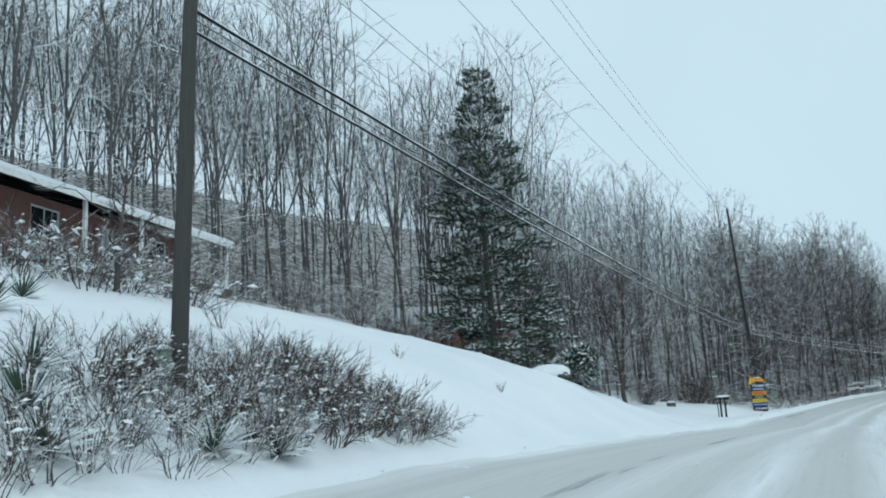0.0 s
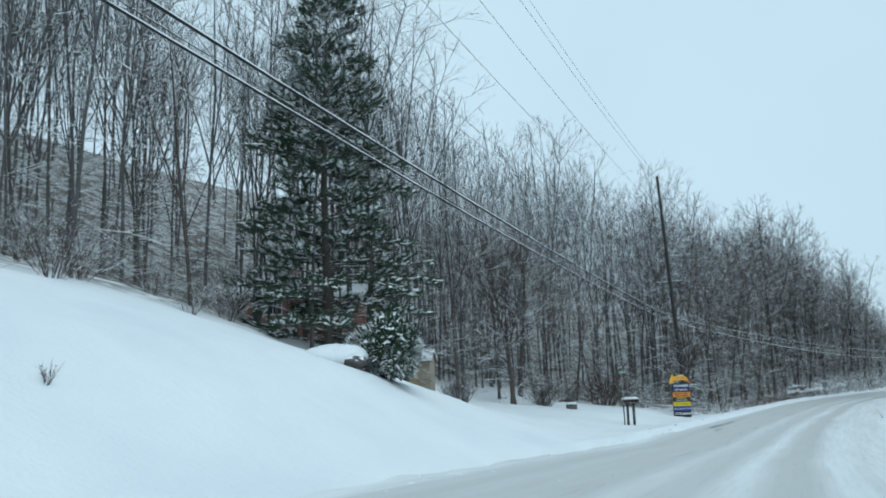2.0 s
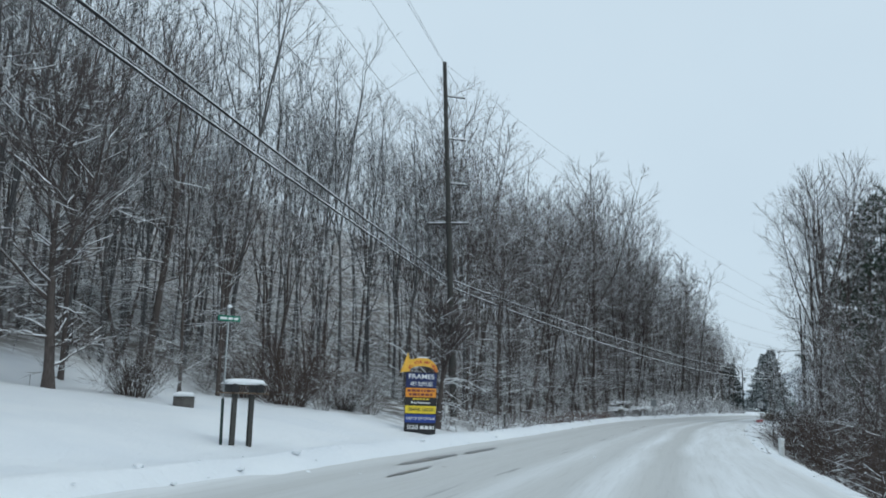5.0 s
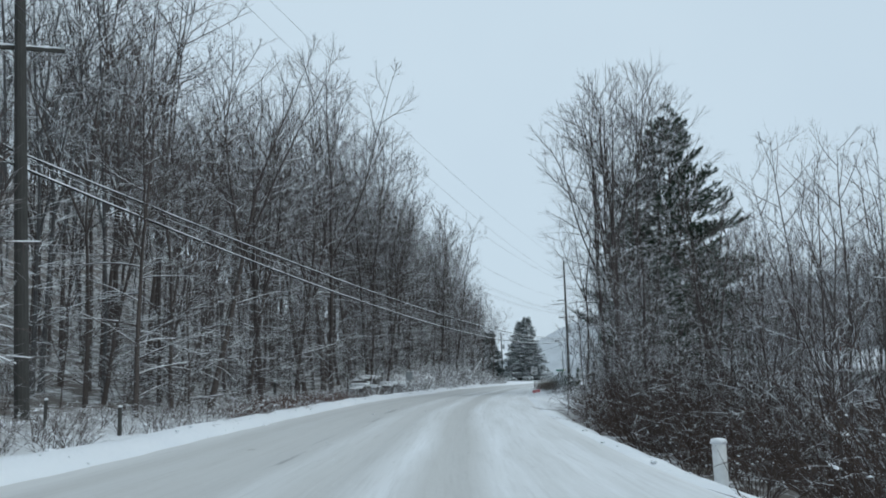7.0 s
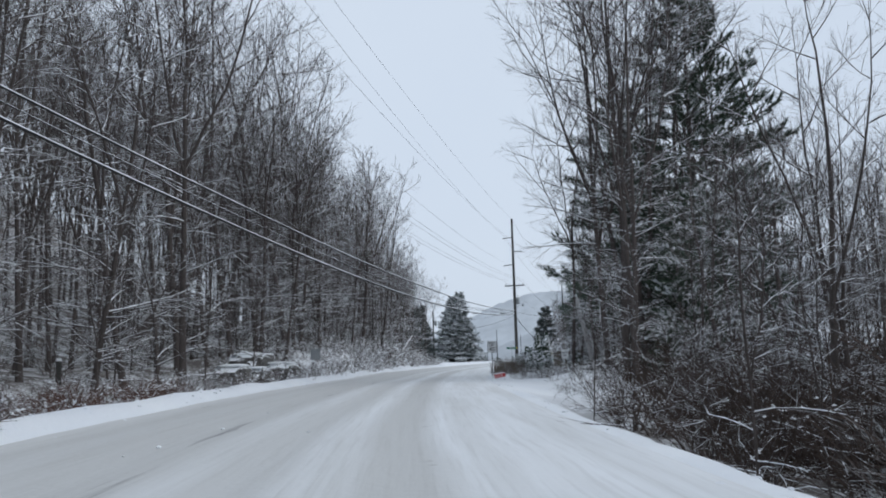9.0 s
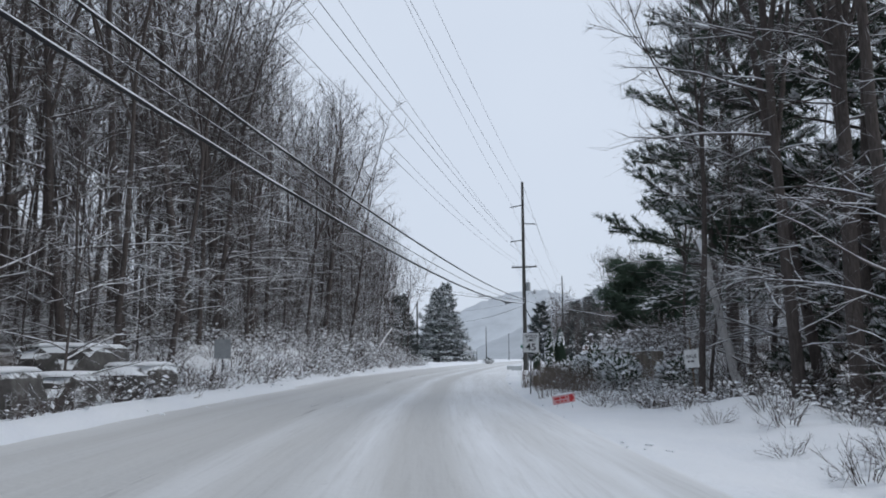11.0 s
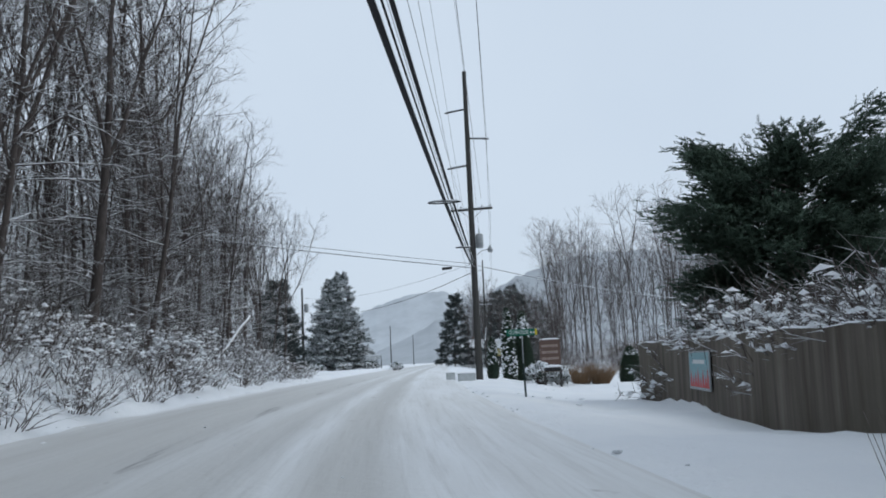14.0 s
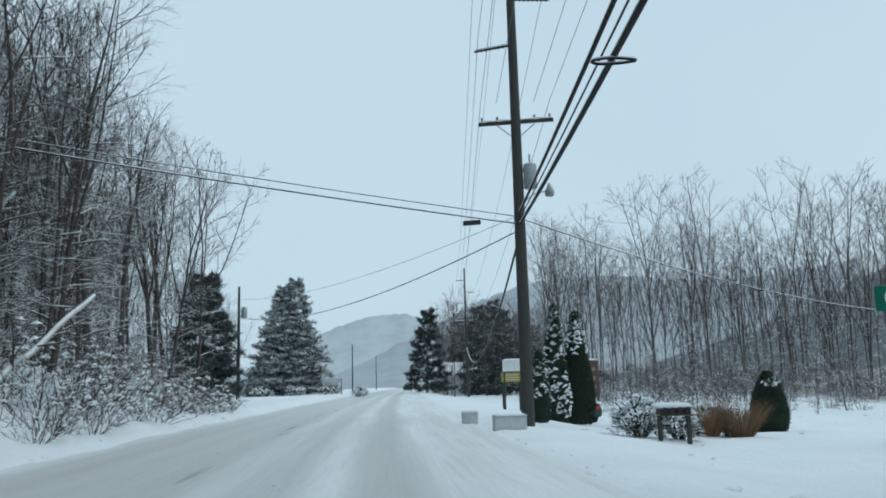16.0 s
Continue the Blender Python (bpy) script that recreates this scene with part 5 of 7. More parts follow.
def mailbox_pair(place, turn, label, n=2, post_h=1.1):
    ob = thing("mailbox_stand", Matrix.Translation(place) @ pose(0, 0, 0, 0, 0, turn), label, "mailbox")
    for x in (-0.24, 0.24) if n < 3 else (-0.45, 0.45):
        part("post", bevel_box((x - 0.06, -0.06, -0.9), (x + 0.06, 0.06, post_h - 0.14), 0.015), M_POLE, ob)
    part("shelf", bevel_box((-0.66, -0.16, post_h - 0.138), (0.66, 0.2, post_h - 0.1), 0.008), M_WOOD, ob)
    for i in range(n):
        x = -0.36 + 0.72 * i / max(1, n - 1)
        bm = bmesh.new()
        prof = [(-0.1, 0), (0.1, 0), (0.1, 0.12)] + [(0.1 * math.cos(a), 0.12 + 0.1 * math.sin(a)) for a in np.linspace(0.3, math.pi - 0.3, 6)] + [(-0.1, 0.12)]
        vs = [bm.verts.new((x + px, -0.26, post_h - 0.098 + pz)) for px, pz in prof]
        e = bmesh.ops.extrude_face_region(bm, geom=[bm.faces.new(vs)])
        bmesh.ops.translate(bm, verts=[q for q in e["geom"] if isinstance(q, bmesh.types.BMVert)], vec=(0, 0.5, 0))
        bmesh.ops.recalc_face_normals(bm, faces=bm.faces[:])
        box = part("mailbox", bm, M_BLACK, ob, "dark metal mailbox")
        part("door", bevel_box((x - 0.09, -0.275, post_h - 0.085), (x + 0.09, -0.262, post_h + 0.1), 0.01), M_BLACK, box)
    c = part("snow_cap", snow_cap(1.1, 0.42, 0.15, 3), M_SNOW, ob, "thick snow on top")
    c.matrix_basis = pose(0, 0.0, post_h + 0.11)
    return ob


mailbox_pair(at(23.25, 69.9, 0.42), 25, "two dark mailboxes on wooden posts under a snow cap")
mailbox_pair(at(117.2, 165.8), -42, "row of dark mailboxes on wooden posts under a snow cap", 4, 0.98)


def stub_post(place, h, r, mat, label, cap=0.06):
    ob = thing("marker_post", place, label, "post", "roadside marker posts")
    g = Geo()
    g.tube([(0, 0, z) for z in (-0.3, h * 0.5, h - 0.02, h)], (r, r, r, r * 0.85), 9, True)
    part("post", g.mesh("post", mat, True), None, ob)
    c = part("snow_cap", snow_cap(r * 1.7, r * 1.7, cap, 1, 0.015), M_SNOW, ob)
    c.matrix_basis = pose(0, 0, h)
    return ob


stub_post(at(52.05, 120.75), 0.85, 0.10, M_POLE, "dark stub post with a snow cap among the brush", 0.1)
stub_post(at(38.2, 93.7), 0.8, 0.06, M_POLE, "thin dark marker post with a snow cap")
stub_post(at(36.3, 94.6), 0.8, 0.05, M_POLE, "thin dark marker post with a snow cap")
stub_post(at(35.0, 94.9), 0.75, 0.11, M_WHITE, "white marker post beside the utility pole", 0.08)
stub_post(at(44.27, 76.86), 0.62, 0.11, M_WHITE, "white marker post at the road edge", 0.08)


stub_post(at(84.4, 135.0), 0.42, 0.13, M_WOOD, "short stump under a tall snow cap among dry weeds", 0.26)


def low_box(place, size, mat, label, name="utility_box", turn=0.0, cap=0.08):
    ob = thing(name, Matrix.Translation(place) @ pose(0, 0, 0, 0, 0, turn), label, "utility box")
    x, y, z = size
    body = part("body", bevel_box((-x / 2, -y / 2, -0.2), (x / 2, y / 2, z), 0.03, 3), mat, ob)
    part("door_panel", bevel_box((-x * 0.42, -y / 2 - 0.012, 0.06), (x * 0.42, -y / 2 - 0.002, z - 0.06), 0.004), mat, body)
    c = part("snow_cap", snow_cap(x, y, cap, 2), M_SNOW, ob)
    c.matrix_basis = pose(0, 0, z)
    return ob


low_box(Vector((-3.72, 16.25, float(at(-3.72, 16.25).z))), (0.36, 0.36, 0.62), M_BOXGREEN, "pale green utility box with a snow cap beside the pole")
low_box(at(116.3, 173.3), (0.55, 0.4, 0.42), M_PALE, "small grey utility box half buried in snow", turn=-40)
low_box(at(114.1, 169.7), (1.0, 0.5, 0.42), M_PALE, "grey utility box at the foot of the pole", turn=-40)
low_box(at(21.3, 78.4), (0.7, 0.5, 0.35), M_STONE, "low block with a snow cap beside the drive", "stone_block", cap=0.16)


# ---- metal road signs ----


def sign_post(ob, h, lean=0.0):
    g = Geo()
    g.box((-0.024, 0.0, -0.4), (0.024, 0.02, h))
    g.box((-0.024, 0.02, -0.4), (-0.014, 0.036, h))
    g.box((0.014, 0.02, -0.4), (0.024, 0.036, h))
    return part("post", g, M_POST, ob)


def rounded_plate(w, h, r, y0, y1, z):
    bm = bmesh.new()
    pts = []
    for cx, cz, a0 in ((w / 2 - r, h / 2 - r, 0), (-w / 2 + r, h / 2 - r, 90), (-w / 2 + r, -h / 2 + r, 180), (w / 2 - r, -h / 2 + r, 270)):
        for i in range(5):
            a = radians(a0 + 90 * i / 4)
            pts.append((cx + r * math.cos(a), cz + r * math.sin(a)))
    vs = [bm.verts.new((x, y0, z + q)) for x, q in pts]
    e = bmesh.ops.extrude_face_region(bm, geom=[bm.faces.new(vs)])
    bmesh.ops.translate(bm, verts=[q for q in e["geom"] if isinstance(q, bmesh.types.BMVert)], vec=(0, y1 - y0, 0))
    bmesh.ops.recalc_face_normals(bm, faces=bm.faces[:])
    return bm


def speed_sign():
    base = at(80.35, 130.95)
    ob = thing("speed_limit_sign", Matrix.Translation(base) @ pose(0, 0, 0, 0, 1.5, -42), "white speed limit sign on a metal post in dry grass", "road sign")
    top = 2.43 - base.z
    sign_post(ob, top - 0.02)
    zc = top - 0.37
    b = part("border", rounded_plate(0.61, 0.76, 0.04, -0.012, -0.004, zc), M_BLACK, ob)
    p = part("plate", rounded_plate(0.58, 0.73, 0.035, -0.017, -0.0125, zc), M_WHITE, ob, "white plate with black lettering")
    lettering("SPEED", 0.155, M_BLACK, p, pose(0, -0.018, zc + 0.24), width=0.50)
    lettering("LIMIT", 0.155, M_BLACK, p, pose(0, -0.018, zc + 0.09), width=0.40)
    lettering("45", 0.36, M_BLACK, p, pose(0, -0.018, zc - 0.17), width=0.48)
    return ob


def street_name_sign(place, text, turn, top, w, h, label, bar_only=False):
    ob = thing("street_name_sign", Matrix.Translation(place) @ pose(0, 0, 0, 0, 0, turn), label, "street sign")
    g = Geo()
    g.tube([(0.02 * (1 - z), 0.02, z) for z in (-0.4, 0.0, 1.16, 1.2)], (0.04, 0.04, 0.038, 0.03), 8, True)
    lower = part("lower_post", g.mesh("lower_post", M_DARKPOST, True), None, ob, "dark steel stub with snow on its top")
    g = Geo()
    g.tube([(0, 0.02, z) for z in (0.9, 1.5, top + 0.22)], (0.022, 0.022, 0.022), 8, True)
    part("post", g.mesh("post", M_GREY, True), None, ob, "thin grey pole")
    c = part("snow_cap", snow_cap(0.09, 0.09, 0.07, 3, 0.01), M_SNOW, ob)
    c.matrix_basis = pose(0, 0.02, top + 0.22)
    p = part("plate", rounded_plate(w, h, 0.02, -0.014, -0.006, top - h / 2), M_GREEN, ob, "green plate with white lettering")
    if text:
        lettering(text, h * 0.78, M_WHITE, p, pose(-w * 0.10, -0.015, top - h / 2), width=w * 0.62)
        bars(p, w * 0.28, w * 0.42, top - h / 2 - 0.02, h * 0.3, -0.015, M_WHITE, 3)
        part("end_strip", boxes(((w / 2 - 0.07, -0.019, top - h + 0.004), (w / 2 - 0.004, -0.0145, top - 0.004))), M_YELLOW, p)
    else:
        bars(p, -w * 0.4, w * 0.4, top - h / 2, h * 0.42, -0.015, M_WHITE, 4)
    return ob


speed_sign()
CL = at(102.2, 155.0)
street_name_sign(CL, "CLUBHOUSE", -52, 2.46 - CL.z, 1.1, 0.23, "green street name sign on a dark post at the side road")
GS = at(22.75, 69.6)
street_name_sign(GS, "", 20, 3.55 - GS.z, 0.6, 0.15, "green street name sign on a thin post by the drive")


def sign_back(place, turn, w, h, top, label):
    ob = thing("road_sign_back", Matrix.Translation(place) @ pose(0, 0, 0, 0, 0, turn), label, "road sign")
    sign_post(ob, top)
    part("plate", rounded_plate(w, h, 0.04, 0.052, 0.056, top - h / 2), M_GREY, ob, "bare grey metal back")
    return ob


sign_back(at(71.55, 139.0), -38 + 180, 0.66, 0.76, 2.3 - at(71.55, 139.0).z, "bare metal back of a road sign in the brush")


def fallen_board():
    ob = thing("yard_sign", Matrix.Translation(at(76.2, 125.0, 0.12)) @ pose(0, 0, 0, 0, -9, -30), "small red and white yard sign tilted in the snow", "sign")
    part("board", bevel_box((-0.33, -0.008, 0), (0.33, 0.008, 0.25), 0.004), plain("pale_pink_board", (0.62, 0.36, 0.36), 0.5), ob)
    bars(ob, -0.28, 0.12, 0.165, 0.06, -0.0125, M_RED, 21)
    bars(ob, -0.24, 0.08, 0.07, 0.045, -0.0125, M_RED, 22)
    g = Geo()
    g.add([(0.16, -0.0125, 0.03), (0.25, -0.0125, 0.03), (0.315, -0.0125, 0.125), (0.25, -0.0125, 0.22), (0.16, -0.0125, 0.22)], [(0, 1, 2, 3, 4)])
    part("arrow_head", g, M_RED, ob)
    for x in (-0.22, 0.22):
        part("leg", strut((x, 0.014, -0.45), (x, 0.014, 0.2), 0.006), M_METAL, ob)
    c = part("snow_cap", snow_cap(0.6, 0.03, 0.035, 2, 0.01), M_SNOW, ob)
    c.matrix_basis = pose(0, 0, 0.25)


fallen_board()

# ---- houses ----


def house(name, origin, turn, lx, ly, wall_h, rise, wall_mat, label, porch=0.0, windows=(), over=0.5, snow=0.16, door=None):
    """A gabled house: x along the eaves, front at y = 0 facing -y."""
    ob = thing(name, Matrix.Translation(origin) @ pose(0, 0, 0, 0, 0, turn), label, "house")
    t = 0.25
    front = []
    # walls with real openings at the front
    xs = sorted([(a, b, z0, z1) for a, b, z0, z1 in windows] + ([door] if door else []))
    x = 0.0
    for a, b, z0, z1 in xs:
        part("front_wall", boxes(((x, 0, -1.2), (a, t, wall_h))), wall_mat, ob)
        part("front_wall", boxes(((a, 0, -1.2), (b, t, z0))), wall_mat, ob)
        part("front_wall", boxes(((a, 0, z1), (b, t, wall_h))), wall_mat, ob)
        x = b
    part("front_wall", boxes(((x, 0, -1.2), (lx, t, wall_h))), wall_mat, ob)
    part("back_wall", boxes(((0, ly - t, -1.2), (lx, ly, wall_h))), wall_mat, ob)
    for x0 in (0.0, lx - t):
        g = Geo()
        g.add([(x0, t + 0.002, -1.2), (x0 + t, t + 0.002, -1.2), (x0 + t, ly - t - 0.002, -1.2), (x0, ly - t - 0.002, -1.2),
               (x0, t + 0.002, wall_h), (x0 + t, t + 0.002, wall_h), (x0 + t, ly / 2, wall_h + rise * 0.94), (x0, ly / 2, wall_h + rise * 0.94), (x0 + t, ly - t - 0.002, wall_h), (x0, ly - t - 0.002, wall_h)],
              [(0, 3, 2, 1), (0, 1, 5, 4), (1, 2, 8, 6, 5), (2, 3, 9, 8), (3, 0, 4, 7, 9), (4, 5, 6, 7), (7, 6, 8, 9)])
        part("gable_wall", g, wall_mat, ob)
    for a, b, z0, z1 in windows:
        wdw = part("window", boxes(((a + 0.002, 0.10, z0 + 0.002), (b - 0.002, 0.12, z1 - 0.002))), M_GLASS, ob)
        part("window_frame", boxes(((a + 0.002, 0.03, z0 + 0.002), (a + 0.06, 0.095, z1 - 0.002)), ((b - 0.06, 0.03, z0 + 0.002), (b - 0.002, 0.095, z1 - 0.002)),
                                   ((a + 0.062, 0.03, z1 - 0.06), (b - 0.062, 0.095, z1 - 0.002)), ((a + 0.062, 0.03, z0 + 0.002), (b - 0.062, 0.095, z0 + 0.06)),
                                   (((a + b) / 2 - 0.02, 0.05, z0 + 0.062), ((a + b) / 2 + 0.02, 0.094, z1 - 0.062))), M_WHITE, wdw)
        part("window_sill", boxes(((a - 0.06, -0.05, z0 - 0.06), (b + 0.06, -0.003, z0 - 0.004))), M_WHITE, wdw)
    if door:
        a, b, z0, z1 = door
        d = part("door", bevel_box((a + 0.01, 0.08, z0), (b - 0.01, 0.13, z1 - 0.01), 0.01), M_WHITE, ob)
        part("door_handle", bevel_box((b - 0.14, 0.05, z0 + 0.95), (b - 0.10, 0.078, z0 + 1.05), 0.008), M_METAL, d)
    yo = -over - porch
    for side in (0, 1):
        y0, y1 = (yo, ly / 2) if side == 0 else (ly + over, ly / 2)
        drop = rise * (-y0 if side == 0 else y0 - ly) / (ly / 2)
        z0, z1 = wall_h - drop * (0.35 if side == 0 and porch else 1.0), wall_h + rise
        for nm, mat, lo, hi in (("roof_slope", M_SHINGLE, 0.01, 0.13), ("roof_snow", M_SNOW, 0.133, 0.133 + snow)):
            g = Geo()
            o = 0.03 if nm == "roof_snow" else 0.0
            g.add([(-over + o, y0, z0 + lo), (lx + over - o, y0, z0 + lo), (lx + over - o, y1, z1 + lo), (-over + o, y1, z1 + lo),
                   (-over + o, y0, z0 + hi), (lx + over - o, y0, z0 + hi), (lx + over - o, y1, z1 + hi), (-over + o, y1, z1 + hi)],
                  [(0, 3, 2, 1), (4, 5, 6, 7), (0, 1, 5, 4), (1, 2, 6, 5), (2, 3, 7, 6), (3, 0, 4, 7)])
            part(nm, g, mat, ob)
        if side == 0:
            part("fascia", boxes(((-over, y0 - 0.03, z0 - 0.10), (lx + over, y0 - 0.004, z0 + 0.125))), M_WHITE, ob)
            if porch:
                for px in np.linspace(lx * 0.45, lx + over - 0.25, 4):
                    g = bevel_box((px - 0.07, yo + 0.2, -0.9), (px + 0.07, yo + 0.34, z0 + 0.0), 0.01)
                    part("porch_post", g, M_WHITE, ob)
                part("porch_floor", bevel_box((lx * 0.4, yo + 0.1, -0.9), (lx + over, -0.004, -0.05), 0.02), M_CONCRETE, ob)
    part("chimney", bevel_box((lx * 0.35, ly * 0.55, wall_h), (lx * 0.35 + 0.8, ly * 0.55 + 0.6, wall_h + rise + 0.9), 0.02), M_BRICK, ob)
    return ob


# brick house on the lawn: its eaves run from beside the camera's start towards the hill
house("brick_house", Vector((-15.75, 23.8, 8.75)), 76.4, 19.0, 8.5, 2.45, 1.9, M_BRICK, "red-brick ranch house with a white porch and snowy roof", porch=1.7, windows=((3, 4.6, 0.9, 2.1), (8, 9.6, 0.9, 2.1), (15.6, 17.0, 0.9, 2.1)), door=(12.2, 13.1, 0.0, 2.05))
house("brick_house", at(-3.4, 82.0, -1.3), 8, 11.0, 7.5, 2.5, 1.6, M_BRICK, "brick house half hidden behind the spruce", windows=((2, 3.4, 0.9, 2.1), (7, 8.4, 0.9, 2.1)))
house("green_house", at(121.0, 131.0, -0.6), -50, 9.0, 7.0, 2.6, 1.9, plain("grey_green_siding", (0.16, 0.19, 0.16), 0.7), "low grey-green house with a thick snowy roof behind trees", windows=((1.5, 2.7, 0.9, 2.0), (5.5, 6.7, 0.9, 2.0)), snow=0.3)
house("white_house", at(206, 262, 0.4), -40, 8.0, 6.0, 2.8, 2.2, M_WHITE, "small white house far down the road", windows=((1.5, 2.7, 0.9, 2.0), (5.5, 6.7, 0.9, 2.0)))


def shed(place, turn):
    ob = thing("garden_shed", Matrix.Translation(place) @ pose(0, 0, 0, 0, 0, turn), "small tan garden shed with a snowy gable roof", "shed")
    g = Geo()
    g.add([(-1, -0.9, -0.6), (1, -0.9, -0.6), (1, 0.9, -0.6), (-1, 0.9, -0.6), (-1, -0.9, 1.7), (1, -0.9, 1.7), (1, 0.9, 1.7), (-1, 0.9, 1.7), (-1, 0, 2.2), (1, 0, 2.2)],
          [(0, 3, 2, 1), (0, 1, 5, 4), (2, 3, 7, 6), (1, 2, 6, 9, 5), (3, 0, 4, 8, 7), (4, 5, 9, 8), (6, 7, 8, 9)])
    part("wall_shell", g, M_TAN, ob)
    d = part("door", bevel_box((-0.4, -0.94, 0.0), (0.4, -0.904, 1.55), 0.008), M_TANDOOR, ob, "yellowish plank door")
    part("door_handle", bevel_box((0.28, -0.97, 0.75), (0.33, -0.942, 0.87), 0.006), M_METAL, d)
    for s in (-1, 1):
        for nm, mat, lo, hi in (("roof_slope", M_SHINGLE, 0.02, 0.07), ("roof_snow", M_SNOW, 0.073, 0.2)):
            g = Geo()
            vs = []
            for dz in (lo, hi):
                vs += [(-1.15, s * 1.1, 1.6 + dz), (1.15, s * 1.1, 1.6 + dz), (1.15, 0, 2.21 + dz), (-1.15, 0, 2.21 + dz)]
            g.add(vs, [(0, 3, 2, 1), (4, 5, 6, 7), (0, 1, 5, 4), (1, 2, 6, 5), (2, 3, 7, 6), (3, 0, 4, 7)])
            part(nm, g, mat, ob)
    return ob


shed(at(9.9, 68.4), -12)

# ---- retaining wall and what hangs on it ----


def retaining_wall():
    g = Geo()
    pts = []
    for i in range(len(WALL) - 1):
        for k in range(6):
            a, b = Vector(WALL[i]), Vector(WALL[i + 1])
            pts.append(a.lerp(b, k / 6))
    pts.append(Vector(WALL[-1]))
    vs = []
    n = len(pts)
    for i, p in enumerate(pts):
        d = (pts[min(i + 1, n - 1)] - pts[max(i - 1, 0)]).normalized()
        nrm = Vector((d.y, -d.x))
        top = 1.78 + 0.03 * math.sin(i * 1.7)
        for off, z in ((0, -1.0), (0.06, top), (0.36, top), (0.36, -1.0)):
            vs.append((p.x + nrm.x * off, p.y + nrm.y * off, z))
    fs = []
    for i in range(n - 1):
        for j in range(3):
            q = i * 4 + j
            fs.append((q, q + 1, q + 5, q + 4))
    fs += [(0, 3, 2, 1), tuple((n - 1) * 4 + j for j in range(4))]
    g.add(vs, fs)
    ob = tagged(new("retaining_wall", g.mesh("retaining_wall", M_CONCRETE)), "curved stained concrete retaining wall beside the side road", "wall")
    # snow along its top
    g = Geo()
    vs, fs = [], []
    for i, p in enumerate(pts):
        d = (pts[min(i + 1, n - 1)] - pts[max(i - 1, 0)]).normalized()
        nrm = Vector((d.y, -d.x))
        top = 1.784 + 0.03 * math.sin(i * 1.7)
        h = 0.03 + 0.02 * math.sin(i * 2.3)
        for off, z in ((0.05, top), (0.09, top + h), (0.32, top + h), (0.37, top)):
            vs.append((p.x + nrm.x * off, p.y + nrm.y * off, z))
    for i in range(n - 1):
        for j in range(3):
            q = i * 4 + j
            fs.append((q, q + 1, q + 5, q + 4))
    g.add(vs, fs)
    part("snow_cap", g.mesh("snow_cap", M_SNOW, True), None, ob)
    return ob


retaining_wall()


def wall_board():
    a, b = Vector(WALL[3]), Vector(WALL[4])
    d = (b - a).normalized()
    p = a.lerp(b, 0.8)
    ob = thing("mural_board", Matrix.Translation((p.x - d.y * 0.06, p.y + d.x * 0.06, 0.27)) @ pose(0, 0, 0, -2, 0, math.degrees(math.atan2(d.y, d.x)) + 180), "pale blue painted board with red shapes on the wall", "sign")
    part("board", bevel_box((-1.4, -0.015, 0), (1.4, 0.015, 1.08), 0.008), M_MURAL, ob)
    part("frame", boxes(((-1.45, -0.02, -0.05), (1.45, 0.02, -0.002)), ((-1.45, -0.02, 1.082), (1.45, 0.02, 1.13)), ((-1.45, -0.02, 0), (-1.402, 0.02, 1.08)), ((1.402, -0.02, 0), (1.45, 0.02, 1.08))), M_GREY, ob)
    for i, x in enumerate((-1.18, -0.85, -0.5, -0.15, 0.2, 0.55, 0.88, 1.18)):
        h = (0.55, 0.34, 0.46, 0.6, 0.32, 0.56, 0.4, 0.62)[i]
        g = Geo()
        g.add([(x - 0.17, -0.019, 0.03), (x + 0.17, -0.019, 0.03), (x + 0.1, -0.019, 0.03 + h * 0.6), (x, -0.019, 0.03 + h), (x - 0.1, -0.019, 0.03 + h * 0.5)], [(0, 1, 2, 3, 4)])
        part("painted_motif", g, M_RED, ob)
    bars(ob, -0.9, 0.8, 0.8, 0.12, -0.019, M_WHITE, 9)


wall_board()

# ---- lot beyond the side road ----


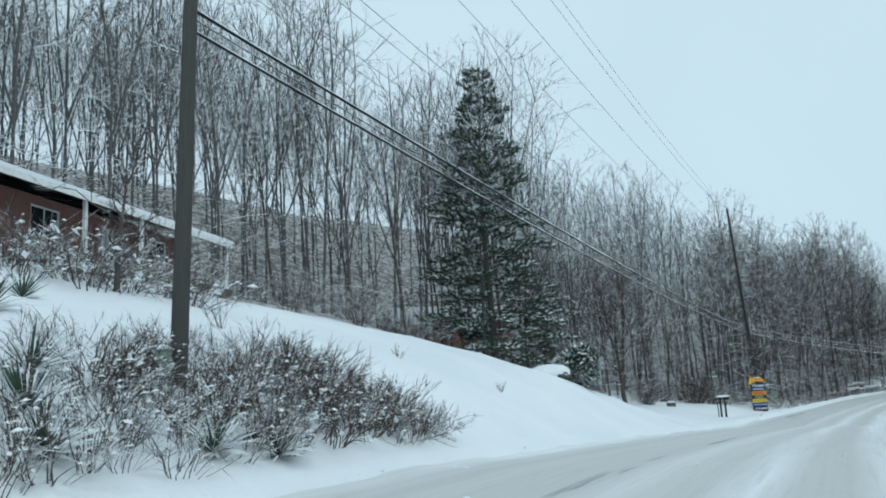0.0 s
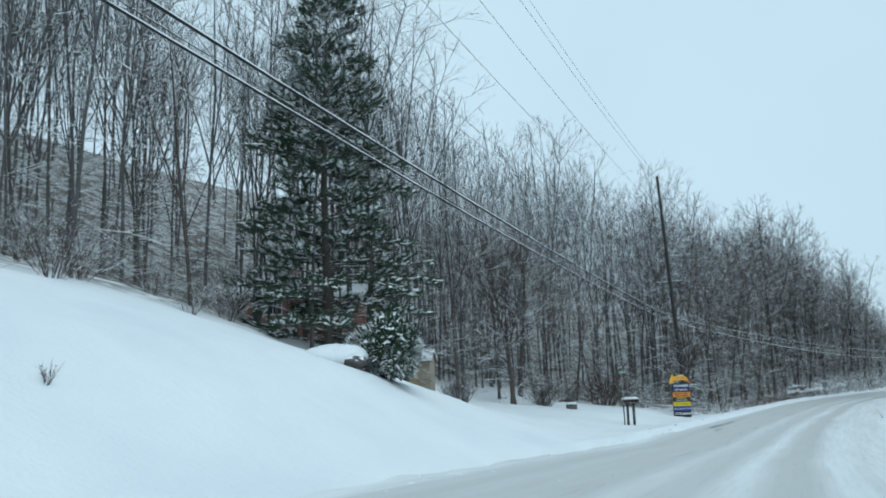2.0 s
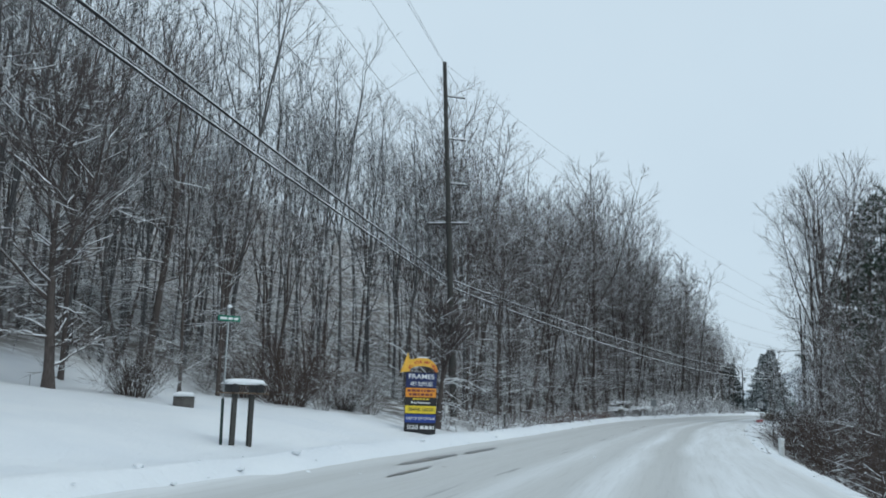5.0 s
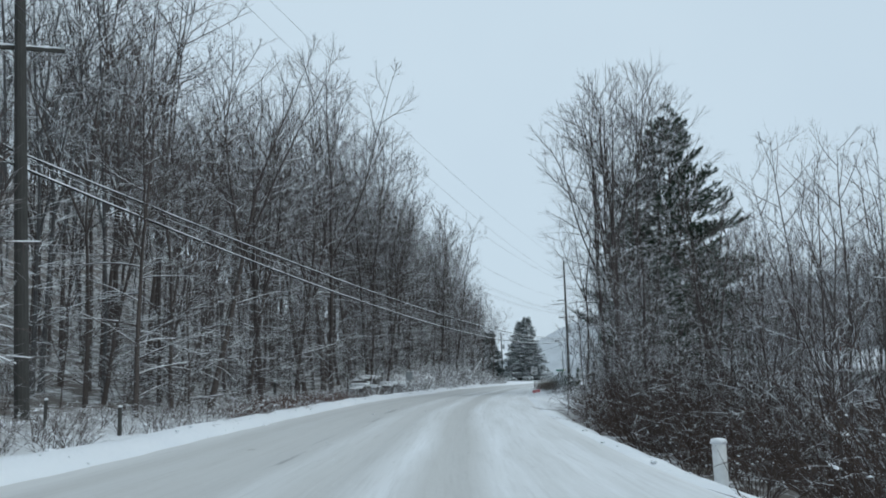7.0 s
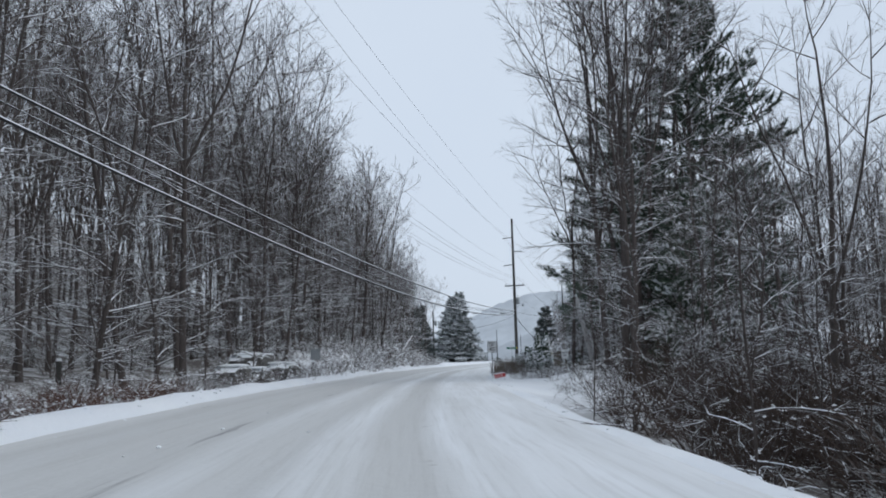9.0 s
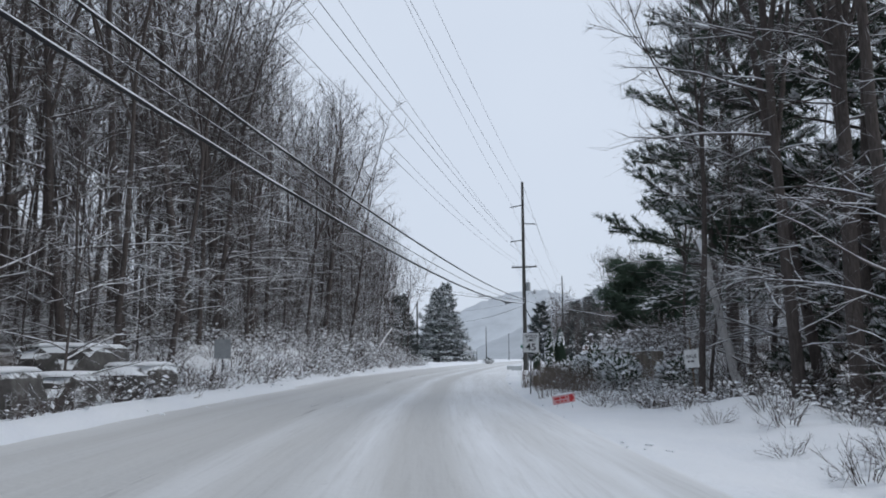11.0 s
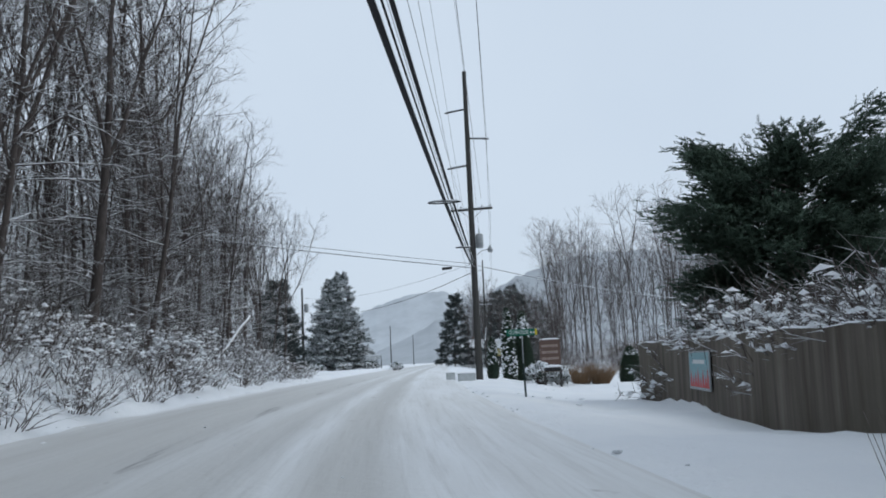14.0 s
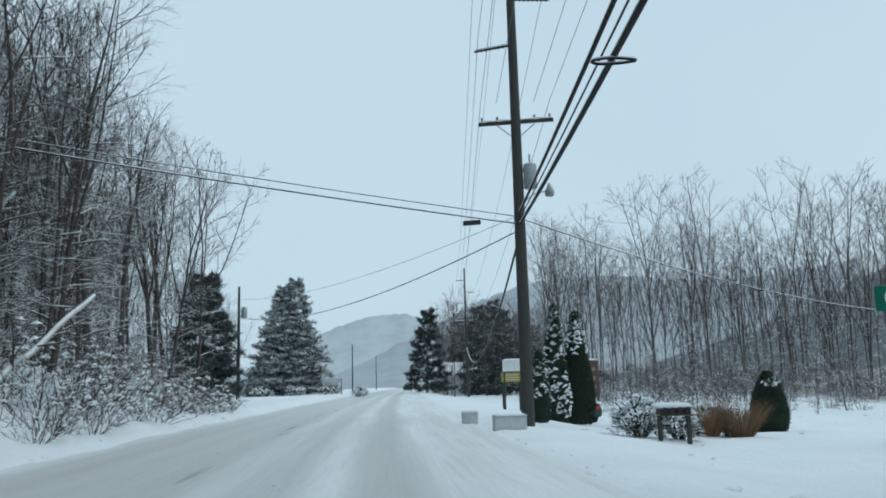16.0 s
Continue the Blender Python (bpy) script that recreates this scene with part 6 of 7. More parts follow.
def snowed_car(place, turn, label, paint):
    ob = thing("parked_car", Matrix.Translation(place) @ pose(0, 0, 0, 0, 0, turn), label, "car")
    bm = bmesh.new()
    prof = [(-2.2, 0.28), (-2.25, 0.62), (-2.1, 0.86), (-1.5, 0.92), (-0.95, 1.36), (0.55, 1.42), (1.15, 0.98), (2.0, 0.86), (2.2, 0.6), (2.18, 0.28)]
    for side, y in ((0, -0.84), (1, 0.84)):
        for x, z in prof:
            inset = 0.16 * max(0, (z - 0.85) / 0.5)
            bm.verts.new((x, y + (inset if side == 0 else -inset), z))
    bm.verts.ensure_lookup_table()
    n = len(prof)
    bm.faces.new([bm.verts[i] for i in range(n)])
    bm.faces.new([bm.verts[n + i] for i in reversed(range(n))])
    for i in range(n):
        j = (i + 1) % n
        bm.faces.new([bm.verts[j], bm.verts[i], bm.verts[n + i], bm.verts[n + j]])
    bmesh.ops.recalc_face_normals(bm, faces=bm.faces[:])
    bmesh.ops.bevel(bm, geom=bm.edges[:], offset=0.05, segments=2, affect="EDGES")
    for f in bm.faces:
        f.smooth = True
    part("body", bm, paint, ob)
    for x in (-1.38, 1.35):
        for y in (-0.82, 0.82):
            g = Geo()
            g.tube([(x, y - 0.1, 0.31), (x, y - 0.08, 0.31), (x, y + 0.08, 0.31), (x, y + 0.1, 0.31)], (0.26, 0.31, 0.31, 0.26), 16, True)
            w = part("wheel", g.mesh("wheel", M_TYRE, True), None, ob)
            g = Geo()
            g.tube([(x, y - 0.105, 0.31), (x, y + 0.105, 0.31)], (0.17, 0.17), 12, True)
            part("rim", g, M_METAL, w)
    for y in (-0.55, 0.55):
        part("tail_light", bevel_box((-2.275, y - 0.16, 0.62), (-2.2, y + 0.16, 0.76), 0.01), M_RED, ob)
        part("headlight", bevel_box((2.14, y - 0.17, 0.6), (2.215, y + 0.17, 0.74), 0.01), M_GLASS, ob)
    for y in (-0.72, 0.72):
        part("side_window", bevel_box((-0.8, y - 0.02, 0.98), (0.75, y + 0.02, 1.28), 0.01), M_GLASS, ob)
    for lx, ly, h, px, pz in ((1.5, 1.3, 0.28, -0.2, 1.4), (1.1, 1.5, 0.2, 1.6, 0.9), (0.7, 1.5, 0.18, -1.85, 0.9)):
        c = part("snow_cap", snow_cap(lx, ly, h, int(lx * 10), 0.1), M_SNOW, ob)
        c.matrix_basis = pose(px, 0, pz)
    return ob


snowed_car(at(115.4, 154.7, -0.15), 95, "dark parked car buried under thick snow", M_CARPAINT)
snowed_car(at(127.8, 177.3), 60, "dark green car under snow behind the hedge", plain("dark_green_paint", (0.02, 0.05, 0.04), 0.3))


def gazebo(place, turn):
    ob = thing("porch_cabin", Matrix.Translation(place) @ pose(0, 0, 0, 0, 0, turn), "small wooden cabin with railed porch and snowy roof", "cabin")
    part("deck", bevel_box((-2.2, -1.6, -0.6), (2.2, 1.6, 0.75), 0.02), M_DARKRED, ob)
    part("wall_shell", bevel_box((-0.6, -1.2, 0.752), (2.1, 1.4, 2.7), 0.01), M_TAN, ob)
    for x in (-2.1, -0.75):
        part("porch_post", bevel_box((x - 0.06, -1.55, 0.752), (x + 0.06, -1.43, 2.62), 0.008), M_WHITE, ob)
    rail = part("railing", boxes(((-2.03, -1.52, 1.5), (-0.83, -1.46, 1.56)), ((-2.03, -1.52, 0.95), (-0.83, -1.46, 1.0))), M_WHITE, ob)
    for i in range(8):
        x = -1.95 + i * 0.15
        part("baluster", boxes(((x - 0.012, -1.505, 1.002), (x + 0.012, -1.475, 1.498))), M_WHITE, rail)
    for k, (r, z) in enumerate(((2.6, 2.62), (1.5, 3.5))):
        for nm, mat, dz in (("roof", M_SHINGLE, 0.0), ("roof_snow", M_SNOW, 0.09)):
            g = Geo()
            g.add([(-r, -r * 0.78, z + dz), (r, -r * 0.78, z + dz), (r, r * 0.78, z + dz), (-r, r * 0.78, z + dz), (-r, -r * 0.78, z + dz + 0.087), (r, -r * 0.78, z + dz + 0.087), (r, r * 0.78, z + dz + 0.087), (-r, r * 0.78, z + dz + 0.087), (0, 0, z + dz + r * 0.42)],
                  [(0, 3, 2, 1), (0, 1, 5, 4), (1, 2, 6, 5), (2, 3, 7, 6), (3, 0, 4, 7), (4, 5, 8), (5, 6, 8), (6, 7, 8), (7, 4, 8)])
            part(nm, g, mat, ob)
    part("upper_wall", bevel_box((-0.7, -0.6, 2.9), (0.7, 0.6, 3.62), 0.01), M_TAN, ob)
    return ob


gazebo(at(122.6, 156.6, -0.25), -60)


def shop_sign(place, turn, w, h, z, mat, label, snow=True, ink=None):
    ob = thing("shop_sign", Matrix.Translation(place) @ pose(0, 0, 0, 0, 0, turn), label, "sign")
    for x in (-w / 2 + 0.1, w / 2 - 0.1):
        part("post", bevel_box((x - 0.06, 0.06, -0.4), (x + 0.06, 0.18, z + h), 0.01), M_POLE, ob)
    p = part("panel", bevel_box((-w / 2, 0, z), (w / 2, 0.055, z + h), 0.01), mat, ob)
    for i in range(3):
        bars(p, -w * 0.4, w * 0.4, z + h * (0.25 + 0.25 * i), h * 0.1, -0.004, ink or M_WHITE, 11 + i)
    if snow:
        c = part("snow_cap", snow_cap(w, 0.25, 0.12, 5), M_SNOW, ob)
        c.matrix_basis = pose(0, 0.09, z + h)
    return ob


shop_sign(at(139.5, 184.0), -50, 1.9, 2.3, 1.0, plain("weathered_brown_board", (0.12, 0.075, 0.06), 0.8), "tall weathered brown sign board with snow on top", ink=plain("faded_lettering", (0.30, 0.24, 0.21), 0.8))
shop_sign(at(139.0, 189.5), -50, 1.35, 0.75, 2.7, M_WHITE, "white sign board on posts")
shop_sign(at(139.3, 189.9), -50, 1.35, 0.65, 2.0, plain("dull_yellow_panel", (0.42, 0.36, 0.08)), "dull yellow sign board on posts", False)
shop_sign(spot(300, 9.5), -40, 3.0, 0.6, 1.6, M_GREY, "low grey sign board beside the far lawn")

# arborvitae beside the pole


def arborvitae(place, r, h, seed, label, snow_from, pads):
    """A dense column of upright sprays with snow lodged in it."""
    rng = np.random.default_rng(seed)
    trunk, crown, snow = Geo(), Geo(), Geo()
    trunk.tube(((0, 0, -0.2), (0, 0, h * 0.5), (0, 0, h * 0.95)), (0.06, 0.04, 0.01), 6)
    lean = rng.random() * 6.28

    def skin(u, a):
        wide = r * (1 - u ** 2.4) ** 0.75 * (0.82 + 0.18 * smooth(u, 0.0, 0.2)) * (1 + 0.14 * math.sin(3 * a + 5 * u + lean) + 0.1 * math.sin(9 * u + a))
        return np.array((math.cos(a) * wide, math.sin(a) * wide, u * h))

    for _ in range(int(2600 * h * r)):
        u, a = rng.random() ** 1.15, rng.random() * 6.283
        o = skin(u, a) * np.array((0.72, 0.72, 1)) * np.array((1, 1, 0.97))
        w = np.array((math.cos(a) * 0.6, math.sin(a) * 0.6, 0.85)) + rng.normal(0, 0.25, 3)
        crown.blade(o, o + w / np.linalg.norm(w) * (0.16 + 0.16 * rng.random()), 0.035, 0.025)
    for _ in range(pads):
        u, a = snow_from + (0.98 - snow_from) * rng.random(), rng.random() * 6.283
        o = skin(u, a) * np.array((0.97, 0.97, 1))
        w = np.array((-math.sin(a), math.cos(a), rng.normal(0.1, 0.2))) * (0.06 + 0.13 * rng.random())
        snow.blade(o - w, o + w, 0.07 + 0.05 * rng.random(), 0.09 + 0.06 * rng.random())
    return plant("arborvitae", (("trunk", trunk.mesh("trunk", M_BARK, True)), ("crown", crown.with_snow("crown", M_NEEDLE_DARK, snow))), Matrix.Translation(place), label, "shrub", "")


arborvitae(at(126.3, 166.6, -0.05), 0.85, 2.3, 44, "dark brownish evergreen shrub at the edge of the lot", 0.8, 40)
arborvitae(at(119.3, 172.4, -0.05), 0.38, 2.6, 41, "small arborvitae covered in snow", 0.35, 120)
arborvitae(at(122.9, 174.2, -0.05), 0.52, 5.0, 42, "columnar arborvitae plastered with snow", 0.05, 330)
arborvitae(at(124.5, 174.2, -0.05), 0.72, 4.9, 43, "columnar arborvitae, dark with a snowy top", 0.62, 200)

# dry ornamental grass clumps
GR = np.random.default_rng(77)


def grass_clump(place, h, w, n, label, name="grass_clump", mat=None):
    g = Geo()
    for _ in range(n):
        a, q = GR.random() * 6.283, GR.random() ** 0.5
        p = (math.cos(a) * q * w, math.sin(a) * q * w, -0.05)
        b = bent(p, (math.cos(a) * q * 0.3, math.sin(a) * q * 0.3, 1), h * (0.6 + 0.5 * GR.random()), (math.cos(a) * 0.4, math.sin(a) * 0.4, -0.1), 2, GR, 0.12)
        g.tube(b, (0.006, 0.005, 0.002), 3)
    return tagged(new(name, g.mesh(name, mat or M_TANGRASS)), label, "grass", "ornamental grasses"), place


for x, y in ((121.3, 166.9), (122.1, 166.0)):
    ob, p = grass_clump(None, 1.35, 0.5, 700, "tan clump of dry ornamental grass")
    ob.location = at(x, y)

# ---- lines at the roadside poles ----


def pole_gear():
    ob = thing("transformer", Matrix.Translation((PB.x, PB.y, 0)) @ pose(0, 0, 0, 0, 0, -55), "grey pole-mounted transformer with snow on its lid", "transformer")
    g = Geo()
    g.tube([(0.42, 0.0, z) for z in (8.2, 8.24, 9.0, 9.06, 9.12)], (0.2, 0.23, 0.23, 0.2, 0.05), 14, True)
    part("tank", g.mesh("tank", M_GREY, True), None, ob)
    part("bushing", strut((0.42, 0, 9.1), (0.42, 0, 9.4), 0.035, 8), M_GREY, ob)
    part("bracket", boxes(((0.1, -0.05, 8.4), (0.22, 0.05, 8.5)), ((0.1, -0.05, 8.8), (0.22, 0.05, 8.9))), M_METAL, ob)
    lamp = thing("street_lamp", Matrix.Translation((PB.x, PB.y, 0)) @ pose(0, 0, 0, 0, 0, -55), "small unlit yard lamp on a curved arm", "lamp")
    g = Geo()
    g.tube([(0.12, 0, 7.7), (0.5, 0, 8.0), (0.9, 0, 8.08), (1.05, 0, 8.05)], (0.022,) * 4, 7, True)
    part("arm", g.mesh("arm", M_METAL, True), None, lamp)
    g = Geo()
    g.tube([(1.05, 0, z) for z in (8.35, 8.22, 8.12, 8.05, 7.9)], (0.04, 0.09, 0.14, 0.17, 0.14), 12, True)
    part("lamp_head", g.mesh("lamp_head", M_GREY, True), None, lamp)
    t = thing("transformer", Matrix.Translation((PC.x, PC.y, 0)) @ pose(0, 0, 0, 0, 0, -45), "small grey transformer on the far pole", "transformer")
    g = Geo()
    g.tube([(0.45, 0.0, z) for z in (7.6, 7.65, 8.5, 8.6)], (0.2, 0.24, 0.24, 0.1), 12, True)
    part("tank", g.mesh("tank", M_GREY, True), None, t)
    part("bracket", boxes(((0.1, -0.05, 7.8), (0.24, 0.05, 7.9)), ((0.1, -0.05, 8.2), (0.24, 0.05, 8.3))), M_METAL, t)


pole_gear()


def cable_loop(a, b, sag, u, size):
    """A snowshoe-shaped store of spare cable hung on a span."""
    a, b = Vector(a), Vector(b)
    p = a.lerp(b, u) - Vector((0, 0, sag * 4 * u * (1 - u)))
    way = (b - a).normalized()
    side = way.cross(Vector((0, 0, 1))).normalized()
    g = Geo()
    pts = []
    for i in range(25):
        q = i / 24 * 2 * math.pi
        taper = 0.5 + 0.5 * math.cos(q)
        pts.append(tuple(p + side * (math.cos(q) * size) + way * (math.sin(q) * size * 0.42 * (0.55 + 0.45 * (1 - taper))) - Vector((0, 0, 0.06))))
    g.tube(pts, [0.028] * 25, 7)
    tagged(new("cable_loop", g.mesh("cable_loop", M_CABLE, True)), "snowshoe-shaped loop of spare cable on the line", "cable", "overhead lines")


PD = at(89.4, 188.7)
PE = at(187.4, 237.0)
pole(PD, 12.5 - PD.z, (), 0, 0, "plain wooden pole among the trees", girth=0.14)
pole(PE, 19.0 - PE.z, ((17.2 - PE.z, -1, 1.25), (15.4 - PE.z, 1, 1.25), (13.75 - PE.z, -1, 1.25)), 11.0 - PE.z, -50, "tall wooden utility pole far along the road")
pole(spot(330, 8.5), 8.5, (), 0, 0, "plain wooden pole far along the road", girth=0.14)
pole(spot(420, 8.0), 9.5, (), 0, 0, "plain wooden pole far along the road", girth=0.14)
pole(at(-7.0, 62.8), 6.0, (), 0, 0, "short dark yard pole with a small lamp", girth=0.1)
span("telephone_cable", (PB.x, PB.y, 7.0), (PD.x, PD.y, 12.0), 0.3, 0.03, M_CABLE, "black cable crossing the road with snow on top")
span("telephone_cable", (PB.x, PB.y, 7.25), (PD.x, PD.y, 12.3), 0.3, 0.02, M_CABLE, "black cable crossing the road with snow on top")
span("telephone_cable", (PB.x, PB.y, 6.8), (PC.x, PC.y, 7.7), 1.2, 0.025, M_CABLE, "black cable to the pole across the road")
span("power_line", (PB.x, PB.y, 7.3), (PC.x, PC.y, 9.2), 0.8, 0.01, M_WIRE, "thin service line to the pole across the road")
span("telephone_cable", (PB.x, PB.y, 7.2), (160.0, 165.0, 5.5), 1.2, 0.025, M_CABLE, "black service cable to the buildings behind the lot")
span("telephone_cable", (PB.x, PB.y, 6.7), (PE.x, PE.y, 7.0), 3.2, 0.045, M_CABLE, "bundle of black cables running on along the road")
for zb, ze, db in ((19.4, 18.9, 0), (17.25, 17.2, -1.2), (15.5, 15.4, 1.2), (13.8, 13.8, -1.2), (11.3, 11.2, -1.2), (11.3, 11.2, 1.2)):
    span("power_line", (PB.x + db * 0.6, PB.y - db * 0.8, zb), (PE.x + db * 0.6, PE.y - db * 0.8, ze), 1.6, 0.011, M_WIRE, "thin power line running on along the road")
splice = thing("splice_box", Matrix.Translation((PB.x - 1.35, PB.y + 1.0, 7.1)) @ pose(0, 0, 0, 0, 5, 145), "black cable splice box under the crossing line", "splice box")
part("body", bevel_box((-0.3, -0.07, -0.16), (0.3, 0.07, 0.0), 0.03, 3), M_BLACK, splice)
cable_loop((35.2, 96.4, 8.5), (PB.x, PB.y, 7.0), 2.2, 0.845, 0.3)
cable_loop((35.2, 96.4, 8.5), (PB.x, PB.y, 7.0), 2.2, 0.735, 0.42)

# ---- bank beside the start: yuccas, brush, weeds ----


def yucca(place, size, seed, label="spiky green yucca with snow between its leaves"):
    r = np.random.default_rng(seed)
    g = Geo()
    for i in range(70):
        a, e = r.random() * 6.283, 0.1 + 1.2 * r.random()
        b = bent((0, 0, 0), (math.cos(a) * math.cos(e), math.sin(a) * math.cos(e), math.sin(e)), size * (0.7 + 0.4 * r.random()), (0, 0, -0.35), 3, r, 0.04)
        g.tube(b, size * np.array((0.02, 0.035, 0.025, 0.004)), 3)
    ob = tagged(new("yucca_plant", g.mesh("yucca_plant", M_YUCCA)), label, "plant", "yuccas on the bank")
    ob.location = place
    return ob


for i, (x, y, k) in enumerate(((-3.7, 12.0, 0.8), (-5.0, 14.2, 0.85), (-6.8, 16.2, 0.85), (-2.3, 14.6, 0.75), (-8.4, 20.5, 0.8), (-4.4, 12.9, 0.8), (-1.5, 15.6, 0.65))):
    yucca(at(x, y), k, 90 + i)

brush("bank_brush", [spot(s, d) for s, d in scatter(150, 1, 18.5, 8.3, 12.2, 0.4)], M_BRUSH, "tangled bare brush on the snowy bank", 0.6, 1.05)
brush("bank_brush", [spot(s, d) for s, d in scatter(46, 10, 18.5, 8.5, 11.2, 0.4)], M_BRUSH_RED, "tangled brown brush on the snowy bank", 0.75, 1.2)
brush("garden_shrubs", [at(x, y) for x, y in ((-12, 26), (-11, 27.5), (-10, 26.5), (-9, 28), (-8.2, 29.5), (-12.5, 24), (-10.6, 24.6), (-9.5, 30), (-7.6, 31), (-11.8, 29.2), (-10.8, 30.5), (-9, 25.8), (-13, 28), (-7.2, 28.6))], M_BRUSH, "bare garden shrubs below the brick house", 1.6, 2.8)
tr, cr = bare_tree(np.random.default_rng(61), 5.0, 0.11, limbs=14, subs=5, twigs=4, fork=True)
plant("ornamental_tree", (("trunk", tr.mesh("trunk", M_BARK, True)), ("crown", cr.mesh("crown", M_TWIG))), Matrix.Translation(at(-8.6, 26.6)), "small gnarled bare tree in front of the brick house", "tree", "")
for i, (x, y, h) in enumerate(((-4.6, 23.5, 1.3), (-0.2, 28.6, 0.5), (3.2, 31.5, 0.5))):
    g = shrub(np.random.default_rng(120 + i), h, h * 0.5, 12, 4, 0.007, 0.35)
    ob = tagged(new("weed_tuft", g.mesh("weed_tuft", M_BRUSH)), "a few bare weed stalks poking through the snow", "plant", "weed stalks")
    ob.location = at(x, y)

# ---- evergreen bush, mound and trees beyond the lawn ----


def leafy_bush(name, place, r, h, n, seed, mat, label, leaf=0.12, pads=0):
    rng = np.random.default_rng(seed)
    ob = thing(name, place, label, "shrub")
    g, st = Geo(), Geo()
    for _ in range(26):
        a, q = rng.random() * 6.283, rng.random() ** 0.5
        b = bent((0.1 * math.cos(a), 0.1 * math.sin(a), -0.1), (math.cos(a) * q * 1.1, math.sin(a) * q * 1.1, 1), h * 0.85, (0, 0, 0.1), 3, rng, 0.1)
        st.tube(b, (0.02, 0.016, 0.012, 0.006), 4)
    for _ in range(n):
        a, e = rng.random() * 6.283, math.asin(rng.random() * 1.72 - 0.72)
        q = 0.55 + 0.45 * rng.random() ** 0.4
        wob = 1 + 0.16 * math.sin(3 * a + seed) + 0.12 * math.sin(5 * e + 2 * a)
        p = np.array((math.cos(a) * math.cos(e) * r * q * wob, math.sin(a) * math.cos(e) * r * q * wob, h * 0.42 + math.sin(e) * h * 0.55 * q * wob))
        if p[2] < 0.03:
            continue
        out = np.array((math.cos(a) * math.cos(e), math.sin(a) * math.cos(e), 0.25 + 0.5 * math.sin(e)))
        g.blade(p, p + (out + rng.normal(0, 0.45, 3)) * leaf, leaf * 0.3, leaf * 0.12)
    part("stem_tuft", st, M_BARK, ob)
    snow = Geo()
    for _ in range(pads):
        a, e = rng.random() * 6.283, math.asin(0.15 + 0.85 * rng.random())
        wob = 1 + 0.16 * math.sin(3 * a + seed) + 0.12 * math.sin(5 * e + 2 * a)
        p = np.array((math.cos(a) * math.cos(e) * r * wob, math.sin(a) * math.cos(e) * r * wob, h * 0.42 + math.sin(e) * h * 0.55 * wob))
        w = rng.normal(0, 1, 3) * np.array((1, 1, 0.3))
        w = w / np.linalg.norm(w) * (0.08 + 0.12 * rng.random()) * (0.6 + 0.4 * r)
        snow.blade(p - w, p + w, np.linalg.norm(w) * 0.7, np.linalg.norm(w) * 0.6)
    part("foliage", g.with_snow("foliage", mat, snow), None, ob)
    return ob


leafy_bush("evergreen_bush", at(8.5, 47.1, 0.0), 1.15, 2.1, 7000, 5, M_RHODO, "round dark evergreen bush capped with snow", 0.17, 110)


def mound(place, size, turn):
    ob = thing("snowy_boulder", Matrix.Translation(place) @ pose(0, 0, 0, 0, 0, turn), "dark boulder under a thick pillow of snow", "boulder")
    for name, mat, c, r, k in (("rock", M_STONE, (0.42, -0.55, 0.02), (0.42, 0.36, 0.24), 0.2), ("snow_cap", M_SNOW, (-0.25, -0.1, 0.22), (1.15, 0.75, 0.42), 0.1)):
        bm = bmesh.new()
        bmesh.ops.create_icosphere(bm, subdivisions=4 if k < 0.15 else 3, radius=1)
        for v in bm.verts:
            n = 1 + k * noise.noise(v.co * 1.6)
            v.co = Vector([c[q] * size + v.co[q] * r[q] * size * n for q in range(3)])
        for f in bm.faces:
            f.smooth = k < 0.15
        part(name, bm, mat, ob)
    return ob


mound(at(7.0, 46.3, 0.1), 1.0, 0)

# pollarded, many-stemmed trees near the shed
for i, (x, y, h) in enumerate(((7.4, 64.6, 12.0), (8.6, 65.6, 6.5), (9.2, 64.9, 6.0))):
    tr, cr = bare_tree(np.random.default_rng(70 + i), h, 0.17, limbs=16, subs=4, twigs=4, fork=True, lean=(0.12 * (i - 0.5), 0))
    plant("tree", (("trunk", tr.mesh("trunk", M_BARK, True)), ("crown", cr.mesh("crown", M_TWIG))), Matrix.Translation(at(x, y, -0.1)), "bare many-stemmed tree beside the shed", "tree", "trees by the shed")
for i, (x, y, h) in enumerate(((-1.5, 60, 15), (-6, 66, 14), (1.0, 69.5, 15), (-11, 62, 16), (13, 76, 15), (16.5, 82, 16), (19, 88, 17), (12, 84, 14))):
    put_tree(TREES[i % 9], at(x, y, -0.1), h / TREES[i % 9][2], i * 1.3, "bare tree with snow-lined spreading branches", "trees behind the lawn")

sn = Geo()
tr, cr = bare_tree(np.random.default_rng(91), 11.0, 0.2, limbs=44, subs=7, twigs=6, fork=True, reach=2.0, thin=1.5, first=0.12, lows=0.5, snow=sn)
plant("tree", (("trunk", tr.mesh("trunk", M_BARK, True)), ("crown", cr.with_snow("crown", M_TWIG, sn))), Matrix.Translation(at(17.0, 77.5, -0.1)), "broad vase-shaped bare tree lined with snow", "tree", "trees behind the lawn")

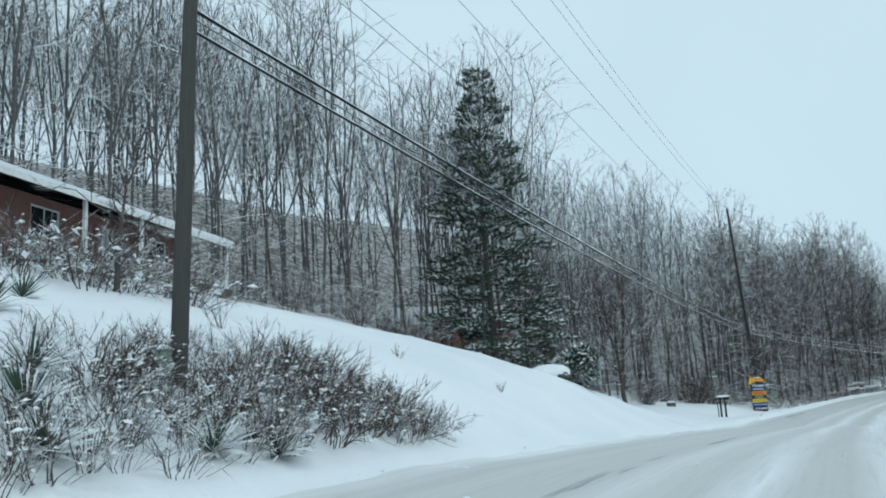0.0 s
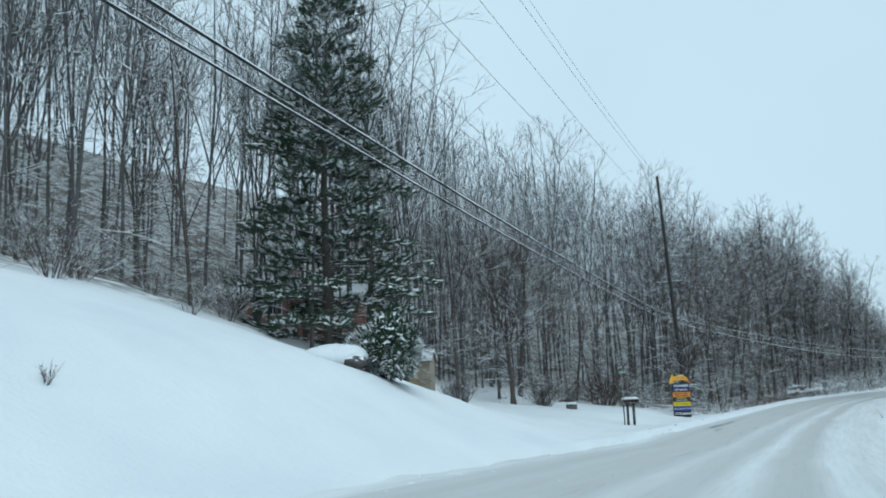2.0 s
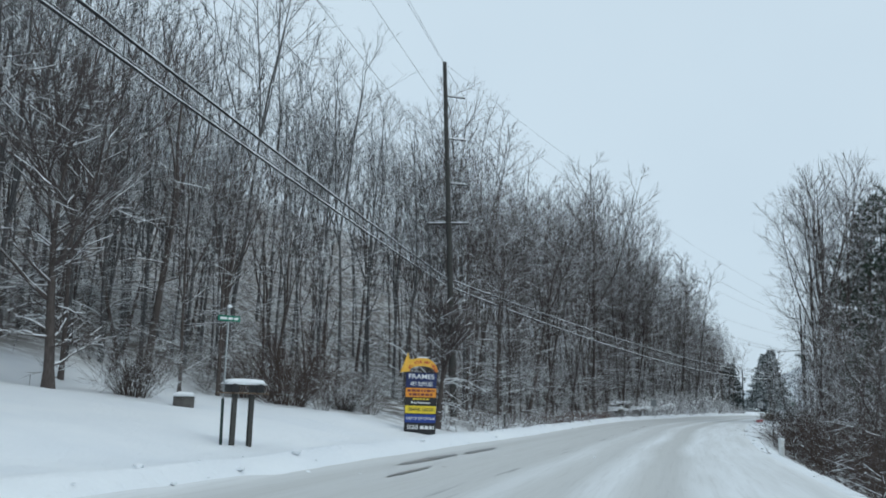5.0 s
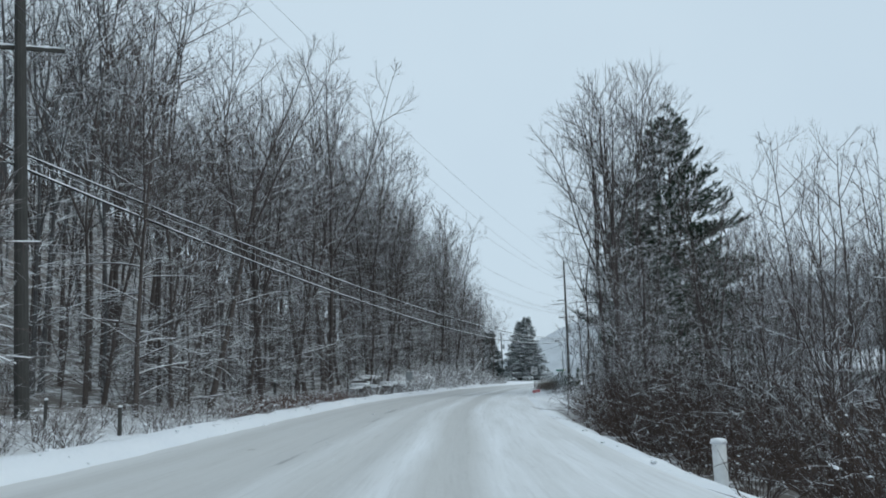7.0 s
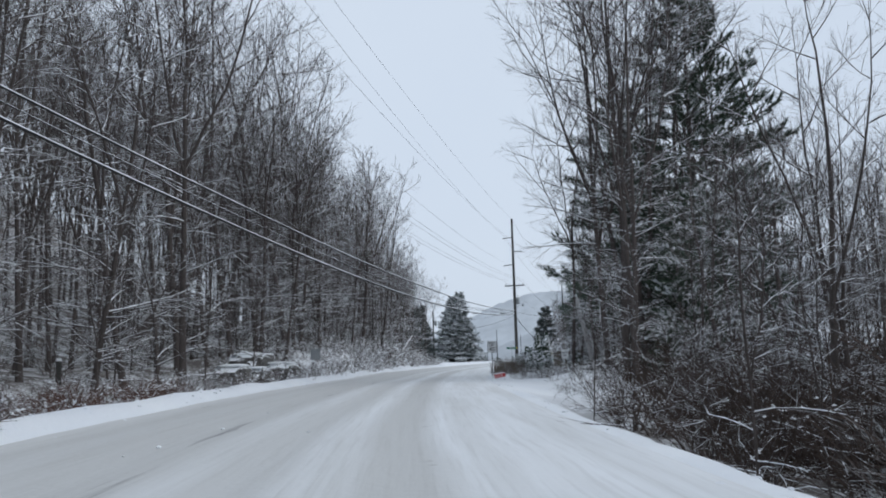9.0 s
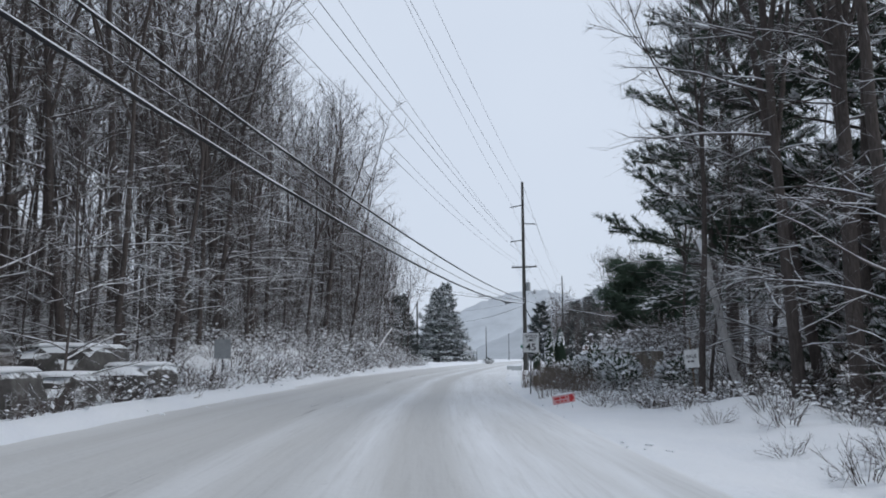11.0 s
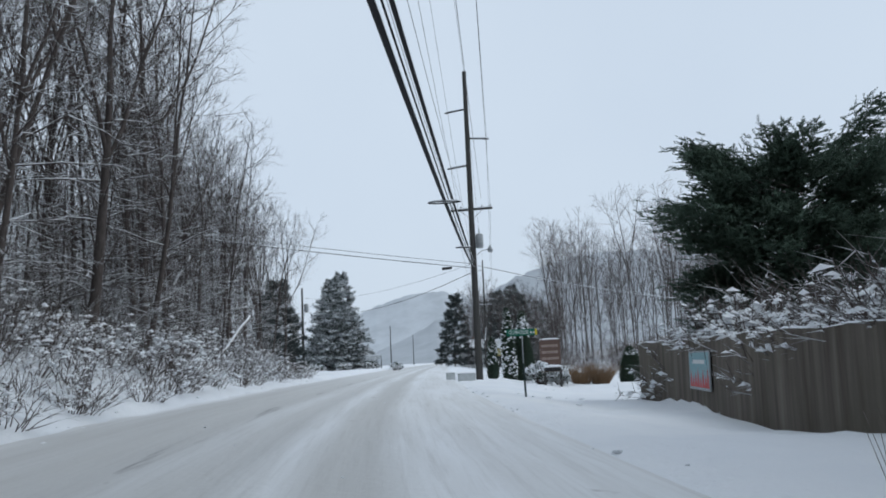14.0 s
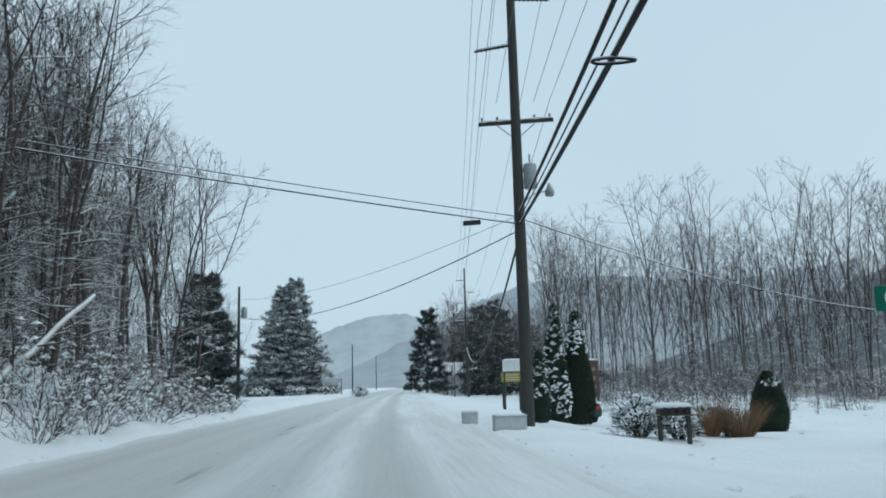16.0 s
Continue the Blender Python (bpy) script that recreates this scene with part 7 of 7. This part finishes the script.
# bushes by the drive
for i, (x, y, h, w, mt, lb) in enumerate(((25.3, 84.7, 3.4, 4.0, M_BRUSH_RED, "large vase-shaped reddish shrub flecked with snow"), (12.4, 66.5, 1.6, 2.2, M_BRUSH, "low bare shrub beside the shed"), (19.5, 79.5, 2.0, 2.6, M_BRUSH, "low snowy shrub beside the drive"), (28.2, 88.5, 1.5, 2.6, M_BRUSH, "low snowy shrub behind the sign"), (23.5, 90.5, 2.2, 3.0, M_BRUSH, "low snowy shrub by the forest"))):
    cl = Geo()
    g = shrub(np.random.default_rng(140 + i), h, w, 110, 10, 0.013, 0.75, cl, 1.0, 3)
    ob = tagged(new("bare_shrub", g.with_snow("bare_shrub", mt, cl)), lb, "shrub", "shrubs by the drive")
    ob.location = at(x, y)
sn = Geo()
tr, cr = bare_tree(np.random.default_rng(66), 5.6, 0.2, limbs=34, subs=7, twigs=6, fork=True, lean=(0.15, 0.05), reach=2.6, thin=1.7, snow=sn)
plant("apple_tree", (("trunk", tr.mesh("trunk", M_BARK, True)), ("crown", cr.with_snow("crown", M_TWIG, sn))), Matrix.Translation(at(32.6, 87.2, -0.1)), "old twisted fruit tree with snowy branches behind the sign", "tree", "")


def bare_patch():
    """Wet asphalt where the drive meets the road."""
    k = Mat("wet_asphalt", 0.35)
    n = k.noise(2.0, 5)
    k.color(k.mix(n, (0.16, 0.163, 0.168), (0.42, 0.42, 0.43)))
    for s0, d0, ls, ld, sd in ((71.5, 5.75, 2.6, 0.2, 1), (76.5, 5.6, 2.2, 0.16, 2), (67.5, 5.0, 1.6, 0.09, 3)):
        rng = np.random.default_rng(sd)
        vs, m = [], 26
        for i in range(m):
            a = i / m * 6.283
            q = 0.75 + 0.35 * rng.random()
            s, d = s0 + math.cos(a) * ls * q, d0 + math.sin(a) * ld * q
            x, y = world_xy(s, d)
            vs.append((float(x), float(y), float(ground_z(s, d)) + 0.05))
        x, y = world_xy(s0, d0)
        vs.append((float(x), float(y), float(ground_z(s0, d0)) + 0.055))
        fs = [(i, m, (i + 1) % m) for i in range(m)]
        tagged(new("bare_asphalt", mesh_of("bare_asphalt", vs, [f[::-1] for f in fs], k.m)), "dark wet asphalt showing through the snow at the drive", "road", kind="structure")


bare_patch()

# ---- rocks, snag and log at the left verge ----


def ledge(place, lx, ly, h, turn, seed):
    ob = thing("rock_ledge", Matrix.Translation(place) @ pose(0, 0, 0, 0, 0, turn), "flat dark rock ledge with a thick snow lid", "rock", "roadside rock ledges")
    bm = bmesh.new()
    bmesh.ops.create_icosphere(bm, subdivisions=3, radius=1)
    for v in bm.verts:
        n = 1 + 0.2 * noise.noise(v.co * 2.1 + Vector((seed, 0, 0)))
        c = v.co
        sq = Vector((math.copysign(abs(c.x) ** 0.6, c.x), math.copysign(abs(c.y) ** 0.6, c.y), math.copysign(abs(c.z) ** 0.7, c.z)))
        v.co = Vector((sq.x * lx / 2 * n, sq.y * ly / 2 * n, sq.z * h / 2 * n + h * 0.25))
    part("rock", bm, M_STONE, ob)
    c = part("snow_lid", snow_cap(lx * 0.8, ly * 0.8, 0.13, seed, 0.02), M_SNOW, ob)
    c.matrix_basis = pose(0, 0, h * 0.68)
    return ob


for i, (s, d, lx, ly, h, t) in enumerate(((147.5, 9.2, 4.2, 1.9, 1.25, 55), (146.5, 10.6, 4.4, 2.0, 1.5, 50), (143.8, 9.9, 3.8, 1.8, 1.2, 55), (141.0, 10.2, 3.4, 1.8, 1.4, 60), (150.0, 9.6, 2.0, 1.2, 0.6, 52), (127.0, 9.2, 2.2, 1.1, 0.6, 55))):
    ledge(spot(s, d, 0.3 if i == 1 else 0.0), lx, ly, h, t, i + 1)


def log(a, b, r, label, mat=None, name="leaning_log"):
    a, b = Vector(a), Vector(b)
    g = Geo()
    rng = np.random.default_rng(8)
    pts = [np.array(a.lerp(b, i / 8)) + rng.normal(0, 0.04, 3) for i in range(9)]
    g.tube(pts, r * np.array((1.1, 1, 1, 0.97, 0.93, 0.9, 0.9, 0.85, 0.6)), 10, True)
    ob = thing(name, Matrix(), label, "log")
    part("trunk", g.mesh("trunk", mat or M_BARK, True), None, ob)
    for i in range(7):
        p = a.lerp(b, 0.25 + 0.1 * i)
        g = Geo()
        g.tube(bent(p, rng.normal(0, 1, 3) + np.array((0, 0, 0.4)), 0.8 + rng.random(), (0, 0, 0.3), 2, rng, 0.15), (0.035, 0.02, 0.008), 4)
        part("branch_stub", g, M_TWIG, ob)
    return ob


log(at(58.0, 138.9, -0.2), (64.6, 141.6, 7.9), 0.33, "broken trunk leaning among the trees, snow along its top")
log(at(99.6, 181.5, -0.2), (104.5, 184.5, 9.0), 0.10, "pale dead trunk leaning against the forest edge", M_BIRCH)
log(spot(199, 9.6, -0.1), tuple(spot(203, 8.4, 3.6)), 0.08, "thin fallen trunk leaning on the bank", M_BIRCH)

# ---- right verge: pines' feet, snag, birch, reeds, evergreen shrubs ----
log(at(82.0, 122.9, -0.3), (81.0, 123.7, 5.2), 0.14, "pale leaning birch plastered with snow", M_BIRCH, "dead_birch")
for i, (x, y, k) in enumerate(((93.0, 130.0, 0.66), (94.2, 130.4, 0.6), (92.0, 132.8, 0.7), (97.5, 134.5, 0.6), (99.5, 137.0, 0.55), (96.0, 127.5, 0.6), (101.5, 139.0, 0.5), (98.0, 130.5, 0.6), (80.5, 123.5, 0.62), (83.6, 124.4, 0.66), (81.4, 123.9, 0.5), (86.0, 125.4, 0.6), (90.0, 127.0, 0.6))):
    put_tree(TREES[(i * 2) % 9], at(x, y, -0.1), k, i * 1.1, "bare tree with snowy branches beside the pines", "trees by the pines")


def paper_sign():
    ob = thing("sale_sign", Matrix.Translation(at(79.35, 122.8)) @ pose(0, 0, 0, 0, -4, -55), "small white sale sign on a stake among the trees", "sign")
    part("stake", strut((0, 0.035, -0.3), (0, 0.035, 1.95), 0.022), M_WOOD, ob)
    z = 1.7 - ob.location.z - 0.25 if ob.location.z > 0 else 1.4
    sheet = part("sheet", bevel_box((-0.2, -0.01, z - 0.26), (0.2, 0.01, z + 0.26), 0.006), M_WHITE, ob)
    lettering("SALE", 0.14, M_BLACK, sheet, pose(0, -0.014, z + 0.06), width=0.34)
    bars(sheet, -0.12, 0.12, z - 0.08, 0.05, -0.014, M_BLACK, 3)


paper_sign()

REED = []
for k in range(4):
    g = Geo()
    r = np.random.default_rng(200 + k)
    for _ in range(46):
        a, q = r.random() * 6.283, r.random() ** 0.5
        b = bent((math.cos(a) * q * 0.6, math.sin(a) * q * 0.6, -0.05), (r.normal(0, 0.12), r.normal(0, 0.12), 1), 0.6 + 0.6 * r.random(), (0, 0, -0.05), 2, r, 0.1)
        g.tube(b, (0.006, 0.005, 0.003), 3)
    REED.append((np.array(g.v), g.f))
merge("dry_reeds", [((REED[int(RNG.integers(4))],), spot(s, d), RNG.random() * 6.28, 0.6 + 0.4 * RNG.random()) for s, d in scatter(34, 149, 161, -5.6, -4.0, 0.4)], [M_GRASS], "dry tan weeds standing in the snow at the verge", "grass")
brush("verge_brush", [spot(s, d) for s, d in scatter(64, 146, 162, -9.6, -4.8, 0.65)], M_BRUSH_SNOWY, "low snowy brush below the wall", 0.4, 0.75, kinds=SNOWY)
brush("verge_brush", [spot(s, d) for s, d in scatter(60, 131, 147, -13, -6.2, 0.8)], M_BRUSH_SNOWY, "low snow-laden brush at the verge", 0.45, 0.85, kinds=SNOWY)
brush("verge_thicket", [spot(s, d) for s, d in scatter(36, 138, 158, -21, -9.5, 1.6)], M_BRUSH_SNOWY, "bare snowy thicket under the pines", 0.5, 0.8, kinds=THICKET)
wall_top = []
for (x0, y0), (x1, y1) in zip(WALL[:-1], WALL[1:]):
    for k in range(4):
        u = (k + RNG.random()) / 4
        off = 0.85 + 1.4 * RNG.random()
        n = math.hypot(x1 - x0, y1 - y0)
        x, y = x0 + (x1 - x0) * u + (y1 - y0) / n * off, y0 + (y1 - y0) * u - (x1 - x0) / n * off
        wall_top.append(at(x, y))
brush("wall_top_brush", wall_top + [p + Vector((0.6, -0.5, 0)) for p in wall_top], M_BRUSH_SNOWY, "snow-laden shrubs hanging over the wall", 1.5, 2.3, kinds=SNOWY)
ARCHED = []
for k in range(3):
    cl = Geo()
    g = shrub(np.random.default_rng(330 + k), 2.6, 2.4, 20, 10, 0.012, 1.7, cl, 0.85, 7)
    ARCHED.append(((np.array(g.v), g.f), (np.array(cl.v), cl.f)))
brush("wall_top_brush", [p + Vector((1.5 + 0.5 * RNG.random(), -1.3 + 0.5 * RNG.random(), 0)) for p in wall_top[:-5]], M_BRUSH_SNOWY, "arching snow-laden branches above the wall", 0.8, 1.25, kinds=ARCHED)
for i, (x, y, r, h) in enumerate(((82.6, 129.6, 0.9, 1.5), (83.6, 131.2, 0.9, 1.3), (82.0, 128.0, 0.8, 1.2), (84.6, 127.4, 0.8, 1.2))):
    leafy_bush("rhododendron", at(x, y), r, h, 1100, 30 + i, M_RHODO, "broad-leaved evergreen shrub bowed under snow", 0.14, 60)
for i, (x, y, r, h) in enumerate(((118.2, 167.6, 0.8, 1.2), (118.4, 166.3, 0.6, 0.9), (119.6, 168.6, 0.7, 1.3), (125.3, 171.0, 0.8, 1.0), (127.0, 169.5, 0.8, 0.9))):
    leafy_bush("snowy_shrub", at(x, y), r, h, 600, 50 + i, M_NEEDLE_SNOWY, "small evergreen shrub nearly hidden by snow", 0.16, 130)
for i in range(8):
    leafy_bush("snowy_shrub", at(157.2 + i * 1.7, 246.6 - i * 1.3 + (i % 2) * 2.2, 0.1), 0.75, 0.95, 160, 70 + i, M_NEEDLE, "round garden shrub under a snow cap", 0.3, 60)

# ---- woods down the valley ----


def polar(n, b0, b1, r0, r1, gap):
    out, tries = [], 0
    while len(out) < n and tries < n * 30:
        tries += 1
        b, r = radians(b0 + (b1 - b0) * RNG.random()), r0 + (r1 - r0) * RNG.random()
        x, y = 94 + math.sin(b) * r, 153 + math.cos(b) * r
        if all((x - a) ** 2 + (y - c) ** 2 > gap * gap for a, c, _ in out):
            out.append((x, y, at(x, y).z - 0.2))
    return out


woods("valley_forest", polar(150, 46.2, 53.5, 130, 230, 2.6), "dark wooded knoll beside the far road", 0.55, 0.75, FAINT, [M_BARK, M_TWIG])
woods("valley_forest", polar(116, 53.5, 80, 96, 155, 3.5), "tall bare trees behind the snowy lot", 0.75, 1.05, None, [M_BARK, M_TWIG])
for x, y, z in polar(26, 54.5, 80, 48, 76, 3.4):
    put_tree(SAPLINGS[int(RNG.integers(4))], Vector((x, y, z)), 0.45 + 0.35 * RNG.random(), RNG.random() * 6.28, "spreading bare tree with snow-lined branches behind the lot", "trees behind the lot", 0.08)
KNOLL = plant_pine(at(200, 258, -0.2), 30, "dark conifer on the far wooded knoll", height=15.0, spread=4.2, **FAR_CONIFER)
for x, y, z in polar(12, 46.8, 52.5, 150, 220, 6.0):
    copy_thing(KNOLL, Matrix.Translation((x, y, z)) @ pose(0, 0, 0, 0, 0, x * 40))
woods("valley_forest", polar(26, 24, 33, 120, 200, 5.0), "bare trees beyond the end of the forest", 0.5, 0.7)
brush("lot_edge_brush", [(x, y, z) for x, y, z in polar(34, 55, 84, 48, 72, 2.0)], M_BRUSH, "grey snowy brush along the edge of the lot", 0.9, 1.7)
brush("lot_edge_brush", [(x, y, z) for x, y, z in polar(84, 54, 84, 68, 104, 2.0)], M_BRUSH_SNOWY, "snowy brown thicket under the trees behind the lot", 0.7, 1.3, kinds=THICKET)

# ---- clods and lumps of thrown snow ----
LUMP = []
for k in range(4):
    bm = bmesh.new()
    bmesh.ops.create_icosphere(bm, subdivisions=1, radius=1)
    for v in bm.verts:
        v.co *= 1 + 0.35 * noise.noise(v.co * 1.3 + Vector((k * 3.1, 0, 0)))
        v.co.z *= 0.55
    LUMP.append((np.array([tuple(v.co) for v in bm.verts]), [tuple(q.index for q in f.verts) for f in bm.faces]))
    bm.free()
lumps = [(spot(s, d, 0.0), 0.03 + 0.09 * RNG.random() ** 3) for s, d in scatter(260, 0, 222, 6.5, 7.6, 0.2)]
lumps += [(spot(s, d, 0.0), 0.03 + 0.07 * RNG.random() ** 3) for s, d in scatter(160, 55, 222, -3.9, -2.6, 0.2)]
lumps += [(spot(s, d, 0.0), 0.04 + 0.14 * RNG.random() ** 3) for s, d in scatter(120, 176, 222, -26, -4.0, 0.4)]
lumps += [(spot(s, d, 0.02), 0.015 + 0.035 * RNG.random() ** 2) for s, d in scatter(150, 8, 222, -2.6, 6.2, 0.4)]
merge("snow_clods", [((LUMP[int(RNG.integers(4))],), p, RNG.random() * 6.28, k) for p, k in lumps], [M_SNOW], "loose clods of ploughed snow along the verges", "snow")
